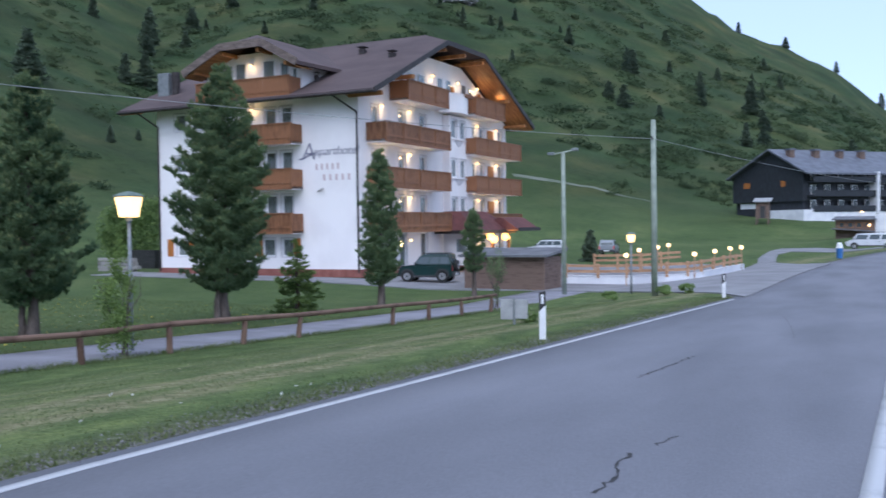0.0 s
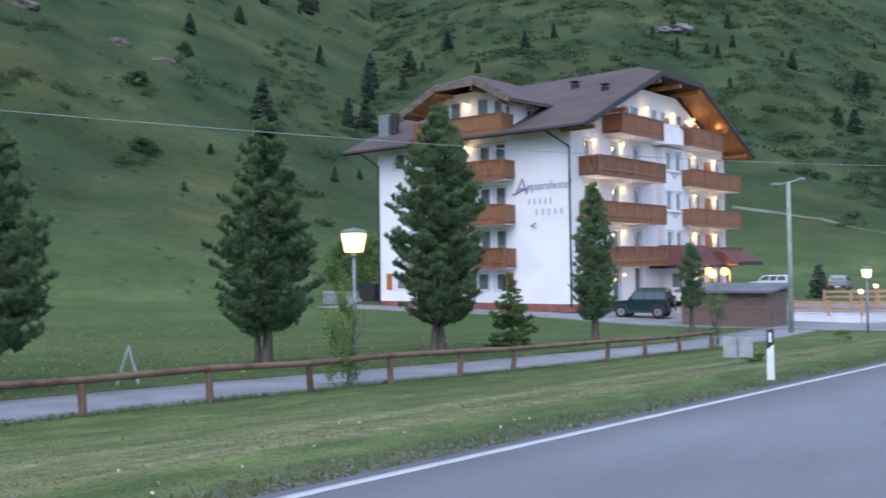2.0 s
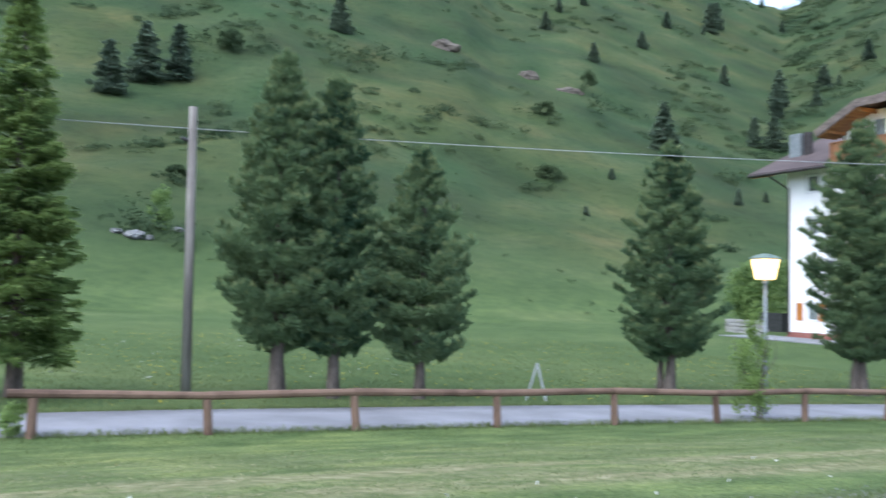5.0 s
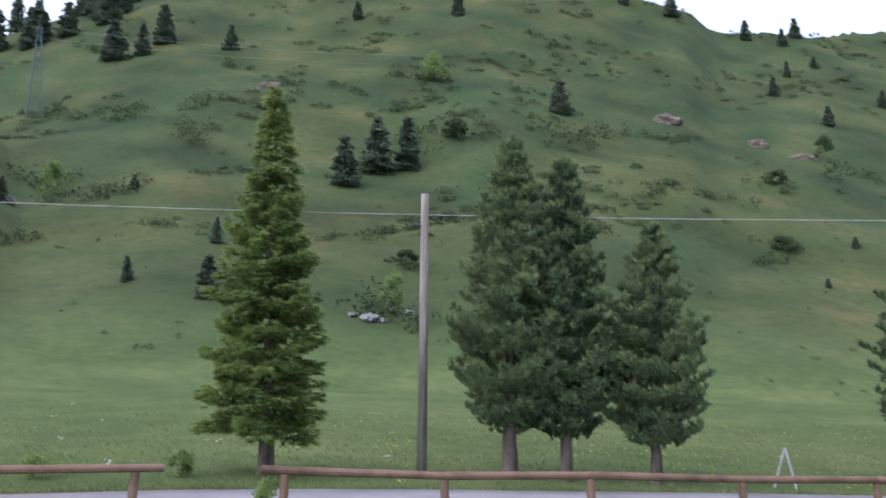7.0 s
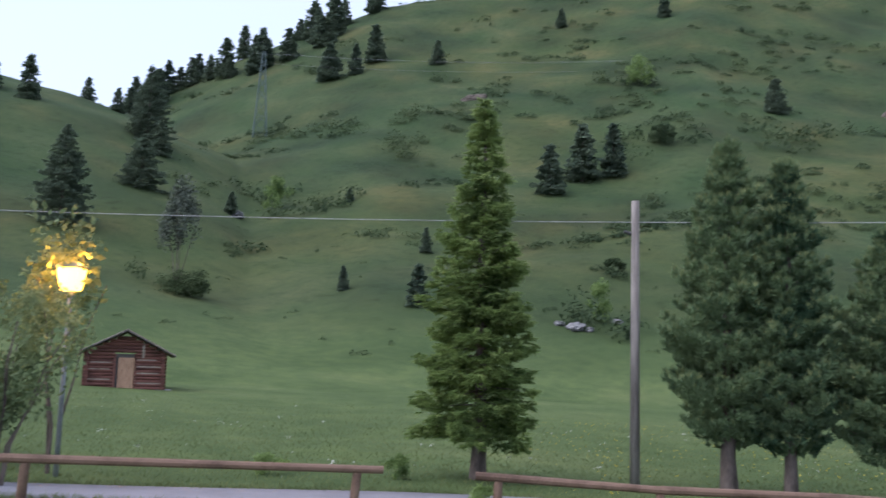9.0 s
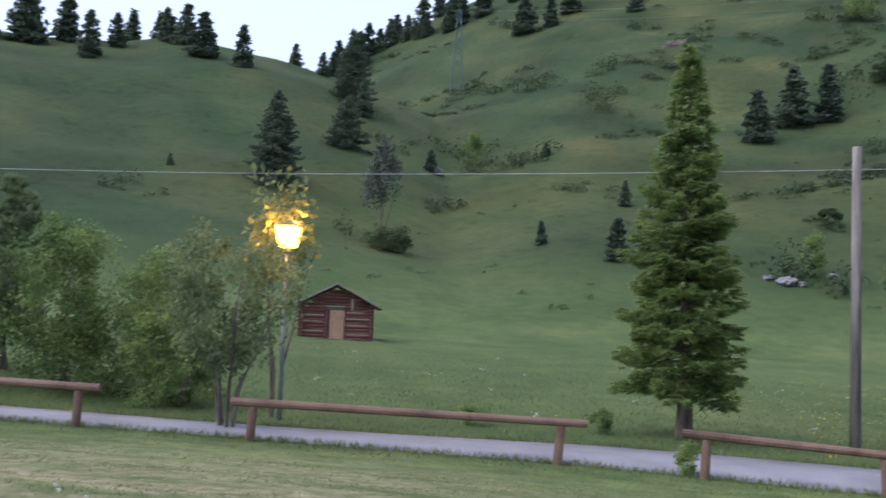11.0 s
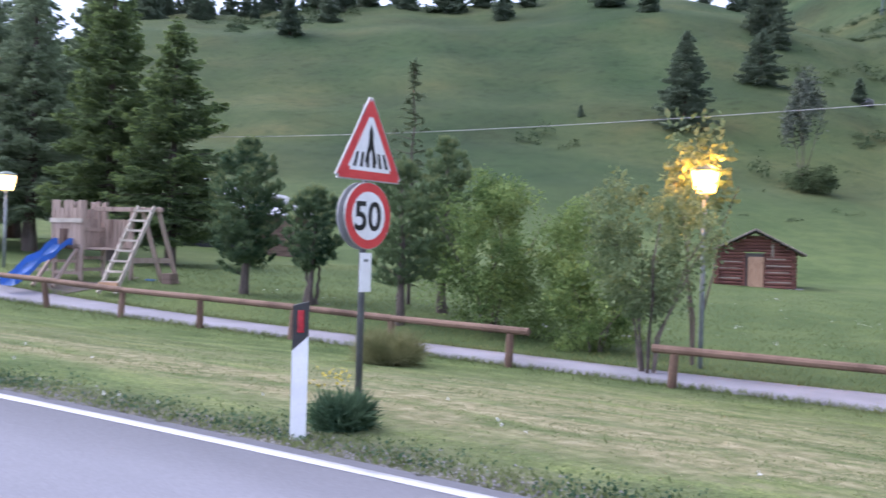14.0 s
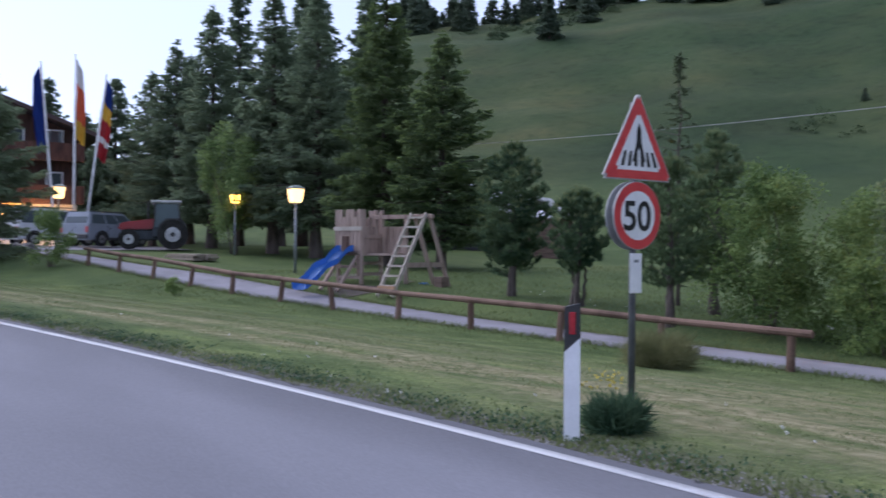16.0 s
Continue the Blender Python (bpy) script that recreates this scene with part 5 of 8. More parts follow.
for k in range(4):
    w = part("window", box(-2.2 + k * 1.1, -1.4 + k * 1.1, -0.06, 0.0, 0.45, 1.2), M_SOFFIT, lodge, "pale wooden window frame")
    part("pane", box(-2.1 + k * 1.1, -1.5 + k * 1.1, -0.075, -0.061, 0.53, 1.12), M_CARGLASS, w)
part("roof", prism([(-0.8, 1.5), (5.4, 1.9), (5.4, 2.05), (-0.8, 1.65)], "x", -3.0, 2.6), M_FELT, lodge, "grey lean-to roof")
part("porch_roof", prism([(-3.0, 0.25), (2.4, -0.15), (2.4, 0.0), (-3.0, 0.4)], "y", -1.8, -0.1), M_FELT, lodge, "low dark porch roof")
part("wing", box(2.4, 6.5, 0.3, 5, -1.2, 2.2), M_TERRACE_WALL, lodge, "white rendered side wing")
bm = bmesh.new()
bmesh.ops.create_uvsphere(bm, u_segments=10, v_segments=7, radius=0.2, matrix=Matrix.Translation((1.7, -0.25, 0.75)))
part("lamp", bm, M_GLOBE, lodge)


def spikes(rng, centres, axes, n, length, width, spread, lift=0.0):
    """n thin triangles fanned about each centre, leaning along its axis."""
    c = np.repeat(centres, n, 0)
    a = np.repeat(axes, n, 0)
    k = len(c)
    d = a + rng.normal(size=(k, 3)) * spread
    d[:, 2] += lift
    d /= np.linalg.norm(d, axis=1, keepdims=True) + 1e-9
    side = np.cross(d, rng.normal(size=(k, 3)))
    side /= np.linalg.norm(side, axis=1, keepdims=True) + 1e-9
    ln = (length * rng.uniform(0.65, 1.25, k))[:, None]
    w = width * rng.uniform(0.7, 1.3, k)[:, None]
    start = c - d * ln * 0.25
    v = np.stack([start - side * w, start + side * w, c + d * ln], 1).reshape(-1, 3)
    return v


def leaves(rng, centres, length, width, up=0.4):
    """A four-cornered leaf, folded at random, at each centre."""
    k = len(centres)
    d = rng.normal(size=(k, 3))
    d[:, 2] -= up
    d /= np.linalg.norm(d, axis=1, keepdims=True)
    side = np.cross(d, rng.normal(size=(k, 3)))
    side /= np.linalg.norm(side, axis=1, keepdims=True)
    ln = (length * rng.uniform(0.6, 1.3, k))[:, None]
    w = ln * width
    p = [centres, centres + d * ln * 0.5 + side * w, centres + d * ln, centres + d * ln * 0.5 - side * w]
    return np.stack(p, 1).reshape(-1, 3)


def trunk_mesh(rng, height, r0, n=9, wobble=0.03, rings=10, top=0.015):
    bm = bmesh.new()
    rows = []
    for i in range(rings):
        u = i / (rings - 1)
        r = (r0 - top) * (1 - u) ** 0.9 + top + r0 * 0.35 * max(0, 1 - u * 14)
        ox, oy = rng.normal(size=2) * wobble * (u > 0)
        rows.append([bm.verts.new((ox + r * math.cos(2 * math.pi * k / n) * rng.uniform(0.9, 1.1), oy + r * math.sin(2 * math.pi * k / n) * rng.uniform(0.9, 1.1), u * height - (0.25 if i == 0 else 0))) for k in range(n)])
    for a, b in zip(rows, rows[1:]):
        for k in range(n):
            bm.faces.new((a[k], a[(k + 1) % n], b[(k + 1) % n], b[k]))
    return bm


def conifer(name, place, height, radius, foot, label, seed, style="pine", density=1.0, trunks=1, group="", fullness=1.0, coarse=1.0, mat=None, trunk_r=None, needles=0, cone=False, tips=0.75):
    """A conifer in whorls of limbs. style pine: upswept limbs with brush-like tufts; spruce: drooping limbs with flat side sprays."""
    rng = np.random.default_rng(seed)
    pine = style == "pine"
    tree = thing(name, place, label, "tree", group)
    r0 = trunk_r or height * 0.017 + 0.05
    for t in range(trunks):
        bm = trunk_mesh(rng, height * (0.97 if t == 0 else 0.4), r0 * (1 if t == 0 else 0.7))
        if t:
            bmesh.ops.translate(bm, verts=bm.verts, vec=(r0 * 1.9 * math.cos(t * 2.2 + seed), r0 * 1.9 * math.sin(t * 2.2 + seed), 0))
        part("trunk", bm, M_BARK, tree, smooth=True)
    limbs = bmesh.new()
    centres, axes, young = [], [], []
    z = foot
    while z < height * 0.985:
        u = (z - foot) / (height - foot)
        if pine:
            prof = np.interp(u, [0, 0.1, 0.35, 0.5, 0.65, 0.75, 0.87, 1], [0.62, 0.92, 1.0, 0.92, 0.80, 0.64, 0.30, 0.05] if not cone else [0.78, 1.06, 0.95, 0.82, 0.62, 0.48, 0.28, 0.05])
        else:
            prof = np.interp(u, [0, 0.06, 0.3, 0.5, 0.62, 0.7, 0.8, 0.9, 1], [0.7, 1.0, 0.95, 0.85, 0.67, 0.43, 0.22, 0.10, 0.03]) if not cone else np.interp(u, [0, 0.05, 0.5, 0.8, 1], [0.88, 1, 0.62, 0.26, 0.02])
        n = max(3, int((9.5 if pine else 8.5) * (0.55 + 0.5 * (1 - u)) * density))
        phase = rng.uniform(0, 6.3)
        bough = rng.uniform(0.86, 1.1)
        for k in range(n):
            a = phase + 2 * math.pi * k / n + rng.normal() * 0.22
            ln = radius * prof * bough * (rng.uniform(0.82, 1.1) if pine else rng.uniform(0.72, 1.18)) * (1 + 0.10 * math.sin(3 * a + seed))
            zb = z + rng.normal() * (0.08 if pine else 0.14) * coarse
            out = np.array([math.cos(a), math.sin(a), 0.0])
            side = np.array([-out[1], out[0], 0.0])
            steps = max(2, int(ln / ((0.17 if pine else 0.13) * coarse)))
            q = np.linspace(0.22, 1.0, steps)
            if pine:
                lift = 0.36 * ln * q ** 1.8
            else:
                lift = ln * ((-0.34 + 0.62 * u) * q + 0.16 * q ** 3)
            pts = out[None, :] * (ln * q)[:, None]
            pts[:, 2] = zb + lift
            for sgn in (-1, 0, 1):
                # side twigs shorten towards the tip
                reach = (0.30 if pine else 0.34) * ln * (1.02 - q) + (0.12 if pine else 0.07) * coarse
                for frac in ((1.0,) if sgn == 0 or coarse > 2 else (0.5, 1.0)):
                    keep = rng.random(steps) < fullness
                    w = side[None, :] * (sgn * frac * reach * rng.uniform(0.7, 1.25, steps))[:, None]
                    w = w + out[None, :] * (abs(sgn) * frac * reach * 0.45)[:, None]
                    w[:, 2] += (0.12 if pine else -0.16) * abs(sgn) * frac * reach + rng.normal(size=steps) * (0.035 if pine else 0.055) * coarse
                    c = (pts + w)[keep]
                    ax = np.tile(out * (0.45 if pine else 0.8) + side * sgn * (0.35 if pine else 0.6), (steps, 1))
                    ax[:, 2] += 0.8 if pine else -0.12
                    centres.append(c)
                    axes.append(ax[keep])
                    young.append(((q > 0.8) & (rng.random(steps) < tips * (0.35 + 1.3 * u)))[keep])
            if coarse < 2 and ln > 0.45 and k % 2 == 0:
                add_rod(limbs, (0, 0, zb - 0.05), tuple(pts[-1] * [0.85, 0.85, 1]), 0.008 + 0.010 * ln, 0.004, 4, False)
        z += (0.29 if pine else (0.22 if coarse < 2 else 0.20)) * coarse * rng.uniform(0.7, 1.3) * (1 - 0.4 * u)
    c, ax, yg = np.concatenate(centres), np.concatenate(axes), np.concatenate(young)
    top = np.array([[0, 0, height * k] for k in np.linspace(0.90, 1.0, 8)])
    c, ax, yg = np.concatenate([c, top]), np.concatenate([ax, np.tile([0, 0, 1.0], (8, 1))]), np.append(yg, [True] * 8)
    ax /= np.linalg.norm(ax, axis=1, keepdims=True) + 1e-9
    mat = mat or (M_PINE if pine else M_SPRUCE)
    if pine:
        m = needles or 14
        v = spikes(rng, c, ax, m, 0.15 * coarse, 0.30 / m * coarse, 0.52, 0.05)
    else:
        m = needles or 9
        v = spikes(rng, c, ax, m, 0.16 * coarse, (0.19 if coarse < 2 else 0.26) / m * coarse, np.array([0.6, 0.6, 0.3]), -0.04)
    crown = array_part("crown", v, np.arange(len(v)).reshape(-1, 3), mat, tree)
    if coarse < 1.5 and fullness > 0.7 and yg.any():
        tip, lean = c[yg], ax[yg]
        if pine:
            v = spikes(rng, tip + [0, 0, 0.05], np.tile([0, 0, 1.0], (len(tip), 1)), 9, 0.15, 0.013, 0.4)
        else:
            v = spikes(rng, tip + lean * 0.06 + [0, 0, 0.03], lean, 7, 0.14 * coarse, 0.014 * coarse, np.array([0.5, 0.5, 0.2]))
        tagged(array_part("young_shoot", v, np.arange(len(v)).reshape(-1, 3), M_PINE_TIP if pine else M_SPRUCE_TIP, crown, "pale yellow-green spring shoots"), kind="stuff")
    if len(limbs.verts):
        tagged(part("limb", limbs, M_BARK, tree), kind="stuff")
    else:
        limbs.free()
    return tree


def shrub(name, place, size, label, seed, n_leaves=5000, leaf=0.10, mat=None, stems=5, lobes=14, low=0.15, category="shrub", group="", fan=False, clump=(0.12, 0.2)):
    """A leafy shrub or small tree: bent stems and clouds of single leaves about their ends."""
    rng = np.random.default_rng(seed)
    sx, sy, sz = size
    ob = thing(name, place, label, category, group)
    if stems:
        for i in range(stems):
            bm = bmesh.new()
            a = 2 * math.pi * i / stems + rng.normal() * 0.4
            p = Vector((0.10 * math.cos(a), 0.10 * math.sin(a), -0.2))
            r = 0.010 + 0.006 * sz
            for k in range(4):
                nx = Vector((math.cos(a) * sx * 0.42 * ((k + 1) / 4) ** 1.3 + rng.normal() * 0.06, math.sin(a) * sy * 0.42 * ((k + 1) / 4) ** 1.3 + rng.normal() * 0.06, sz * 0.72 * (k + 1) / 4))
                add_rod(bm, p, nx, r, r * 0.7, 5, False)
                p, r = nx, r * 0.7
            part("stem", bm, M_BARK, ob)
    cs = []
    for i in range(lobes):
        u = rng.random()
        a = rng.uniform(0, 6.283)
        rad = math.sqrt(rng.random())
        zc = sz * (low + (0.93 - low) * u)
        w = math.sqrt(max(0.05, 1 - (2 * abs(u - 0.42)) ** 2 * 0.75))
        if fan:
            w = 0.42 + 0.72 * math.sin(2.2 * u)
        centre = np.array([sx * 0.40 * rad * w * math.cos(a), sy * 0.40 * rad * w * math.sin(a), zc])
        k = n_leaves // lobes
        d = rng.normal(size=(k, 3))
        d /= np.linalg.norm(d, axis=1, keepdims=True)
        d *= (rng.random(k) ** 0.45)[:, None]
        cs.append(centre + d * np.array([sx, sy, sz]) * rng.uniform(*clump))
    c = np.concatenate(cs)
    c[:, 2] = np.maximum(c[:, 2], 0.03)
    v = leaves(rng, c, leaf, 0.28)
    array_part("foliage", v, np.arange(len(v)).reshape(-1, 4), mat or M_LEAF, ob, sizes=4)
    return ob


def grass_tuft(place, size, label, seed, n, blade, mat, category="weeds"):
    """A mound of upright blades and thin stalks spreading from the ground."""
    rng = np.random.default_rng(seed)
    ob = thing("grass_tuft", place, label, category)
    a, q = rng.uniform(0, 6.283, n), rng.random(n) ** 0.6
    c = np.stack([np.cos(a) * q * size[0] * 0.36, np.sin(a) * q * size[1] * 0.36, rng.random(n) ** 1.3 * size[2] * 0.55 * (0.6 + 0.5 * np.sin(a * 2 + seed) ** 2)], -1)
    ax = np.stack([np.cos(a) * q * 0.8, np.sin(a) * q * 0.8, np.ones(n)], -1)
    ax /= np.linalg.norm(ax, axis=1, keepdims=True)
    v = spikes(rng, c, ax, 3, size[2] * 0.5, blade, 0.55)
    v[:, 2] = np.maximum(v[:, 2], -0.02)
    array_part("foliage", v, np.arange(len(v)).reshape(-1, 3), mat, ob)
    return ob


PINE = "dense dark-green stone pine in grass"
# pines and spruces in the meadow behind the path
conifer("stone_pine", on_land(-20.07, 5.83), 7.5, 1.15, 1.15, PINE + ", the tallest of a row", 11, "pine", trunk_r=0.17, density=1.05, cone=True)
conifer("stone_pine", on_land(-19.75, 6.97), 7.0, 1.0, 1.05, PINE + ", close beside a taller one", 12, "pine", trunk_r=0.13, cone=True)
conifer("stone_pine", on_land(-19.46, 8.9), 5.6, 1.1, 0.95, PINE + ", smaller and pointed", 13, "pine", cone=True, trunk_r=0.13)
conifer("stone_pine", on_land(-20.8, 17.1), 6.9, 1.32, 1.0, PINE + ", with a forked grey trunk", 14, "pine", cone=True, trunks=2, trunk_r=0.15)
conifer("stone_pine", on_land(-20.2, 24.0), 8.3, 1.5, 1.1, PINE + ", before the white hotel", 15, "pine", trunks=2, trunk_r=0.17, density=1.1)
conifer("fir", on_land(-21.3, 29.5), 2.6, 0.75, 0.12, "small young fir with open tiered branches, in grass", 16, "spruce", density=0.7, fullness=0.8)
conifer("stone_pine", on_land(-20.7, 34.7), 6.6, 0.85, 1.0, "slim young stone pine with a bare thin trunk", 17, "pine", density=0.9)
conifer("stone_pine", on_land(-19.7, 42.0), 4.2, 0.5, 1.3, "small thin stone pine beside a wooden shed", 18, "pine", density=0.8)
conifer("spruce", on_land(-20.38, 0.62), 8.05, 1.3, 1.1, "tall yellow-green spruce with drooping branches, in a flowering meadow", 19, "spruce", trunk_r=0.15, density=1.1, tips=0.9, cone=True)
# small pines, shrubs and the dark spruce wood beyond the playground
conifer("pine", on_land(-16.4, -19.0), 4.0, 0.95, 0.75, "young dark pine with a thin bare trunk", 31, "pine", density=0.85)
conifer("pine", on_land(-16.45, -16.55), 2.8, 0.70, 0.95, "low bushy pine on several bare stems", 32, "pine", trunks=3, density=0.85, trunk_r=0.08)
conifer("pine", on_land(-16.3, -13.6), 3.7, 0.85, 1.0, "dark pine with two bare stems beside the path", 33, "pine", trunks=2, density=0.58, trunk_r=0.1)
conifer("pine", on_land(-18.4, -14.0), 4.2, 0.85, 0.9, "dark pine among leafy shrubs", 34, "pine", density=0.58)
conifer("larch", on_land(-19.0, -15.6), 6.3, 0.7, 1.0, "slender thin grey-green larch", 35, "spruce", density=0.5, fullness=0.2, needles=6, mat=M_THINLARCH, trunk_r=0.05)
shrub("leafy_shrub", on_land(-17.2, -11.8), (3.1, 3.2, 3.5), "large light-green leafy shrub behind the log fence", 41, 16000, 0.085, lobes=64, low=0.06, clump=(0.08, 0.17))
shrub("leafy_shrub", on_land(-18.4, -10.2), (3.3, 2.8, 3.0), "tall grey-green leafy shrub among others", 42, 13000, 0.08, lobes=56, low=0.06, clump=(0.08, 0.17))
shrub("leafy_shrub", on_land(-17.2, -9.2), (2.4, 2.6, 1.9), "low leafy shrub behind the log fence", 43, 9000, 0.08, lobes=44, low=0.06, clump=(0.08, 0.17))
shrub("rowan", on_land(-15.27, -7.12), (2.9, 2.6, 3.55), "many-stemmed rowan growing beside a lit lamp", 44, 6400, 0.10, M_ROWAN, stems=8, lobes=64, low=0.30, category="small tree", fan=True, clump=(0.06, 0.13))
shrub("rowan", on_land(-17.3, -7.08), (1.7, 1.7, 4.75), "slim upright rowan shoot round a lamp", 45, 620, 0.19, M_ROWAN, stems=3, lobes=13, low=0.62, category="small tree")
shrub("slim_shrub", on_land(-15.25, 14.87), (1.25, 1.25, 2.45), "slim upright dark-green shrub at a lamp post", 46, 3600, 0.07, M_SPRUCE, stems=5, lobes=26, low=0.06, clump=(0.09, 0.18))
shrub("slim_shrub", on_land(-15.3, 34.7), (1.0, 1.0, 2.6), "thin pale-green young shrub at a fence end", 47, 1700, 0.07, M_ROWAN, stems=4, low=0.15)
grass_tuft(on_land(-5.85, -5.35), (0.66, 0.58, 0.34), "low dark-green weed tuft at a marker post", 48, 650, 0.012, M_WEED)
grass_tuft(on_land(-11.9, -10.1), (1.35, 1.25, 0.66), "rounded tuft of olive-brown tall grass", 49, 1900, 0.009, M_DRYBUSH)
for i, (x, y, w) in enumerate(((-9.0, 36.9, 1.0), (-8.3, 37.6, 0.8), (-10.9, 35.8, 0.8), (-8.55, 21.3, 0.5))):
    shrub("roadside_bush", on_land(x, y), (w, w, 0.4), "low green weeds on the grass verge", 50 + i, 1500, 0.06, stems=0, low=0.15, group="verge weeds")
for i, (x, y, w) in enumerate(((-19.0, -3.6, 1.0), (-15.2, 0.55, 0.5), (-9.9, -26.3, 0.5), (-19.5, -1.0, 0.7))):
    shrub("weed_clump", on_land(x, y), (w, w, 0.5), "small dark-green weed clump in the meadow", 60 + i, 1500, 0.05, stems=0, low=0.15, group="meadow weeds")

WOOD = "tall dark spruce at the edge of a wood"
for i, (x, y, h, r) in enumerate(((-21.6, -29.3, 8.9, 2.5), (-21.4, -33.0, 12.2, 2.2), (-20.6, -37.5, 12.0, 2.0), (-19.9, -40.5, 12.6, 1.9), (-23.5, -43.0, 14.0, 2.0), (-19.3, -46.5, 12.6, 1.8),
                                  (-19.3, -51.8, 11.2, 2.1), (-19.1, -55.1, 10.3, 2.0), (-22.1, -72.0, 12.0, 2.1), (-20.6, -75.0, 9.5, 2.0), (-18.6, -78.0, 12.5, 2.0), (-24.5, -63.0, 13.0, 2.1), (-26.0, -52.0, 13.0, 2.1), (-31.7, -51.3, 17.0, 2.0), (-29.0, -54.9, 17.5, 2.0), (-25.6, -57.3, 17.0, 2.0))):
    if i == 0:
        conifer("spruce", on_land(x, y), h, r, 1.4, "broad light-green spruce behind a wooden playground", 70, "spruce", density=0.95, coarse=1.3, mat=M_SPRUCE_GREY, needles=8, cone=True, tips=1.0)
    elif i == 1:
        conifer("spruce", on_land(x, y), h, r * 1.1, 1.8, "tall grey-green spruce at the edge of a dark wood", 71, "spruce", density=0.85, coarse=1.4, mat=M_SPRUCE_GREY, needles=7, cone=True)
    else:
        near = i < 8
        conifer("spruce", on_land(x, y), h, r * 1.3, 2.0, WOOD, 70 + i, "spruce", density=0.9 if near else 0.75, coarse=1.55 if near else 2.0, mat=M_WOODTREE, needles=6, fullness=0.8, cone=True)
conifer("spruce", on_land(-7.0, -39.6), 8.2, 2.3, 1.0, "dark spruce beside a lit lamp and flags", 80, "spruce", density=0.9, coarse=1.6, mat=M_WOODTREE, needles=10)
shrub("birch", on_land(-17.9, -40.4), (3.7, 3.7, 5.9), "light-green young birch before dark spruces", 81, 14000, 0.13, M_BIRCH, stems=3, lobes=18, low=0.25, category="small tree")
shrub("garden_bush", on_land(-8.72, -35.4), (1.9, 1.5, 2.05), "loose flowering garden bush at a lamp", 82, 4500, 0.08, stems=6, low=0.1)

shrub("hedge", on_land(-60.6, 60.5), (10.0, 4.0, 6.0), "tall dark-green clipped hedge beside the hotel", 83, 16000, 0.22, stems=0, lobes=46, low=0.05, category="hedge")

# far conifers: a few shapes, copied over the mountainside
far_shapes = []
for i, (h, r) in enumerate(((10, 2.3), (10, 1.9), (10, 2.7))):
    far_shapes.append(conifer("mountain_spruce", on_land(*((-163.8, 342.2), (-104.5, 371.5), (-80.8, 398.3))[i]), h, r, 0.5, "dark spruce standing alone on a green mountainside", 90 + i, "spruce", coarse=3.6, needles=3, cone=True, density=0.85, mat=M_FARTREE, group="mountain spruces"))
far_shapes[0].scale = (0.75,) * 3


def plant(x, y, h, k):
    t = copy_thing(far_shapes[k % 3], pose(x, y, level(x, y) - 0.2, 0, 0, (x * 7 + y * 3) % 360))
    t.scale = (h / 10 * (1.18 + 0.16 * (k % 2)), h / 10 * (1.18 + 0.16 * (k % 2)), h / 10)
    return t


SLOPE_AHEAD = [(-60.3, 397.8, 13.4), (-102.1, 434.0, 5.4), (-86.8, 468.9, 6.4), (-94.0, 309.4, 4.9), (-122.2, 746.4, 8.3), (-90.7, 769.0, 8.5), (-55.7, 788.4, 8.6),
               (-24.3, 803.5, 10.7), (-27.2, 83.6, 3.1), (-173.9, 141.9, 10.9), (-195.4, 191.2, 8.3), (-193.1, 196.3, 9.2), (-136.7, 129.7, 3.2), (-147.7, 107.8, 2.4),
               (-127.0, 87.7, 1.7), (-139.5, 139.6, 2.2), (-233.3, 238.2, 10.1), (-248.6, 278.0, 9.1), (-211.3, 326.5, 5.9), (-103.7, 376.9, 9.5), (-93.1, 308.6, 5.9),
               (-338.9, 304.2, 13.8), (-128.0, 88.1, 1.5), (-149.3, 109.0, 2.0), (-243.4, 249.9, 12.7), (-352.5, 319.7, 13.0)]
SLOPE_BESIDE = [(-182.4, 18.8, 10.0), (-192.6, 26.6, 11.8), (-194.0, 33.4, 11.3), (-238.2, 83.5, 9.2), (-353.0, -77.5, 16.5), (-359.0, -92.9, 15.8), (-350.6, -66.5, 13.0),
                (-375.5, -60.8, 16.2), (-367.8, -51.7, 20.3), (-302.8, -43.5, 13.0), (-303.9, -34.8, 10.2), (-315.0, -29.4, 13.4), (-307.3, -7.3, 8.4), (-348.2, 39.4, 7.4),
                (-337.2, 77.1, 10.5), (-368.6, 181.5, 10.0), (-376.8, 162.7, 10.0), (-371.9, 219.5, 9.2), (-379.6, 249.7, 9.7), (-365.0, 233.6, 7.9), (-321.7, 207.6, 6.5),
                (-173.7, -20.0, 2.7), (-159.7, -39.1, 3.5), (-242.2, 84.2, 7.8), (-382.2, -110.6, 10.9)]
KNOLL = [(-176.7, -57.6, 6.8), (-178.2, -85.0, 9.0), (-182.9, -96.6, 10.0), (-171.3, -116.9, 9.4),
         (-190.9, -136.9, 6.4), (-213.6, -87.7, 5.6), (-158.8, -38.7, 4.0), (-112.6, -13.3, 3.1), (-173.8, -19.8, 2.3), (-135.8, -4.1, 3.7), (-104.8, -3.9, 4.8),
         (-117.5, -66.1, 1.8), (-125.5, -135.8, 8.4), (-139.4, -179.6, 9.0), (-148.5, -148.3, 7.0), (-152.4, -174.7, 7.0), (-132.5, -191.4, 7.8), (-168.3, -115.1, 4.9)]
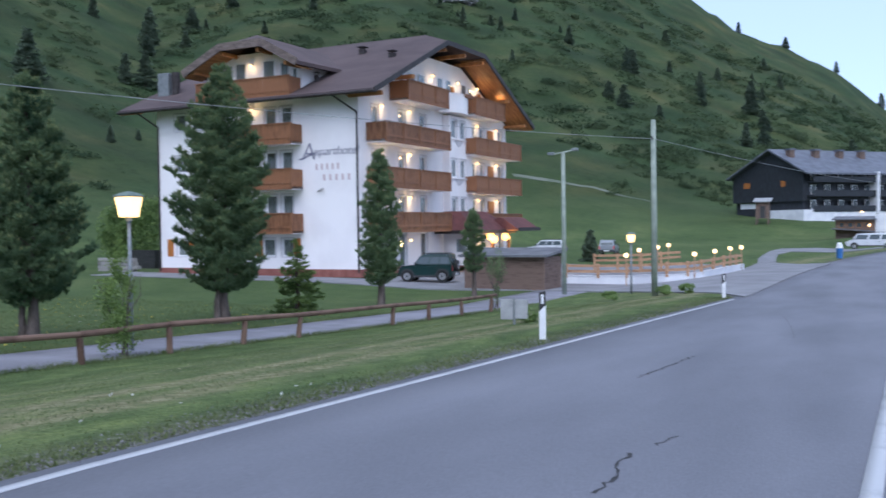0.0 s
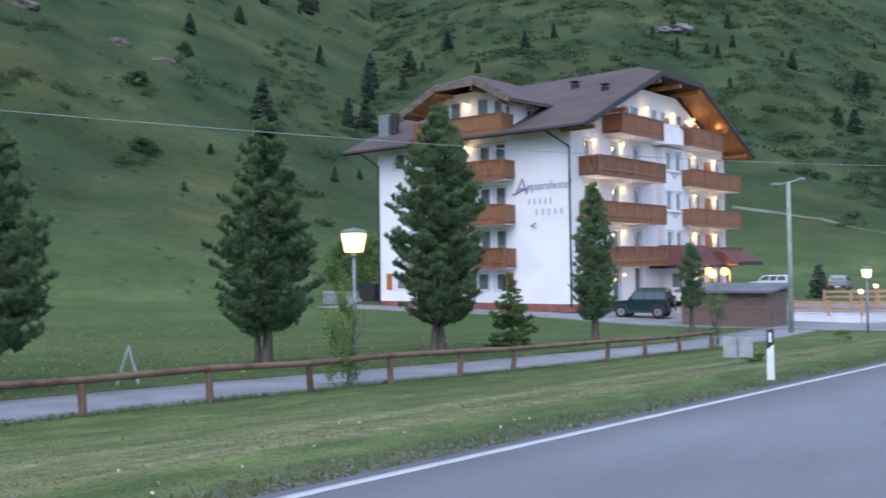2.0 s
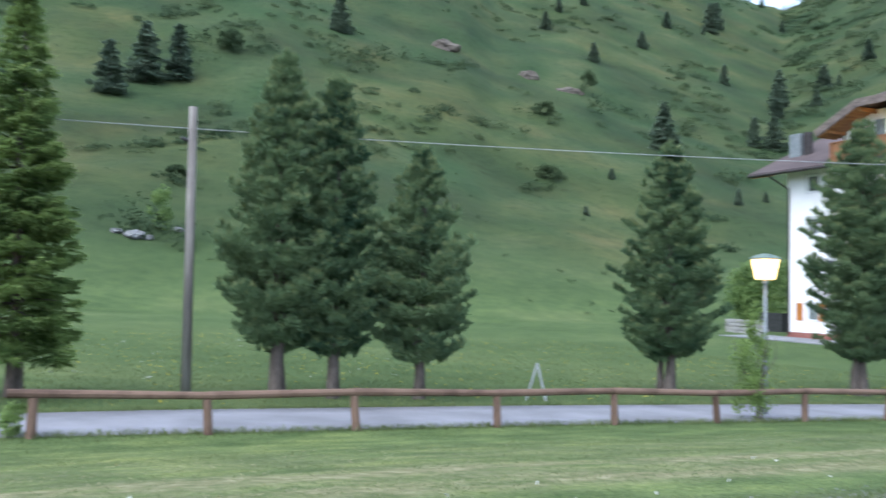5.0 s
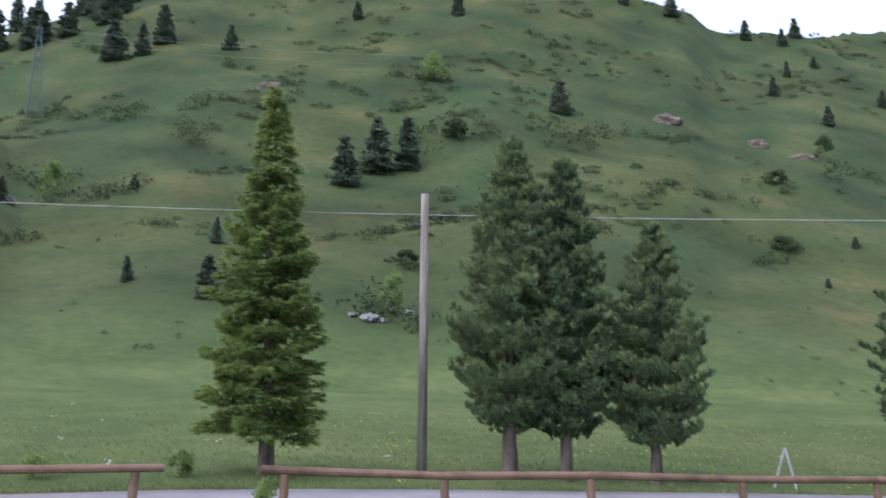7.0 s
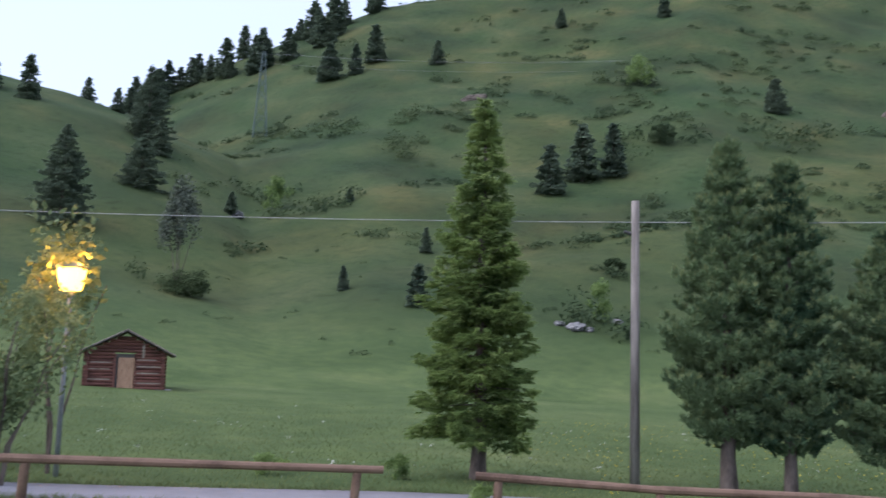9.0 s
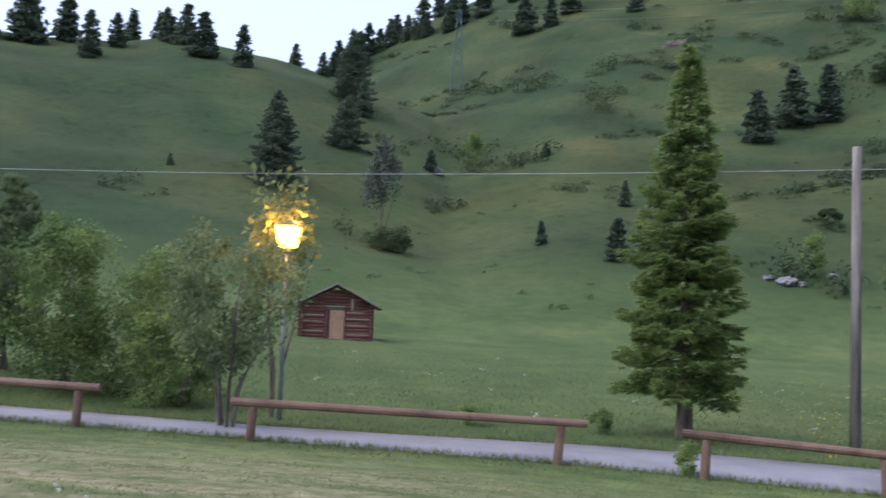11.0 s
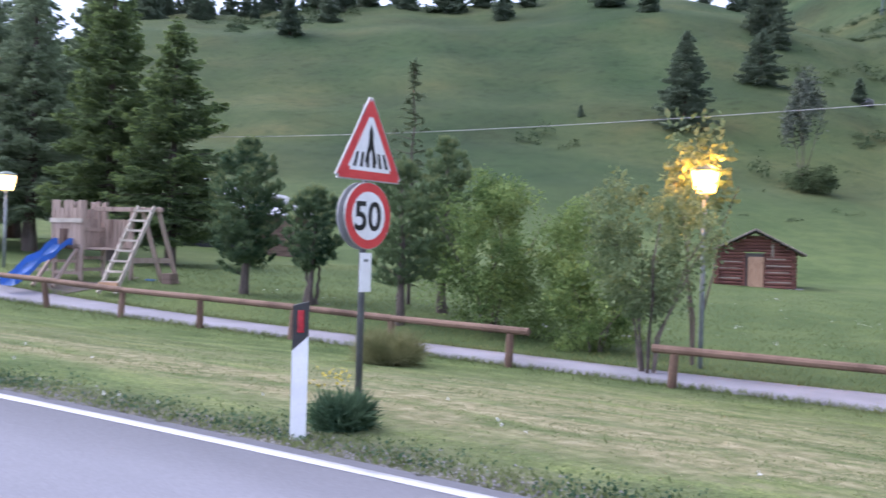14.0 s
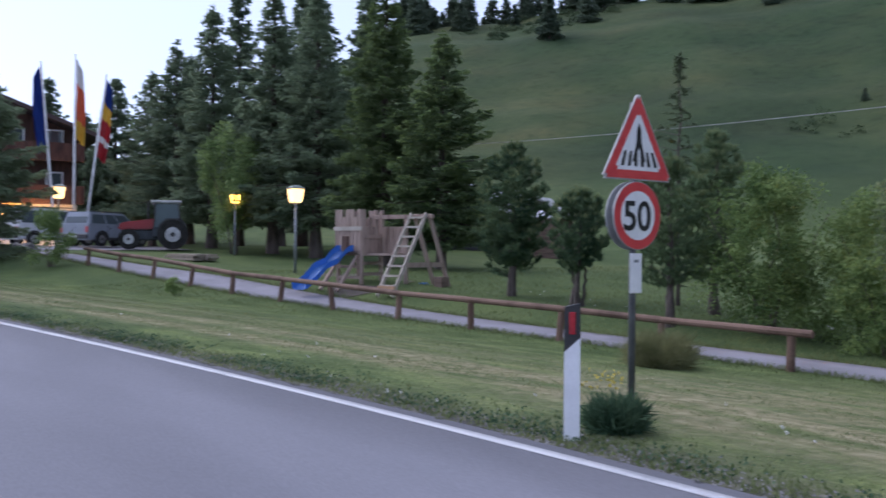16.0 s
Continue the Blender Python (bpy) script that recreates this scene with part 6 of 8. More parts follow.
SADDLE = [(-206.0, -77.5, 5.5), (-371.8, -133.1, 13.0), (-371.8, -125.4, 11.0), (-369.6, -119.2, 14.0), (-369.2, -114.1, 10.0), (-370.9, -110.1, 12.0),
          (-364.3, -100.5, 10.0), (-371.9, -84.4, 11.0), (-392.6, -37.2, 13.0), (-386.7, -49.8, 12.0)]
for k, (x, y, h) in enumerate(SLOPE_AHEAD + SLOPE_BESIDE + KNOLL + SADDLE):
    plant(x, y, h, k)
for k, (x, y, h, r) in enumerate(((-123.0, -52.8, 13.2, 4.2), (-182.1, -62.0, 15.2, 4.6), (-149.3, -51.4, 8.6, 4.0))):
    conifer("mountain_spruce", on_land(x, y, -0.2), h, r, 0.4, "dark spruce standing alone on a green mountainside", 120 + k, "spruce", coarse=2.6, needles=7, cone=True, mat=M_FARTREE, group="mountain spruces")
shrub("bare_tree", on_land(-106.0, -31.5, -0.2), (5.6, 5.6, 13.0), "bare grey thin-twigged tree on the slope", 130, 4200, 0.34, M_BARELARCH, stems=4, lobes=22, low=0.42, category="tree")
rng = np.random.default_rng(77)
# loose belts of spruce high on the far ridges
for k in range(26):
    az = radians(rng.uniform(97, 112))
    r = rng.uniform(355, 398)
    plant(-r * math.sin(az), r * math.cos(az), rng.uniform(7, 15), k)
for k in range(45):
    az = radians(rng.uniform(118, 149))
    r = rng.uniform(222, 246)
    plant(-r * math.sin(az), r * math.cos(az), rng.uniform(5, 12), k + 1)
for k in range(60):
    az = radians(rng.uniform(3, 58))
    r = rng.uniform(300, 600)
    plant(-r * math.sin(az), r * math.cos(az), rng.uniform(3, 8), k + 2)


# leafy shrubs standing alone on the slopes
for k, (x, y, wide, tall, dark) in enumerate(((-172.5, -33.4, 6.4, 6.0, False), (-102.1, 15.7, 3.6, 5.2, False), (-263.0, 52.6, 12.0, 9.0, False), (-221.0, 152.8, 7.4, 7.0, True), (-121.0, 21.0, 4.0, 2.2, True),
                                             (-208.0, 46.0, 9.0, 5.0, True), (-104.5, -30.0, 5.5, 3.6, True), (-147.8, 93.4, 5.5, 2.8, True), (-191.0, 119.5, 7.0, 3.6, True))):
    shrub("mountain_shrub", on_land(x, y, -0.2), (wide, wide, tall), "dark rounded alder bush on a green slope" if dark else "light-green leafy bush on a green slope", 140 + k, 2600, 0.12 + 0.035 * wide, M_SCRUB if dark else M_LEAF, stems=0, lobes=16, low=0.12, group="slope bushes")


def shrub_belt():
    """Dwarf pine and alder scrub over the upper slopes: single leaves gathered in low mounds."""
    rng = np.random.default_rng(5)
    spots = []
    while len(spots) < 2300:
        az, r = rng.uniform(0, 150), rng.uniform(95, 620)
        x, y = -r * math.sin(radians(az)), r * math.cos(radians(az))
        patch = noise.noise(Vector((x / 45, y / 45, 3.0))) + 0.5 * noise.noise(Vector((x / 16, y / 16, 9.0)))
        want = (-0.2 if r > 240 else 0.22) if az < 44 else (0.08 if 62 < az < 108 and 165 < r < 330 else 0.26)
        if az > 112:
            want = 0.5
        if patch > want - 0.25 * min(1, max(0, (r - 200) / 250)) and r > (140 if az > 60 else 150):
            big = 1.5 if az < 44 and r > 240 else 1.0
            spots.append((x, y, big * rng.uniform(0.9, 2.6) * (1 + r / 500), big * rng.uniform(0.5, 1.3) * (1 + r / 600)))
    # tussocks and seedlings dotted over the pasture
    for q in range(260):
        az, r = rng.uniform(40, 112), rng.uniform(88, 250)
        spots.append((-r * math.sin(radians(az)), r * math.cos(radians(az)), rng.uniform(0.35, 0.8), rng.uniform(0.25, 0.7)))
    for x, y, h in ((-255.9, -55.6, 4.0), (-244.8, -32.3, 6.0), (-244.6, -12.2, 4.5), (-219.5, -13.3, 4.7), (-267.1, 53.2, 6.6), (-208.5, 45.7, 6.5), (-210.3, 53.0, 4.6), (-211.0, 75.0, 8.2),
                    (-219.0, 96.7, 4.4), (-176.7, 97.6, 3.4), (-191.1, 119.5, 4.5), (-147.8, 93.4, 3.0), (-120.6, 21.1, 1.9), (-103.7, 16.0, 4.8), (-293.3, -6.3, 4.5), (-178.8, -36.0, 6.1),
                    (-217.2, 105.3, 4.5), (-145.1, 91.2, 3.0), (-204.2, 181.8, 4.8), (-158.1, 147.8, 3.9), (-210.8, 146.0, 6.0), (-262.7, 231.1, 5.4), (-104.9, -64.9, 2.6), (-105.1, -30.3, 3.6),
                    (-173.1, -34.0, 6.0), (-234.2, -27.9, 4.3), (-208.9, -14.8, 5.1), (-133.2, -31.8, 1.7), (-86.6, -7.6, 0.9)):
        for q in range(3):
            spots.append((x + rng.normal() * h * 0.6, y + rng.normal() * h * 0.9, h * rng.uniform(0.55, 0.9), h * rng.uniform(0.4, 0.85)))
    # the wood's ragged lower edge above the chalet
    for q in range(110):
        u, up = rng.random(), rng.random() ** 1.6 * 26
        spots.append((-66.0 + 34 * u + rng.normal(), 225.0 - 32 * u ** 1.2 + up, rng.uniform(0.8, 1.7), rng.uniform(0.7, 1.7)))
    vs = []
    for x, y, w, h in spots:
        for q in range(3):
            k = 45 if w > 1 else 16
            d = rng.normal(size=(k, 3))
            d[:, 2] = np.abs(d[:, 2])
            d /= np.linalg.norm(d, axis=1, keepdims=True)
            size = np.array([w, w, h * 1.6]) * rng.uniform(0.4, 0.75)
            ox, oy = rng.normal(size=2) * w * 0.45
            c = np.array([x + ox, y + oy, level(x + ox, y + oy) - 0.1]) + d * size * rng.uniform(0.75, 1.08, (k, 1))
            along = np.cross(d + rng.normal(size=(k, 3)) * 0.35, rng.normal(size=(k, 3)))
            along /= np.linalg.norm(along, axis=1, keepdims=True)
            side = np.cross(d, along)
            ln = ((0.20 * w + 0.09) * rng.uniform(0.5, 1.2, k))[:, None]
            vs.append(np.stack([c - along * ln * 0.5, c + side * ln * 0.55, c + along * ln * 0.5], 1).reshape(-1, 3))
    v = np.concatenate(vs)
    ob = array_part("mountain_scrub", v, np.arange(len(v)).reshape(-1, 3), M_SCRUB)
    return tagged(ob, "dark green dwarf pine and alder scrub on the slopes", "scrub", kind="stuff")


shrub_belt()
# ---- lamps, markers and signs along the path and road ----
M_CAP = material("green_lamp_cap", (0.10, 0.14, 0.12), (0.17, 0.21, 0.18), 0.5, 4, 30, 0.05)


def lantern(place, head_z, label, glass=None, k=1.0):
    """A slim steel post with a tapering lit lantern; head_z: height of the lantern's middle."""
    x, y, z = place
    ob = thing("street_lamp", place, label, "street lamp", "path lamps")
    h = head_z - z
    part("post", rod((0, 0, -0.2), (0, 0, h - 0.26 * k), 0.048, 0.04, 10), M_STEEL, ob, smooth=True)
    part("collar", rod((0, 0, h - 0.25 * k - 0.09), (0, 0, h - 0.25 * k), 0.075, 0.06, 10), M_STEEL, ob)
    bm = bmesh.new()
    lo = [bm.verts.new((sx * 0.16 * k, sy * 0.16 * k, h - 0.25 * k)) for sx, sy in ((-1, -1), (1, -1), (1, 1), (-1, 1))]
    hi = [bm.verts.new((sx * 0.22 * k, sy * 0.22 * k, h + 0.19 * k)) for sx, sy in ((-1, -1), (1, -1), (1, 1), (-1, 1))]
    for i in range(4):
        bm.faces.new((lo[i], lo[(i + 1) % 4], hi[(i + 1) % 4], hi[i]))
    bm.faces.new(lo[::-1])
    bm.faces.new(hi)
    bmesh.ops.bevel(bm, geom=list(bm.edges), offset=0.02, segments=2, affect="EDGES")
    part("lantern", bm, glass or M_LAMP, ob, "lit milky lantern glass")
    cap = lathe([(0.33 * k, 0.0), (0.33 * k, 0.03), (0.20 * k, 0.09), (0.04, 0.13)], 4)
    bmesh.ops.rotate(cap, verts=cap.verts, cent=(0, 0, 0), matrix=Matrix.Rotation(radians(45), 3, "Z"))
    bmesh.ops.translate(cap, verts=cap.verts, vec=(0, 0, h + 0.19 * k + 0.005))
    part("cap", cap, M_CAP, ob, "green-grey metal cap")
    return ob


LAMP = "slim steel lamp post with a lit square lantern"
lantern(on_land(-16.12, 15.95), 2.18, LAMP + " beside the path", None, 1.03)
lantern(on_land(-16.88, -6.81), 3.05, LAMP + " amid leaves", M_LAMP_LEAVES, 0.92)
point_light("amber_lamp_light", (-16.55, -7.08, 3.12), 30, (1.0, 0.36, 0.03), 0.12)
point_light("amber_lamp_light", (-16.95, -6.6, 3.45), 30, (1.0, 0.36, 0.03), 0.12)
lantern(on_land(-14.52, -27.75), 3.33, LAMP + " near the playground")
lantern(on_land(-9.85, -39.0), 3.73, LAMP + " before the flags")
lantern(on_land(-17.5, -39.4), 3.78, LAMP + " under dark trees", M_LAMP_AMBER, 0.85)
lantern((-11.5, 41.0, level(-11.5, 41.0)), 1.0, LAMP + " at the forecourt", None, 0.75)


def delineator(x, y, height, turn, reflector, label):
    """A white marker post with a slanted black band and a reflector."""
    ob = thing("marker_post", on_land(x, y), label, "marker post", "road marker posts", turn)
    w, d = 0.06, 0.05
    outline = [(-w, -d), (w, -d), (w, 0.0), (0.03, d), (-0.03, d), (-w, 0.0)]
    bm = prism(outline, "z", -0.15, height - 0.30)
    for v in bm.verts:
        if v.co.z > 0.1:
            v.co.z += v.co.x * 0.9
    part("post", bm, M_WHITE, ob)
    bm = prism(outline, "z", height - 0.30, height)
    for v in bm.verts:
        if v.co.z < height - 0.1:
            v.co.z += v.co.x * 0.9
        else:
            v.co.z += v.co.x * 0.25
    part("black_band", bm, M_BLACK, ob, "slanted black band")
    part("reflector", box(-0.024, 0.024, -d - 0.012, -d + 0.002, height - 0.22, height - 0.05, 0.004), reflector, ob, "upright reflector")
    return ob


delineator(-6.31, 16.38, 0.88, 20, M_WHITE, "white plastic marker post with a pale reflector")
M_REFLECTOR = material("dark_red_reflector", (0.30, 0.012, 0.022), (0.42, 0.022, 0.034), 0.25, 20, 90, 0.05)
delineator(-5.3, -5.3, 1.02, 135, M_REFLECTOR, "white plastic marker post with a red reflector")
delineator(-6.15, 33.5, 0.85, 20, M_WHITE, "white plastic marker post far down the verge")


M_POLEDARK = material("dull_dark_zinc", (0.055, 0.06, 0.065), (0.10, 0.105, 0.11), 0.6, 4, 40, 0.05)


def road_sign():
    """Pole with a warning triangle over a round limit sign and a small plate; the faces look up the road."""
    x, y = -6.51, -5.80
    z = level(x, y)
    ob = thing("road_sign", (x, y, z), "crossing warning triangle above round speed limit on a dark pole", "road sign")
    b = -z
    part("pole", rod((0, 0, -0.2), (0, 0, b + 2.9), 0.032, None, 12), M_POLEDARK, ob, smooth=True)
    # warning triangle
    s, zc = 0.90, b + 2.21

    def tri(grow, y0, y1):
        r = s / 2 - grow * 1.732
        pts = [(-r, zc + grow), (r, zc + grow), (0, zc + grow + r * 1.732)]
        bm = prism(pts, "y", y0, y1)
        vert = [e for e in bm.edges if abs(e.verts[0].co.x - e.verts[1].co.x) < 1e-5 and abs(e.verts[0].co.z - e.verts[1].co.z) < 1e-5]
        bmesh.ops.bevel(bm, geom=vert, offset=0.035, segments=3, affect="EDGES")
        return bm

    t = part("triangle", tri(0.0, 0.040, 0.056), M_ALU, ob, "grey-edged warning triangle")
    part("border", tri(0.012, 0.056, 0.060), M_RED, t, "red border")
    part("field", tri(0.085, 0.060, 0.063), M_WHITE, t, "white field")
    for i in range(6):
        a = -0.24 + i * 0.085
        bm = prism([(a, zc + 0.12), (a + 0.04, zc + 0.12), (a * 0.8 + 0.035, zc + 0.25), (a * 0.8 + 0.005, zc + 0.25)], "y", 0.063, 0.066)
        part("stripe", bm, M_BLACK, t, "black crossing stripe")
    part("pictogram", prism([(-0.085, zc + 0.16), (-0.058, zc + 0.16), (0.0, zc + 0.29), (0.055, zc + 0.16), (0.082, zc + 0.16), (0.03, zc + 0.33), (0.024, zc + 0.44), (0.0, zc + 0.50), (-0.024, zc + 0.44), (-0.03, zc + 0.33)], "y", 0.066, 0.069), M_BLACK, t, "plain black pictogram shape")
    # speed limit
    zc2 = b + 1.90
    def disc(r, y0, y1):
        return add_rod(bmesh.new(), (0, y0, zc2), (0, y1, zc2), r, None, 40)
    d = part("disc", disc(0.30, 0.040, 0.056), M_ALU, ob, "grey-edged round sign")
    part("border", disc(0.293, 0.056, 0.060), M_RED, d, "red ring")
    part("field", disc(0.215, 0.060, 0.063), M_WHITE, d, "white field")
    n = letters("50", 0.36, (0.195, 0.066, zc2 - 0.125), d, M_BLACK, 0, 0.002, (90, 0, 180), 0.006)
    n["label"] = "black numerals 50"
    back = part("back_disc", add_rod(bmesh.new(), (0.0, -0.045, zc2), (0.0, -0.036, zc2), 0.30, None, 40), M_ALU, ob, "grey back of a second sign")
    p = part("plate", box(-0.075, 0.075, 0.034, 0.046, b + 1.22, b + 1.57, 0.005), M_WHITE, ob, "small white plate")
    part("plate_bar", box(-0.03, 0.03, 0.046, 0.048, b + 1.49, b + 1.515), M_STEEL, p)
    for zz in (b + 1.7, b + 2.1, b + 2.4):
        part("clamp", box(-0.05, 0.05, -0.045, 0.036, zz - 0.02, zz + 0.02, 0.004), M_STEEL, ob)
    return ob


road_sign()


def trestle():
    x, y = -19.3, 11.9
    ob = thing("trestle", on_land(x, y), "grey metal A-shaped trestle in the meadow", "trestle", turn=58)
    for s in (-1, 1):
        part("leg", add_beam(bmesh.new(), (0.0, 0.05 * s, 0.85), (0.24 * s - 0.02, 0.3 * s, -0.05), 0.035, 0.035), M_ALU, ob)
        part("leg", add_beam(bmesh.new(), (0.0, -0.05 * s, 0.85), (0.24 * s - 0.02, -0.3 * s, -0.05), 0.035, 0.035), M_ALU, ob)
    part("crossbar", rod((0, -0.12, 0.82), (0, 0.12, 0.82), 0.03), M_ALU, ob)
    return ob


trestle()


def log_hut():
    """A small log barn with a plank door and a shingle roof."""
    ob = thing("log_hut", (-51.0, -17.6, level(-49.5, -17.2) - 0.1), "small old reddish log barn with plank door in the meadow", "barn", turn=109.3)
    red = material("reddish_old_logs", (0.06, 0.024, 0.020), (0.16, 0.066, 0.050), 0.85, 1.5, 14, 0.5, stretch=(1, 4, 4), vary=0.2)
    pale = material("bare_door_planks", (0.32, 0.19, 0.12), (0.46, 0.29, 0.19), 0.8, 2, 14, 0.3, stretch=(6, 6, 1))
    w, d = 3.9, 4.4
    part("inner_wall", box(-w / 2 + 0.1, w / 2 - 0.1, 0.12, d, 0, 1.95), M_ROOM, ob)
    rngl = random.Random(2)
    for i in range(11):
        z = 0.12 + i * 0.18
        for a, bb in ((-w / 2 - 0.2, -0.55), (0.5, w / 2 + 0.2)):
            part("log", add_rod(bmesh.new(), (a, rngl.uniform(-0.02, 0.02), z), (bb, rngl.uniform(-0.02, 0.02), z), 0.095, 0.085, 8), red, ob)
        for x in (-w / 2, w / 2):
            part("log", add_rod(bmesh.new(), (x, -0.25, z + 0.08), (x, d + 0.2, z + 0.08), 0.095, 0.085, 8), red, ob)
    for i in range(5):
        z = 2.1 + i * 0.18
        hw = (w / 2) * (1 - i / 5.4)
        part("log", add_rod(bmesh.new(), (-hw, 0, z), (hw, 0, z), 0.09, 0.09, 8), red, ob)
    for i in range(4):
        part("door_plank", box(-0.36 + i * 0.22, -0.36 + i * 0.22 + 0.21, -0.10, -0.06, 0.05, 1.75), pale, ob)
    for k, (a, bb, z) in enumerate(((-1.9, -0.75, 0.57), (-1.85, -0.8, 1.11), (-1.8, -0.7, 1.47), (0.62, 1.9, 0.40), (0.62, 1.75, 0.93), (0.6, 1.85, 1.29), (0.62, 1.6, 1.65))):
        part("chinking", box(a, bb, -0.075, 0.0, z - 0.035, z + 0.03), M_GREYWOOD, ob, "pale packing between logs")
    part("gable_board", box(0.82, 0.96, -0.12, -0.07, 1.75, 2.45, 0.01), M_GREYWOOD, ob, "pale upright board")
    # solid black strip: the shade of the open gap as colour
    part("gap_shade", box(-0.62, -0.40, -0.05, 0.02, 0.05, 1.75), M_BLACK, ob, "black strip painted as shade in the gap beside the door")
    for x in (-0.55, 0.5):
        part("door_post", box(x - 0.06, x + 0.06, -0.1, 0.05, 0, 1.95), red, ob)
    for s in (-1, 1):
        bm = prism([(0, 3.18), (s * 2.6, 1.84), (s * 2.6, 1.94), (0, 3.30)], "y", -0.55, d + 0.4)
        part("roof_slope", bm, M_GREYWOOD, ob, "weathered shingle roof slope")
        for k in range(7):
            u = k / 6
            part("lath", add_beam(bmesh.new(), (s * 2.5 * u, -0.58, 3.27 - 1.29 * u), (s * 2.5 * u, d + 0.42, 3.27 - 1.29 * u), 0.07, 0.06), M_GREYWOOD, ob)
        part("bargeboard", add_beam(bmesh.new(), (0, -0.57, 3.2), (s * 2.6, -0.57, 1.87), 0.12, 0.04), M_DARK, ob)
    for i in range(9):
        part("foot_stone", box(-w / 2 + i * 0.5, -w / 2 + i * 0.5 + 0.45, -0.16, 0.2, -0.35, 0.04 + 0.03 * (i % 3), 0.06), M_STONE, ob)
    return ob


M_STONE = material("pale_grey_stone", (0.10, 0.10, 0.105), (0.22, 0.22, 0.225), 0.9, 1.5, 12, 0.8)
log_hut()


def barn():
    """A dark boarded barn behind the young pines, with a pale metal roof."""
    x, y = -35.5, -43.2
    ob = thing("barn", (x, y, 0), "dark boarded barn with a pale metal roof behind pines", "barn", turn=108)
    g, e, r = level(x, y), 3.45, 5.25
    part("wall", prism([(-2.6, g - 0.4), (2.6, g - 0.4), (2.6, e), (0, r - 0.15), (-2.6, e)], "y", -2.4, 2.4), M_BLACKWOOD, ob)
    for k in range(12):
        part("board", box(-2.55 + k * 0.43, -2.18 + k * 0.43, -2.43, -2.4, g - 0.2, e), M_BLACKWOOD, ob)
    for sgn in (-1, 1):
        pts = [(0, r), (sgn * 3.0, e - 0.3), (sgn * 3.0, e - 0.22), (0, r + 0.08)]
        part("roof", prism(pts, "y", -2.9, 2.9), M_BARNROOF, ob, "pale metal roof slope")
        part("barge_board", prism([(0, r - 0.2), (sgn * 3.0, e - 0.5), (sgn * 3.0, e - 0.32), (0, r - 0.02)], "y", -2.9, -2.84), M_BLACKWOOD, ob)
    return ob


M_BARNROOF = material("pale_sheet_metal", (0.52, 0.53, 0.58), (0.70, 0.71, 0.76), 0.45, 2, 30, 0.1, metal=0.1, stretch=(1, 6, 1))
barn()


def boulder(x, y, size, seed, label="pale grey boulder on the slope"):
    rngb = np.random.default_rng(seed)
    ob = thing("boulder", on_land(x, y), label, "rock", "boulders")
    bm = bmesh.new()
    bmesh.ops.create_icosphere(bm, subdivisions=3, radius=1)
    for v in bm.verts:
        k = 1 + 0.55 * noise.noise(v.co * 1.7 + Vector((seed, 0, 0))) + 0.3 * noise.noise(v.co * 4.3 + Vector((0, seed, 0)))
        v.co = Vector((v.co.x * size * 1.3 * k, v.co.y * size * 1.0 * k, v.co.z * size * 0.6 * k + size * 0.15))
    part("stone", bm, M_STONE, ob)
    return ob


for i, (x, y, s) in enumerate(((-99.0, 13.1, 0.9), (-100.5, 11.6, 0.6), (-98.7, 14.5, 0.5), (-160.0, -38.0, 1.2), (-9.0, -41.5, 0.5), (-8.2, -41.0, 0.4), (-180.0, 378.3, 4.2), (-184.5, 372.0, 3.0), (-102, 18, 0.6))):
    boulder(x, y, s, i + 1)


def scar(x, y, w, h, seed):
    """A broken bank of bare earth standing out of the turf, higher than it is deep."""
    r = math.hypot(x, y)
    bm = bmesh.new()
    bmesh.ops.create_icosphere(bm, subdivisions=4, radius=1)
    turn = Matrix.Rotation(math.atan2(y, x) + math.pi / 2, 3, "Z")
    for v in bm.verts:
        k = 1 + 0.45 * noise.noise(v.co * 1.6 + Vector((seed * 3.1, 0, 0))) + 0.22 * noise.noise(v.co * 5 + Vector((0, seed * 2.3, 0)))
        v.co = turn @ Vector((v.co.x * w * k, v.co.y * h * 0.9 * k, (v.co.z * h - 0.25 * h) * k))
    bmesh.ops.translate(bm, verts=bm.verts, vec=(x, y, level(x, y)))
    ob = part("earth_bank", bm, M_EARTH)
    return tagged(ob, "broken bank of bare brownish earth in the turf", "bare earth", kind="structure")


M_EARTH = material("bare_earth", (0.075, 0.062, 0.052), (0.145, 0.122, 0.105), 0.95, 0.4, 3, 0.4, world_space=True)
scar(-243.0, 117.8, 4.6, 3.2, 1)
scar(-231.9, 139.4, 3.2, 2.4, 2)
scar(-222.5, 146.2, 4.4, 1.5, 5)
scar(-259.5, 5.2, 4.0, 1.9, 3)


M_PYLON = material("dull_green_grey_steel", (0.05, 0.085, 0.09), (0.09, 0.125, 0.13), 0.7, 1, 5, 0)


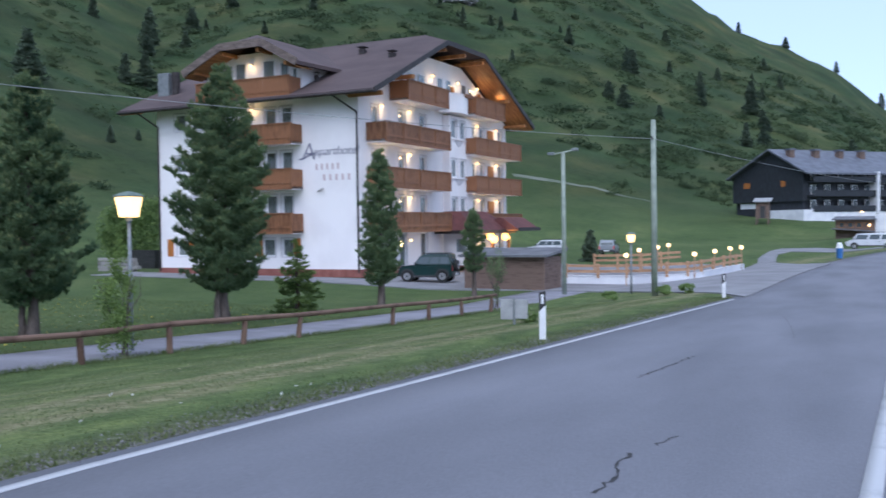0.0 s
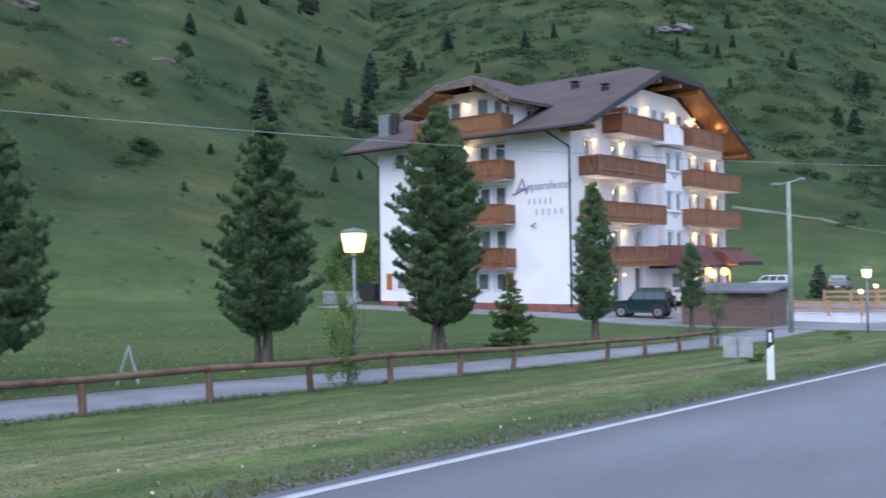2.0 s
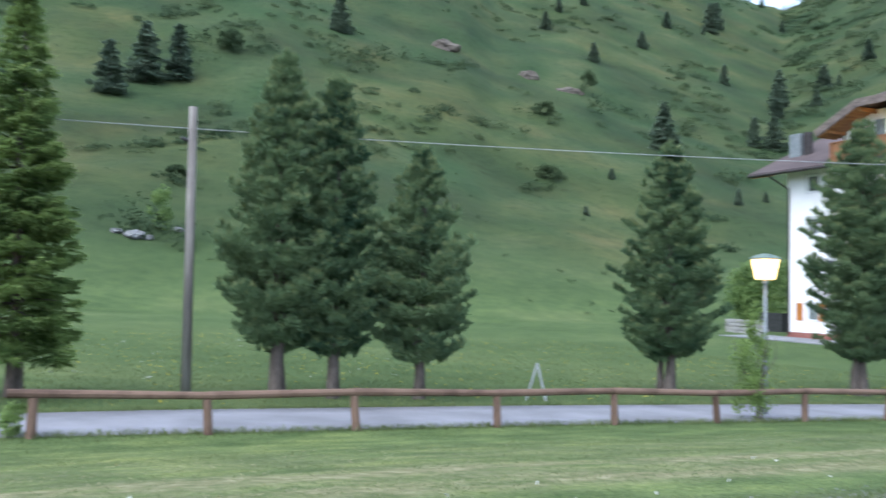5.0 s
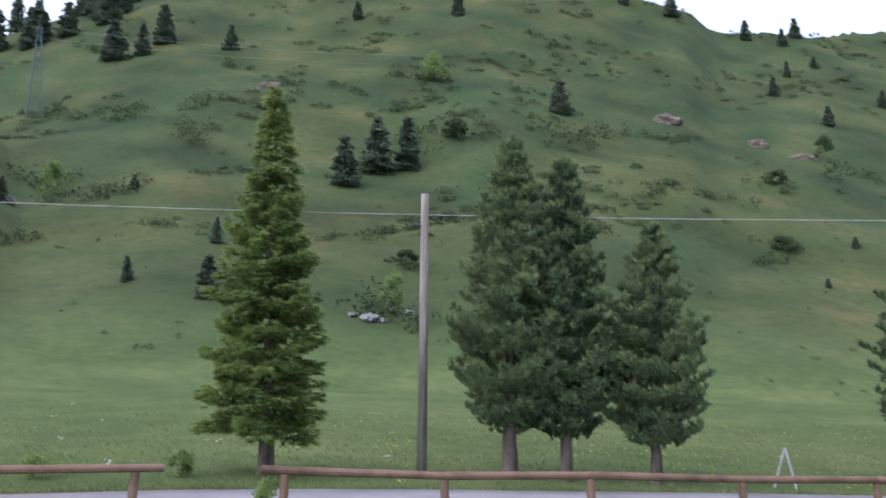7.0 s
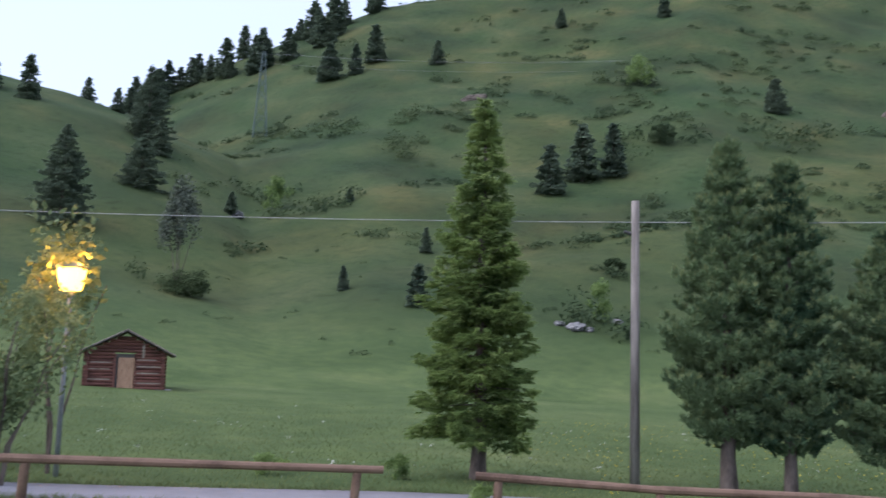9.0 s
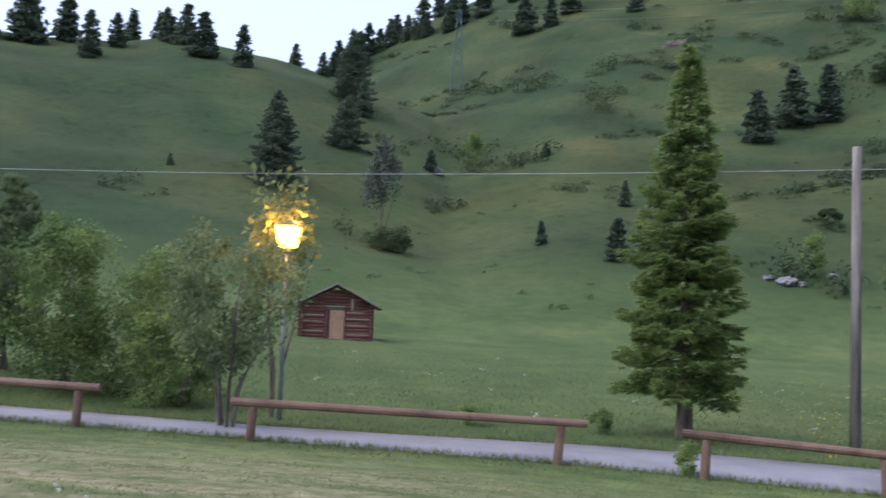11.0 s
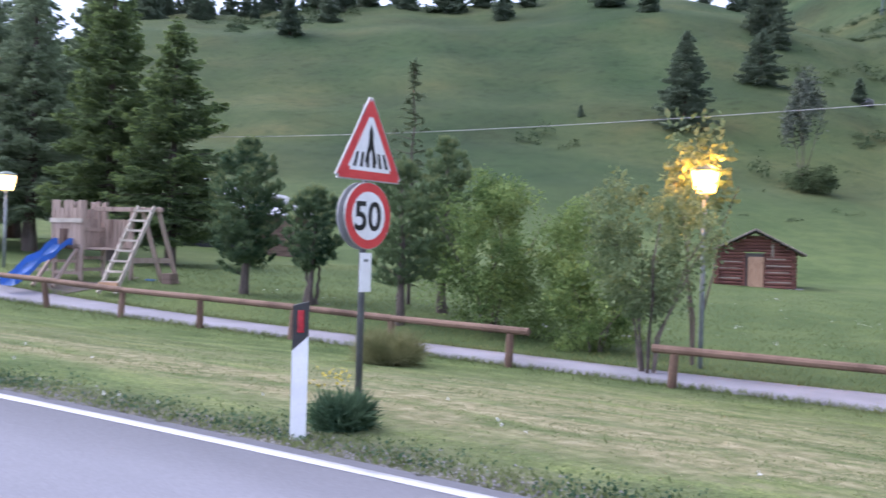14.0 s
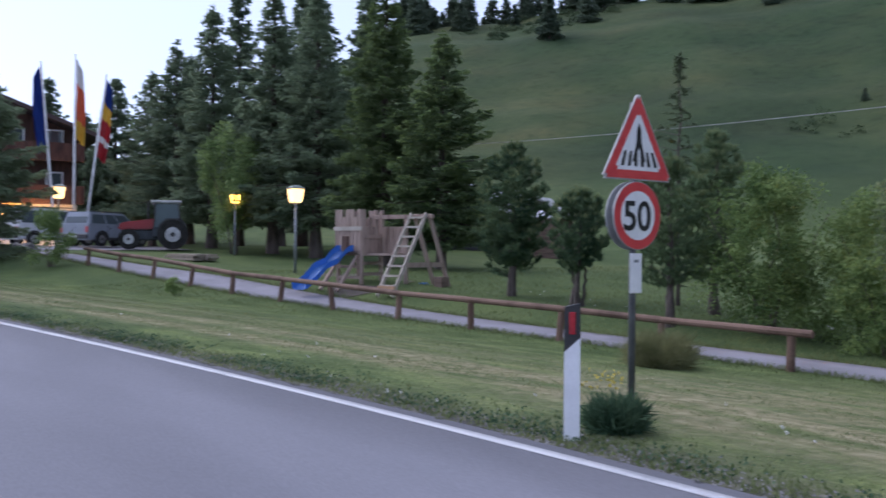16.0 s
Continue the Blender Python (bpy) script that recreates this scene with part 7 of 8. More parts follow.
def pylon():
    x, y = -254.9, -55.4
    ob = thing("pylon", on_land(x, y), "pale steel lattice power pylon on the slope", "pylon", turn=12)
    H = 25.0
    corners = ((-1, -1), (1, -1), (1, 1), (-1, 1))
    def width(z):
        return 1.6 * (1 - z / H) + 0.35
    for sx, sy in corners:
        part("leg", add_beam(bmesh.new(), (sx * width(0), sy * width(0), -0.5), (sx * width(H), sy * width(H), H), 0.2), M_PYLON, ob)
    lev = [H * (1 - (1 - k / 8) ** 1.2) for k in range(9)]
    for a, b in zip(lev, lev[1:]):
        for i in range(4):
            p, q = corners[i], corners[(i + 1) % 4]
            part("brace", add_beam(bmesh.new(), (p[0] * width(a), p[1] * width(a), a), (q[0] * width(b), q[1] * width(b), b), 0.09), M_PYLON, ob)
            part("brace", add_beam(bmesh.new(), (q[0] * width(a), q[1] * width(a), a), (p[0] * width(b), p[1] * width(b), b), 0.09), M_PYLON, ob)
    part("crossarm", add_beam(bmesh.new(), (-4.0, 0, H - 1.2), (4.0, 0, H - 1.2), 0.18), M_PYLON, ob)
    part("crossarm", add_beam(bmesh.new(), (-3.2, 0, H - 4.2), (3.2, 0, H - 4.2), 0.16), M_PYLON, ob)
    return ob


pylon()
for dz, off in ((24.6, -3.5), (24.6, 3.5), (21.6, 2.8)):
    a = Vector((-254.9, -55.4 + off, level(-254.9, -55.4) + dz))
    wire(a, (-330.0, 160.0 + off, 128.0 + dz - 24), 6.0, "thin power line across the mountainside", 0.022)


# ---- playground ----
def playground():
    """Crenellated wooden tower with a blue slide, a bridge beam and a ladder frame."""
    cx, cy = -14.2, -24.35
    ob = thing("playground_tower", (cx, cy, level(cx, cy) - 0.18), "weathered wooden climbing tower with battlements, blue slide and ladder", "playground", turn=108)
    T, w = M_PLAYWOOD, 0.9
    for x in (0.0, w):
        for y in (0.0, w):
            part("post", box(x - 0.05, x + 0.05, y - 0.05, y + 0.05, -0.3, 2.3, 0.008), T, ob)
    part("deck", box(-0.06, w + 0.06, -0.06, w + 0.06, 1.05, 1.12), T, ob)
    for i in range(7):
        a = -0.06 + i * 0.145
        top = 2.12 + (0.22 if i % 3 != 2 else 0.0)
        if i not in (2, 3):
            part("board", box(a, a + 0.13, -0.09, -0.05, 1.12, top, 0.004), T, ob)
        else:
            part("board", box(a, a + 0.13, -0.09, -0.05, 1.55, top, 0.004), T, ob)
        part("board", box(a, a + 0.13, w + 0.05, w + 0.09, 0.98, top, 0.004), T, ob)
        part("board", box(w + 0.05, w + 0.09, a, a + 0.13, 0.98, top - (0.5 if i in (1, 3, 5) else 0), 0.004), T, ob)
        part("board", box(-0.09, -0.05, a, a + 0.13, 0.98, top, 0.004), T, ob)
    part("rail", box(-0.10, w + 0.1, -0.115, -0.09, 1.72, 1.84), M_RUNG, ob)
    part("rail", box(w + 0.09, w + 0.115, -0.1, w + 0.1, 1.5, 1.6), T, ob)
    for z0 in (0.40, 0.72):
        part("rail", box(w - 0.03, w + 0.03, 0.02, w - 0.02, z0, z0 + 0.09), T, ob)
        part("rail", box(0.05, w, -0.03, 0.03, z0 - 0.1, z0 - 0.02), T, ob)
    # boarded bridge beside the tower
    for i in range(6):
        a = w + 0.12 + i * 0.14
        part("board", box(a, a + 0.12, 0.80, 0.84, 1.0, 1.85, 0.004), T, ob)
    part("deck", box(w + 0.06, w + 1.0, 0.1, 0.84, 1.0, 1.06), T, ob)
    part("post", box(w + 0.95, w + 1.05, 0.78, 0.88, -0.3, 2.1, 0.008), T, ob)
    part("beam", box(w, 3.17, 0.40, 0.50, 2.06, 2.18, 0.008), T, ob)
    # ladder frame
    foot, head = Vector((2.42, -1.1, -0.1)), Vector((2.47, 0.35, 2.2))
    for dx in (0.0, 0.52):
        o = Vector((dx, 0, 0))
        part("stringer", add_beam(bmesh.new(), foot + o, head + o, 0.05, 0.11), M_RUNG, ob)
    for k in range(8):
        p = foot.lerp(head, 0.12 + k * 0.118)
        part("rung", box(p.x - 0.03, p.x + 0.55, p.y - 0.09, p.y + 0.0, p.z - 0.02, p.z + 0.035), M_RUNG, ob)
    part("step_board", box(2.40, 2.98, -1.08, -1.03, 0.02, 0.18), M_RAILWOOD, ob)
    for dx in (0.0, 0.52):
        part("leg", add_beam(bmesh.new(), (2.5 + dx, 0.45, 2.18), (2.55 + dx, 1.45, -0.1), 0.09, 0.09), T, ob)
    part("brace", add_beam(bmesh.new(), (3.0, -0.55, 0.75), (3.06, 1.1, 0.75), 0.04, 0.14), T, ob)
    part("box_seat", box(2.9, 3.2, 0.85, 1.2, 0.05, 0.4, 0.01), M_BOARD, ob)
    part("toy", lathe([(0.10, 0.0), (0.14, 0.12), (0.14, 0.2)], 10), M_SLIDE, ob, "small blue plastic bucket").location = (2.2, 1.3, 0.0)
    for x in (0.1, 0.75):
        part("brace", add_beam(bmesh.new(), (x, 0.0, 1.0), (x + 0.05, -0.95, 0.0), 0.08, 0.08), T, ob)
    # slide: a wavy trough running out from the deck
    bm = bmesh.new()
    path = [(-0.05, 1.12), (-0.25, 1.12), (-0.5, 0.98), (-0.75, 0.76), (-1.0, 0.68), (-1.2, 0.62), (-1.45, 0.42), (-1.65, 0.26), (-1.85, 0.16), (-2.0, 0.08), (-2.1, 0.07)]
    rows = []
    for y, zz in path:
        rows.append([bm.verts.new((x, y, zz + h)) for x, h in ((0.16, 0.17), (0.18, 0.0), (0.28, -0.03), (0.56, -0.03), (0.66, 0.0), (0.68, 0.17))])
    for a, b in zip(rows, rows[1:]):
        for i in range(5):
            bm.faces.new((a[i], a[i + 1], b[i + 1], b[i]))
    bmesh.ops.solidify(bm, geom=list(bm.faces), thickness=0.04)
    part("slide", bm, M_SLIDE, ob, "bright blue plastic slide")
    return ob


M_RUNG = material("pale_ladder_rungs", (0.34, 0.30, 0.25), (0.48, 0.43, 0.37), 0.8, 2, 15, 0.2)
M_SLIDE = material("blue_slide_plastic", (0.06, 0.18, 0.48), (0.10, 0.24, 0.60), 0.4, 2, 20, 0)
playground()
sheet("bare_patch", [(-13.2, -22.6), (-14.0, -24.6), (-13.2, -26.6), (-15.2, -27.4), (-16.6, -26.0), (-16.3, -23.4), (-14.8, -22.3)], M_EARTH, 0.012, "trodden bare earth under a climbing frame", "bare earth")


# ---- inn, vehicles and flags at the far bend ----
M_CABGLASS = paint("tinted_cab_glass", (0.085, 0.125, 0.14))
M_CHASSIS = material("dark_blue_metal", (0.018, 0.026, 0.036), (0.04, 0.052, 0.065), 0.5, 3, 20, 0)


def tractor():
    x, y = -15.5, -43.5
    ob = thing("tractor", on_land(x, y, 0.05), "red tractor with dark cab parked beside the wood", "tractor", turn=-20)
    red = paint("tractor_red", (0.30, 0.018, 0.025))
    bm = prism([(0.2, 0.95), (1.8, 0.9), (1.86, 1.08), (1.66, 1.26), (0.2, 1.45)], "y", -0.36, 0.36)
    bmesh.ops.bevel(bm, geom=list(bm.edges), offset=0.06, segments=2, affect="EDGES")
    part("bonnet", bm, red, ob, "red bonnet")
    part("chassis", box(-0.9, 1.7, -0.22, 0.22, 0.45, 0.92, 0.04), M_CHASSIS, ob)
    bm = prism([(-0.95, 1.05), (0.25, 1.05), (0.2, 2.14), (-0.85, 2.14)], "y", -0.6, 0.6)
    part("cab", bm, M_CABGLASS, ob, "dark glazed cab")
    part("footwell", box(-0.5, 0.3, -0.62, 0.62, 0.55, 1.1, 0.06), M_CHASSIS, ob)
    for cx, tx in ((0.24, 0.18), (-0.95, -0.85)):
        for s in (-1, 1):
            part("cab_pillar", add_beam(bmesh.new(), (cx, s * 0.61, 1.05), (tx, s * 0.61, 2.14), 0.07), M_DARK, ob)
    part("cab_roof", box(-1.0, 0.38, -0.68, 0.68, 2.14, 2.30, 0.05), M_ALU, ob, "grey cab roof")
    for s in (-1, 1):
        wheel(ob, -0.6, s * 0.72, 0.70, 0.36, 0.5)
        wheel(ob, 1.35, s * 0.68, 0.47, 0.28, 0.5)
        part("mudguard", prism([(-1.25, 1.15), (-0.95, 1.45), (-0.3, 1.45), (0.05, 1.1), (0.0, 1.05), (-0.35, 1.38), (-0.92, 1.38), (-1.2, 1.1)], "y", s * 0.72 - 0.2, s * 0.72 + 0.2), M_DARK, ob)
    part("exhaust", rod((0.5, 0.42, 1.4), (0.5, 0.42, 2.3), 0.04), M_DARK, ob)
    return ob


tractor()
car("estate_car", on_land(-14.3, -47.6, 0.05), 210, paint("grey_car_paint", (0.27, 0.30, 0.35)), "silver-grey estate car parked before the inn",
    [(-2.2, 0.3), (2.2, 0.3), (2.25, 0.7), (2.0, 0.9), (1.0, 1.02), (-2.2, 1.05)], [(-2.1, 1.0), (1.1, 1.0), (0.35, 1.62), (-1.9, 1.66)], 1.85, (-1.35, 1.4), 0.34)
car("white_van", on_land(-12.6, -51.5, 0.05), 195, paint("white_van_paint", (0.58, 0.60, 0.63)), "white van parked behind a grey car",
    [(-2.3, 0.3), (2.3, 0.3), (2.35, 0.8), (2.1, 1.0), (1.3, 1.1), (-2.3, 1.1)], [(-2.25, 1.05), (1.4, 1.05), (0.9, 1.85), (-2.2, 1.95)], 1.9, (-1.45, 1.5), 0.34)


def plank_pile(x, y, turn):
    ob = thing("plank_pile", on_land(x, y), "low pile of weathered planks at the wood's edge", "planks", turn=turn)
    rp = random.Random(4)
    for i in range(3):
        for j in range(4):
            dx = rp.uniform(-0.15, 0.15)
            part("plank", box(-1.3 + dx, 1.3 + dx, -0.5 + j * 0.26, -0.5 + j * 0.26 + 0.23, i * 0.09 - 0.02, i * 0.09 + 0.06, 0.008), M_GREYWOOD, ob)


plank_pile(-14.4, -36.6, 95)


def flag(x, y, lean, top, bands, label, side=1):
    z = level(x, y)
    ob = thing("flagpole", (x, y, z), label, "flag", "flags before the inn")
    h = top - z
    tipv = Vector((lean[0], lean[1], h))
    part("pole", rod((0, 0, -0.3), tipv, 0.085, 0.05, 10), M_WHITE, ob, smooth=True)
    n, m = 26, 7
    length = 4.4
    for bi, (u0, u1, mat) in enumerate(bands):
        bm = bmesh.new()
        rows = []
        for i in range(n + 1):
            u = u0 + (u1 - u0) * i / n
            base = tipv * (1 - (0.25 + u * length) / tipv.length)
            row = []
            for j in range(m + 1):
                w = j / m
                fold = 0.09 * math.sin(w * 9 + u * 5) * (0.4 + u)
                row.append(bm.verts.new(base + Vector((side * (0.06 + 0.52 * w * (0.65 + 0.35 * math.sin(u * 2.6))), fold, -0.65 * w * (1 - 0.3 * u)))))
            rows.append(row)
        for a, b in zip(rows, rows[1:]):
            for j in range(m):
                bm.faces.new((a[j], a[j + 1], b[j + 1], b[j]))
        bmesh.ops.solidify(bm, geom=list(bm.faces), thickness=0.012)
        part("flag_cloth", bm, mat, ob, smooth=True)
    return ob


F_BLUE = material("blue_flag_cloth", (0.012, 0.035, 0.19), (0.02, 0.06, 0.28), 0.8, 1, 12, 0.1)
F_RED = material("red_flag_cloth", (0.33, 0.03, 0.04), (0.45, 0.05, 0.06), 0.8, 1, 12, 0.1)
F_WHITE = material("white_flag_cloth", (0.55, 0.55, 0.56), (0.68, 0.68, 0.68), 0.8, 1, 12, 0.1)
F_ORANGE = material("orange_flag_cloth", (0.48, 0.11, 0.05), (0.58, 0.17, 0.08), 0.8, 1, 12, 0.1)
F_YELLOW = material("yellow_flag_cloth", (0.50, 0.34, 0.04), (0.62, 0.44, 0.07), 0.8, 1, 12, 0.1)
flag(-13.4, -53.8, (0.9, 0.05), 11.6, ((0.0, 1.0, F_BLUE),), "plain blue flag hanging from a white pole")
flag(-14.25, -53.7, (-0.05, 0.0), 12.2, ((0.0, 0.3, F_WHITE), (0.3, 0.75, F_ORANGE), (0.75, 1.0, F_YELLOW)), "orange and white flag hanging from a pole", -1)
flag(-14.7, -53.5, (-1.25, -0.1), 11.25, ((0.0, 0.3, F_BLUE), (0.3, 0.5, F_YELLOW), (0.5, 0.72, F_RED), (0.72, 0.8, F_WHITE), (0.8, 1.0, F_RED)), "blue, yellow and red flag on a leaning pole", -1)


def inn():
    M_INNWOOD = material("dark_red_brown_boards", (0.045, 0.020, 0.015), (0.11, 0.05, 0.035), 0.8, 1, 8, 0.3, stretch=(5, 5, 1))
    ob = thing("inn", (-16.2, -60.5, 1.6), "dark red-brown timber inn with balconies and warm lights", "inn", turn=-8)
    part("wall", box(0.0, 9.0, -9.0, 0.0, -1.0, 2.6), M_PLASTER, ob)
    part("wall", prism([(0.0, 2.6), (9.0, 2.6), (9.0, 7.0), (4.5, 8.6), (0.0, 7.0)], "y", -9.0, 0.05), M_INNWOOD, ob)
    for s, xa, xb in ((-1, -1.2, 4.5), (1, 10.2, 4.5)):
        part("roof", prism([(xa, 6.6), (xb, 8.7), (xb, 8.95), (xa, 6.85)], "y", -9.5, 1.6), M_ROOF, ob)
    for zf in (2.7, 5.3):
        b = part("balcony", box(-0.3, 9.3, 0.05, 1.3, zf - 0.15, zf), M_INNWOOD, ob)
        part("rail", box(-0.3, 9.3, 1.24, 1.3, zf, zf + 0.95), M_INNWOOD, b)
        for x in (0.8, 3.0, 5.4, 7.4):
            w = part("window", box(x, x + 1.0, 0.05, 0.12, zf + 0.15, zf + 1.85), M_WHITE, ob)
            part("pane", box(x + 0.1, x + 0.9, 0.121, 0.135, zf + 0.25, zf + 1.75), M_CARGLASS, w)
    for x in (1.0, 4.0, 7.0):
        w = part("window", box(x, x + 1.2, 0.0, 0.07, 0.4, 1.8), M_WHITE, ob)
        part("pane", box(x + 0.1, x + 1.1, 0.071, 0.085, 0.5, 1.7), M_CARGLASS, w)
    part("awning_light", box(3.0, 4.2, 0.1, 0.4, 1.9, 2.3), M_LAMP_AMBER, ob, "glowing orange lamp")
    for x in (-1.4, 0.4, 2.8, 5.6):
        bm = bmesh.new()
        bmesh.ops.create_uvsphere(bm, u_segments=10, v_segments=7, radius=0.17, matrix=Matrix.Translation((x, 0.6, 2.0)))
        part("lamp", bm, M_LAMP_AMBER, ob, "lit amber lamp")
    return ob


inn()
point_light("inn_light", (-13.5, -58.8, 3.3), 120, (1.0, 0.5, 0.15), 0.3)


def rock_peak():
    bm = bmesh.new()
    rows = []
    for i in range(16):
        az = radians(166.5 + i * 1.2)
        top = 9.4 - 0.25 * abs(i - 5) + 0.35 * math.sin(i * 2.1) if i > 2 else 4.5 + i * 1.9
        rows.append([bm.verts.new((-r * math.sin(az), r * math.cos(az), r * math.tan(radians(e)))) for r, e in ((1380, 0), (1400, top * 0.55), (1420, top))])
    for a, b in zip(rows, rows[1:]):
        for j in range(2):
            bm.faces.new((a[j], b[j], b[j + 1], a[j + 1]))
    # the haze of distance is put into the rock's blue-grey colour
    return tagged(part("mountain_backdrop", bm, material("hazy_grey_rock", (0.06, 0.07, 0.10), (0.11, 0.12, 0.16), 0.9, 0.01, 0.05, 0, world_space=True)), "hazy blue-grey rock peak in the distance", "mountain", kind="structure")


rock_peak()
barn = thing("hut", (-34.0, -37.0, level(-34, -37)), "small dark hut with a pale metal roof among trees", "hut", turn=30)
part("wall", box(-1.5, 1.5, -1.2, 1.2, -0.5, 2.0), M_BOARD, barn)
part("roof", prism([(-1.7, 1.9), (0, 3.0), (1.7, 1.9), (1.7, 2.05), (0, 3.15), (-1.7, 2.05)], "x", -1.2, 1.2), M_ALU, barn, "pale metal roof")


# ---- grass: mown verge, longer meadow beyond the path, a few flowers ----
M_BLADE = material("mown_grass_blades", (0.112, 0.150, 0.061), (0.215, 0.248, 0.114), 0.9, 0.8, 9, 0, world_space=True, spread=(0.3, 0.7), shine=0.1, thin=0.45)
M_STRAW = material("dry_cut_grass", (0.195, 0.188, 0.108), (0.375, 0.352, 0.232), 0.9, 1.3, 9, 0, world_space=True, shine=0.1, thin=0.4)
M_FLOWER = material("white_meadow_flowers", (0.45, 0.45, 0.42), (0.70, 0.70, 0.66), 0.8, 3, 20, 0, world_space=True)
M_YELLOW = material("yellow_meadow_flowers", (0.42, 0.34, 0.04), (0.60, 0.50, 0.08), 0.8, 3, 20, 0, world_space=True)


def scatter(rng, n, s0, s1, y0, y1, keep=None):
    """Points between two distances from the road's edge, thicker near the middle of the stretch."""
    y = rng.uniform(y0, y1, n)
    s = s0 + (s1 - s0) * rng.random(n)
    x = road_left(y) - s
    ok = np.ones(n, bool)
    f = fence_x(y)
    ok &= ~((x < f - 0.1) & (x > f - path_far(y) - 0.05))
    if keep is not None:
        ok &= keep(x, y, s)
    x, y = x[ok], y[ok]
    return np.stack([x, y, land(x, y) - 0.01], -1)


def blades(name, rng, pts, h, w, mat, label, category, lie=0.5, stand=1.0):
    n = len(pts)
    a = rng.uniform(0, 6.283, n)
    side = np.stack([np.cos(a), np.sin(a), np.zeros(n)], -1) * (w * rng.uniform(0.6, 1.4, n))[:, None]
    lean = np.stack([rng.normal(size=n) * lie, rng.normal(size=n) * lie, np.full(n, stand)], -1)
    tip = pts + lean * (h * rng.uniform(0.5, 1.4, n))[:, None]
    v = np.stack([pts - side, pts + side, tip], 1).reshape(-1, 3)
    ob = array_part(name, v, np.arange(len(v)).reshape(-1, 3), mat)
    return tagged(ob, label, category, kind="stuff")


rng = np.random.default_rng(21)
streak = lambda x, y, s: np.sin(s * 3.1 + 0.6 * np.sin(y * 0.35)) + rng.normal(size=len(s)) * 0.9 > -0.35 + 0.7 * parched(y)
blades("verge_grass", rng, scatter(rng, 290000, 0.45, 9.6, -40, 34, streak), 0.03, 0.009, M_BLADE, "short mown green grass on the roadside verge", "grass", 0.9, 0.9)
fading = lambda x, y, s: rng.random(len(s)) > ((s - 9) / 39) ** 0.7
straw = lambda x, y, s: (np.exp(-((s - 2.25 - 0.12 * np.sin(y * 0.5)) / 0.35) ** 2) + 0.9 * np.exp(-((s - 3.35 - 0.15 * np.sin(y * 0.37 + 1)) / 0.32) ** 2) + (0.22 + 0.35 * parched(y)) * np.exp(-((s - 5.2) / (1.2 + 1.6 * parched(y))) ** 2) + 0.06) > rng.random(len(s)) * 1.4
blades("cut_grass", rng, scatter(rng, 330000, 0.9, 8.0, -36, 34, straw), 0.03, 0.013, M_STRAW, "pale dry cut grass lying in rows", "cut grass", 1.5, 0.45)
blades("meadow_grass", rng, scatter(rng, 260000, 9.0, 48, -30, 32, fading), 0.075, 0.012, M_BLADE, "longer green meadow grass behind the path", "grass")
edge_y = rng.uniform(-40, 38, 26000)
edge_x = fence_x(edge_y) - np.where(rng.random(26000) < 0.5, 0.10, path_far(edge_y) + 0.12) + rng.normal(size=26000) * 0.10
blades("path_edge_grass", rng, np.stack([edge_x, edge_y, land(edge_x, edge_y) - 0.01], -1), 0.10, 0.012, M_BLADE, "ragged grass along the path's edges", "grass")
pts = scatter(rng, 550, 12.6, 34, -22, 26)
patchy = np.array([noise.noise(Vector((p[0] / 5, p[1] / 5, 1.0))) > 0.05 for p in pts])
pts = pts[patchy] + [0, 0, 0.13]
v = leaves(rng, np.repeat(pts, 2, 0), 0.028, 0.5)
tagged(array_part("meadow_flowers", v, np.arange(len(v)).reshape(-1, 4), M_FLOWER, sizes=4), "small white flowers in the meadow", "flowers", kind="stuff")
pts = scatter(rng, 32, 12.8, 34, -14, 9) + [0, 0, 0.42]
pts = np.repeat(pts, 9, 0) + rng.normal(size=(len(pts) * 9, 3)) * [0.05, 0.05, 0.02]
v = leaves(rng, pts, 0.032, 0.5)
tagged(array_part("meadow_umbels", v, np.arange(len(v)).reshape(-1, 4), M_FLOWER, sizes=4), "tall white umbels over the meadow grass", "flowers", kind="stuff")
pts = scatter(rng, 900, 12.6, 40, 2, 30)
pts = pts + [0, 0, 0.10]
v = leaves(rng, np.repeat(pts, 2, 0), 0.04, 0.5)
tagged(array_part("meadow_buttercups", v, np.arange(len(v)).reshape(-1, 4), M_YELLOW, sizes=4), "small yellow flowers in the meadow", "flowers", kind="stuff")
# weeds and stones on the crumbled edge of the asphalt
ey = rng.uniform(-30, 34, 15000)
ex = road_left(ey) - 0.25 - np.abs(rng.normal(size=15000)) * 0.30
blades("edge_weeds", rng, np.stack([ex, ey, land(ex, ey) - 0.005], -1), 0.04, 0.014, M_BLADE, "low weeds on the crumbling road edge", "weeds")
ly = rng.uniform(-22, -1.5, 9000)
ly = ly[np.sin(ly * 1.9) + np.sin(ly * 4.3 + 1) + rng.normal(size=9000) * 0.7 > -0.2]
lx = road_left(ly) - 0.32 - np.abs(rng.normal(size=len(ly))) * 0.34
v = leaves(rng, np.stack([lx, ly, land(lx, ly) + rng.uniform(0.01, 0.04, len(ly))], -1), 0.028, 0.45, 0.1)
tagged(array_part("edge_plants", v, np.arange(len(v)).reshape(-1, 4), M_WEED, sizes=4), "low broad-leaved green weeds beside the road line", "weeds", kind="stuff")
dy = rng.uniform(-16, 12, 40)
dx = road_left(dy) - 0.5 - np.abs(rng.normal(size=40)) * 1.4
v = leaves(rng, np.repeat(np.stack([dx, dy, land(dx, dy) + 0.04], -1), 5, 0), 0.024, 0.5)
tagged(array_part("verge_flowers", v, np.arange(len(v)).reshape(-1, 4), M_FLOWER, sizes=4), "scattered white clover heads in the mown verge", "flowers", kind="stuff")
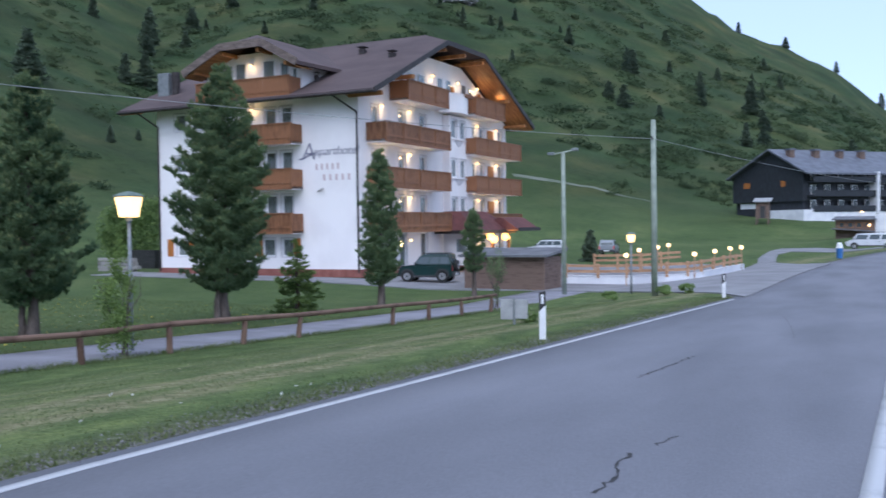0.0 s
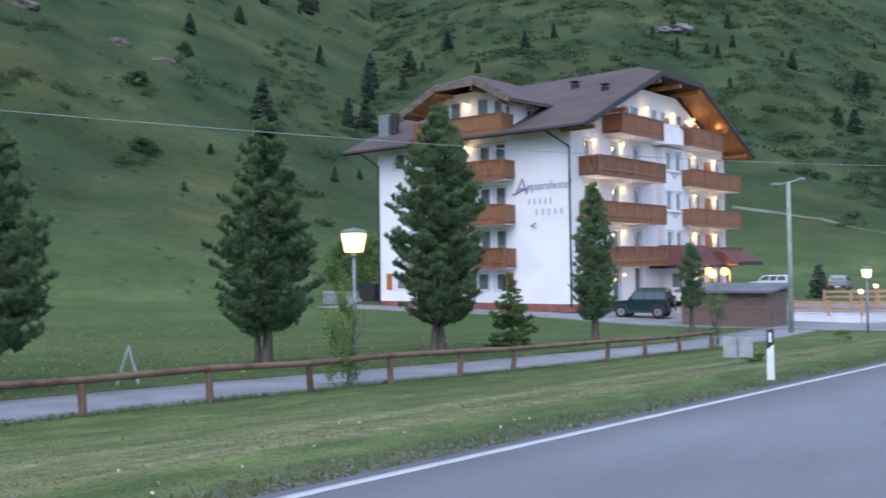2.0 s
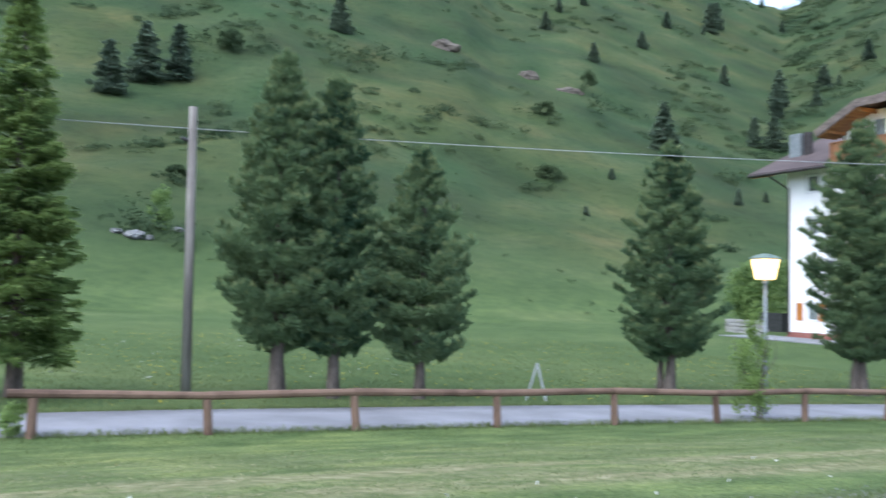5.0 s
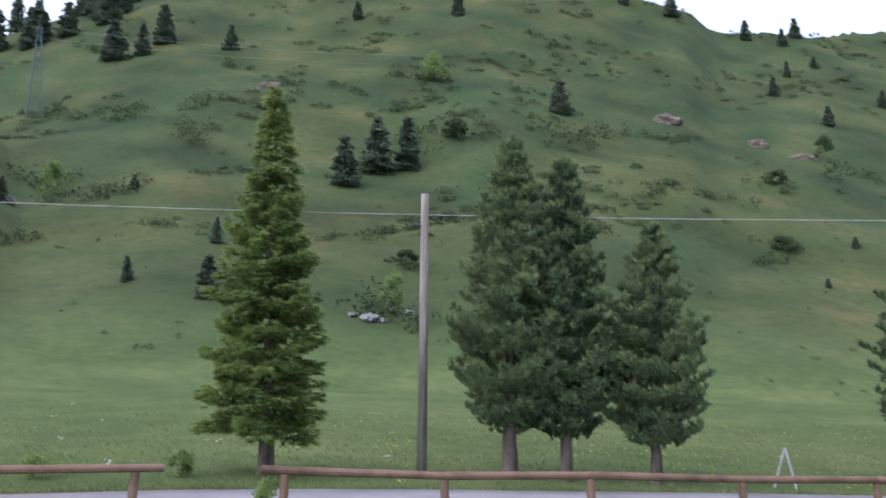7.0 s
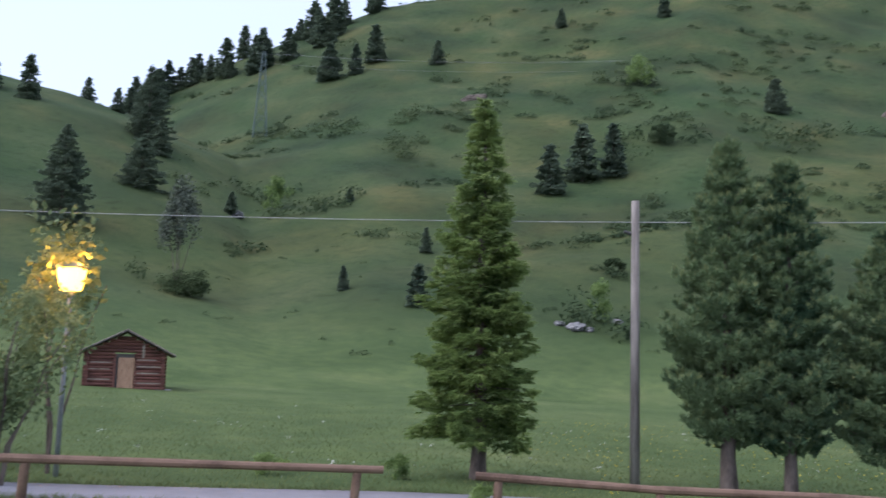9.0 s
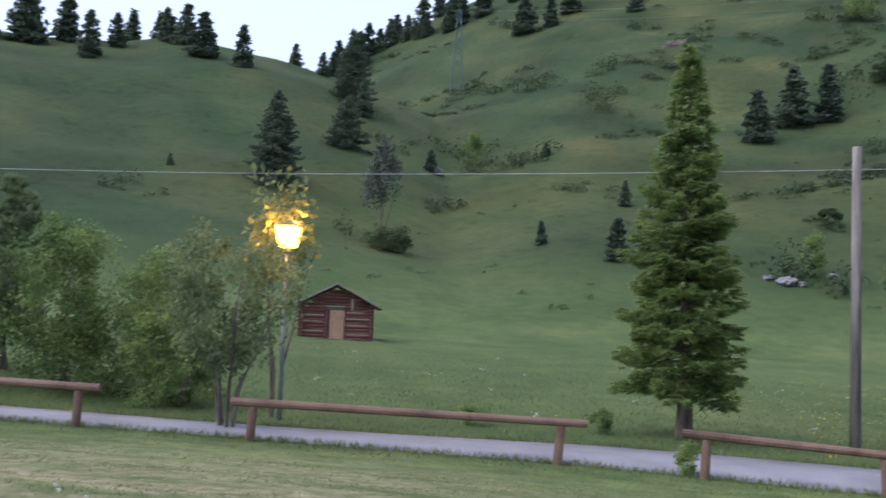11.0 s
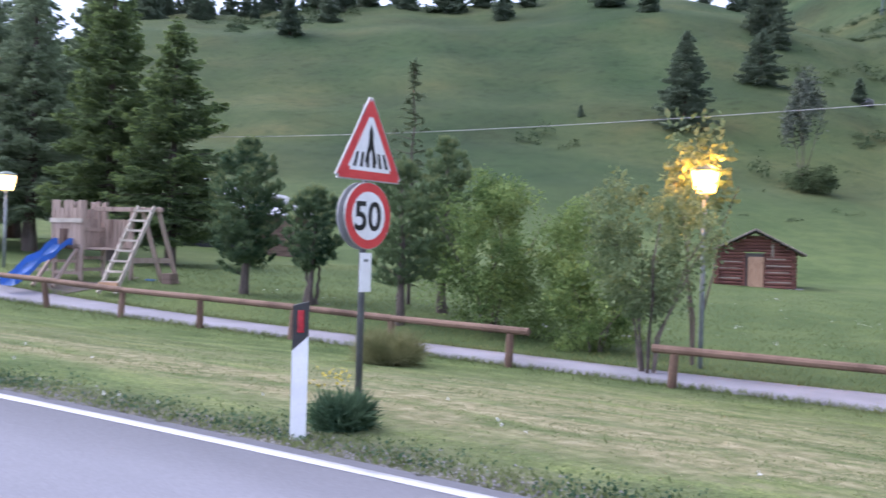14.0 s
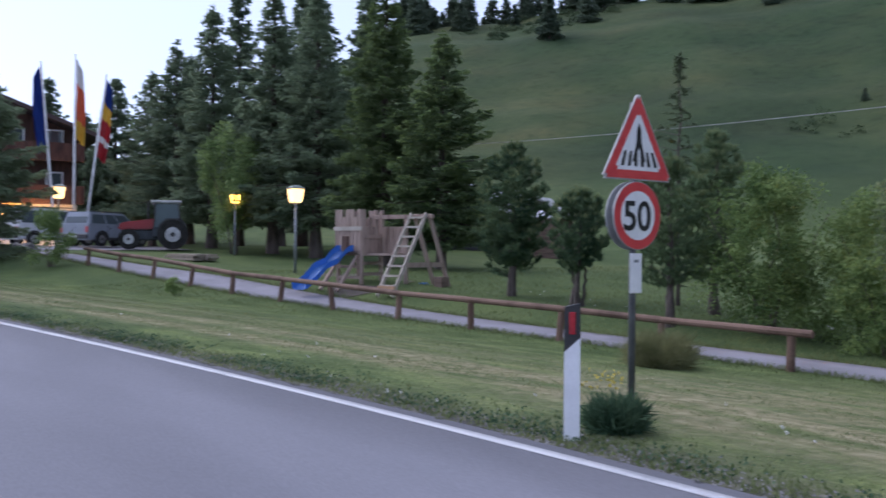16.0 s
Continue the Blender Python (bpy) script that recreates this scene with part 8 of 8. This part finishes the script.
fp = np.array([-5.80, -5.42, 0.0]) + rng.normal(size=(26, 3)) * [0.10, 0.10, 0.0]
fp[:, 2] = level(-5.80, -5.42) + rng.uniform(0.33, 0.47, 26)
v = leaves(rng, np.repeat(fp, 4, 0), 0.02, 0.5)
tagged(array_part("yellow_blossoms", v, np.arange(len(v)).reshape(-1, 4), M_YELLOW, sizes=4), "small yellow blossoms over a weed tuft", "flowers", kind="stuff")
gy = rng.uniform(-28, 32, 8000)
gx = road_left(gy) - 0.2 - np.abs(rng.normal(size=8000)) * 0.26
gp = np.stack([gx, gy, land(gx, gy) + 0.004], -1)
sz = rng.uniform(0.006, 0.020, 8000)
tet = np.array([[1, 0, -0.3], [-0.5, 0.87, -0.3], [-0.5, -0.87, -0.3], [0, 0, 0.7]])
v = (gp[:, None, :] + tet[None] * sz[:, None, None]).reshape(-1, 3)
base = np.arange(8000)[:, None, None] * 4
f = (base + np.array([[0, 1, 3], [1, 2, 3], [2, 0, 3]])[None]).reshape(-1, 3)
tagged(array_part("edge_gravel", v, f, M_STONE), "loose grey gravel along the road edge", "gravel", kind="stuff")


def crack(points, width, seed):
    """A crack in the asphalt: a crooked ribbon just above it, the crack's shadow as dark colour."""
    rc = random.Random(seed)
    bm = bmesh.new()
    rows = []
    for (xa, ya), (xb, yb) in zip(points, points[1:]):
        n = max(3, int(math.hypot(xb - xa, yb - ya) / 0.09))
        for i in range(n):
            u = i / n
            x, y = xa + (xb - xa) * u + rc.uniform(-0.035, 0.035), ya + (yb - ya) * u + rc.uniform(-0.035, 0.035)
            w = width * rc.uniform(0.25, 1.1)
            d = Vector((yb - ya, xa - xb, 0)).normalized() * w
            rows.append((bm.verts.new((x - d.x, y - d.y, level(x, y) + 0.0035)), bm.verts.new((x + d.x, y + d.y, level(x, y) + 0.0035))))
    for a, b in zip(rows, rows[1:]):
        bm.faces.new((a[0], a[1], b[1], b[0]))
    return tagged(part("road_crack", bm, M_CRACK), "dark crooked crack in the road surface", "road crack", kind="structure")


M_CRACK = material("crack_shadow", (0.022, 0.022, 0.024), (0.045, 0.045, 0.048), 0.9, 5, 40, 0, world_space=True)
crack([(-2.08, 6.26), (-2.11, 6.77), (-2.22, 7.37), (-2.2, 7.68)], 0.022, 1)
crack([(-2.12, 7.95), (-2.06, 8.55)], 0.012, 2)
crack([(-3.35, 12.03), (-3.31, 13.39), (-3.25, 14.94)], 0.016, 3)
crack([(-3.17, 24.88), (-2.66, 22.12), (-2.21, 18.64)], 0.005, 4)
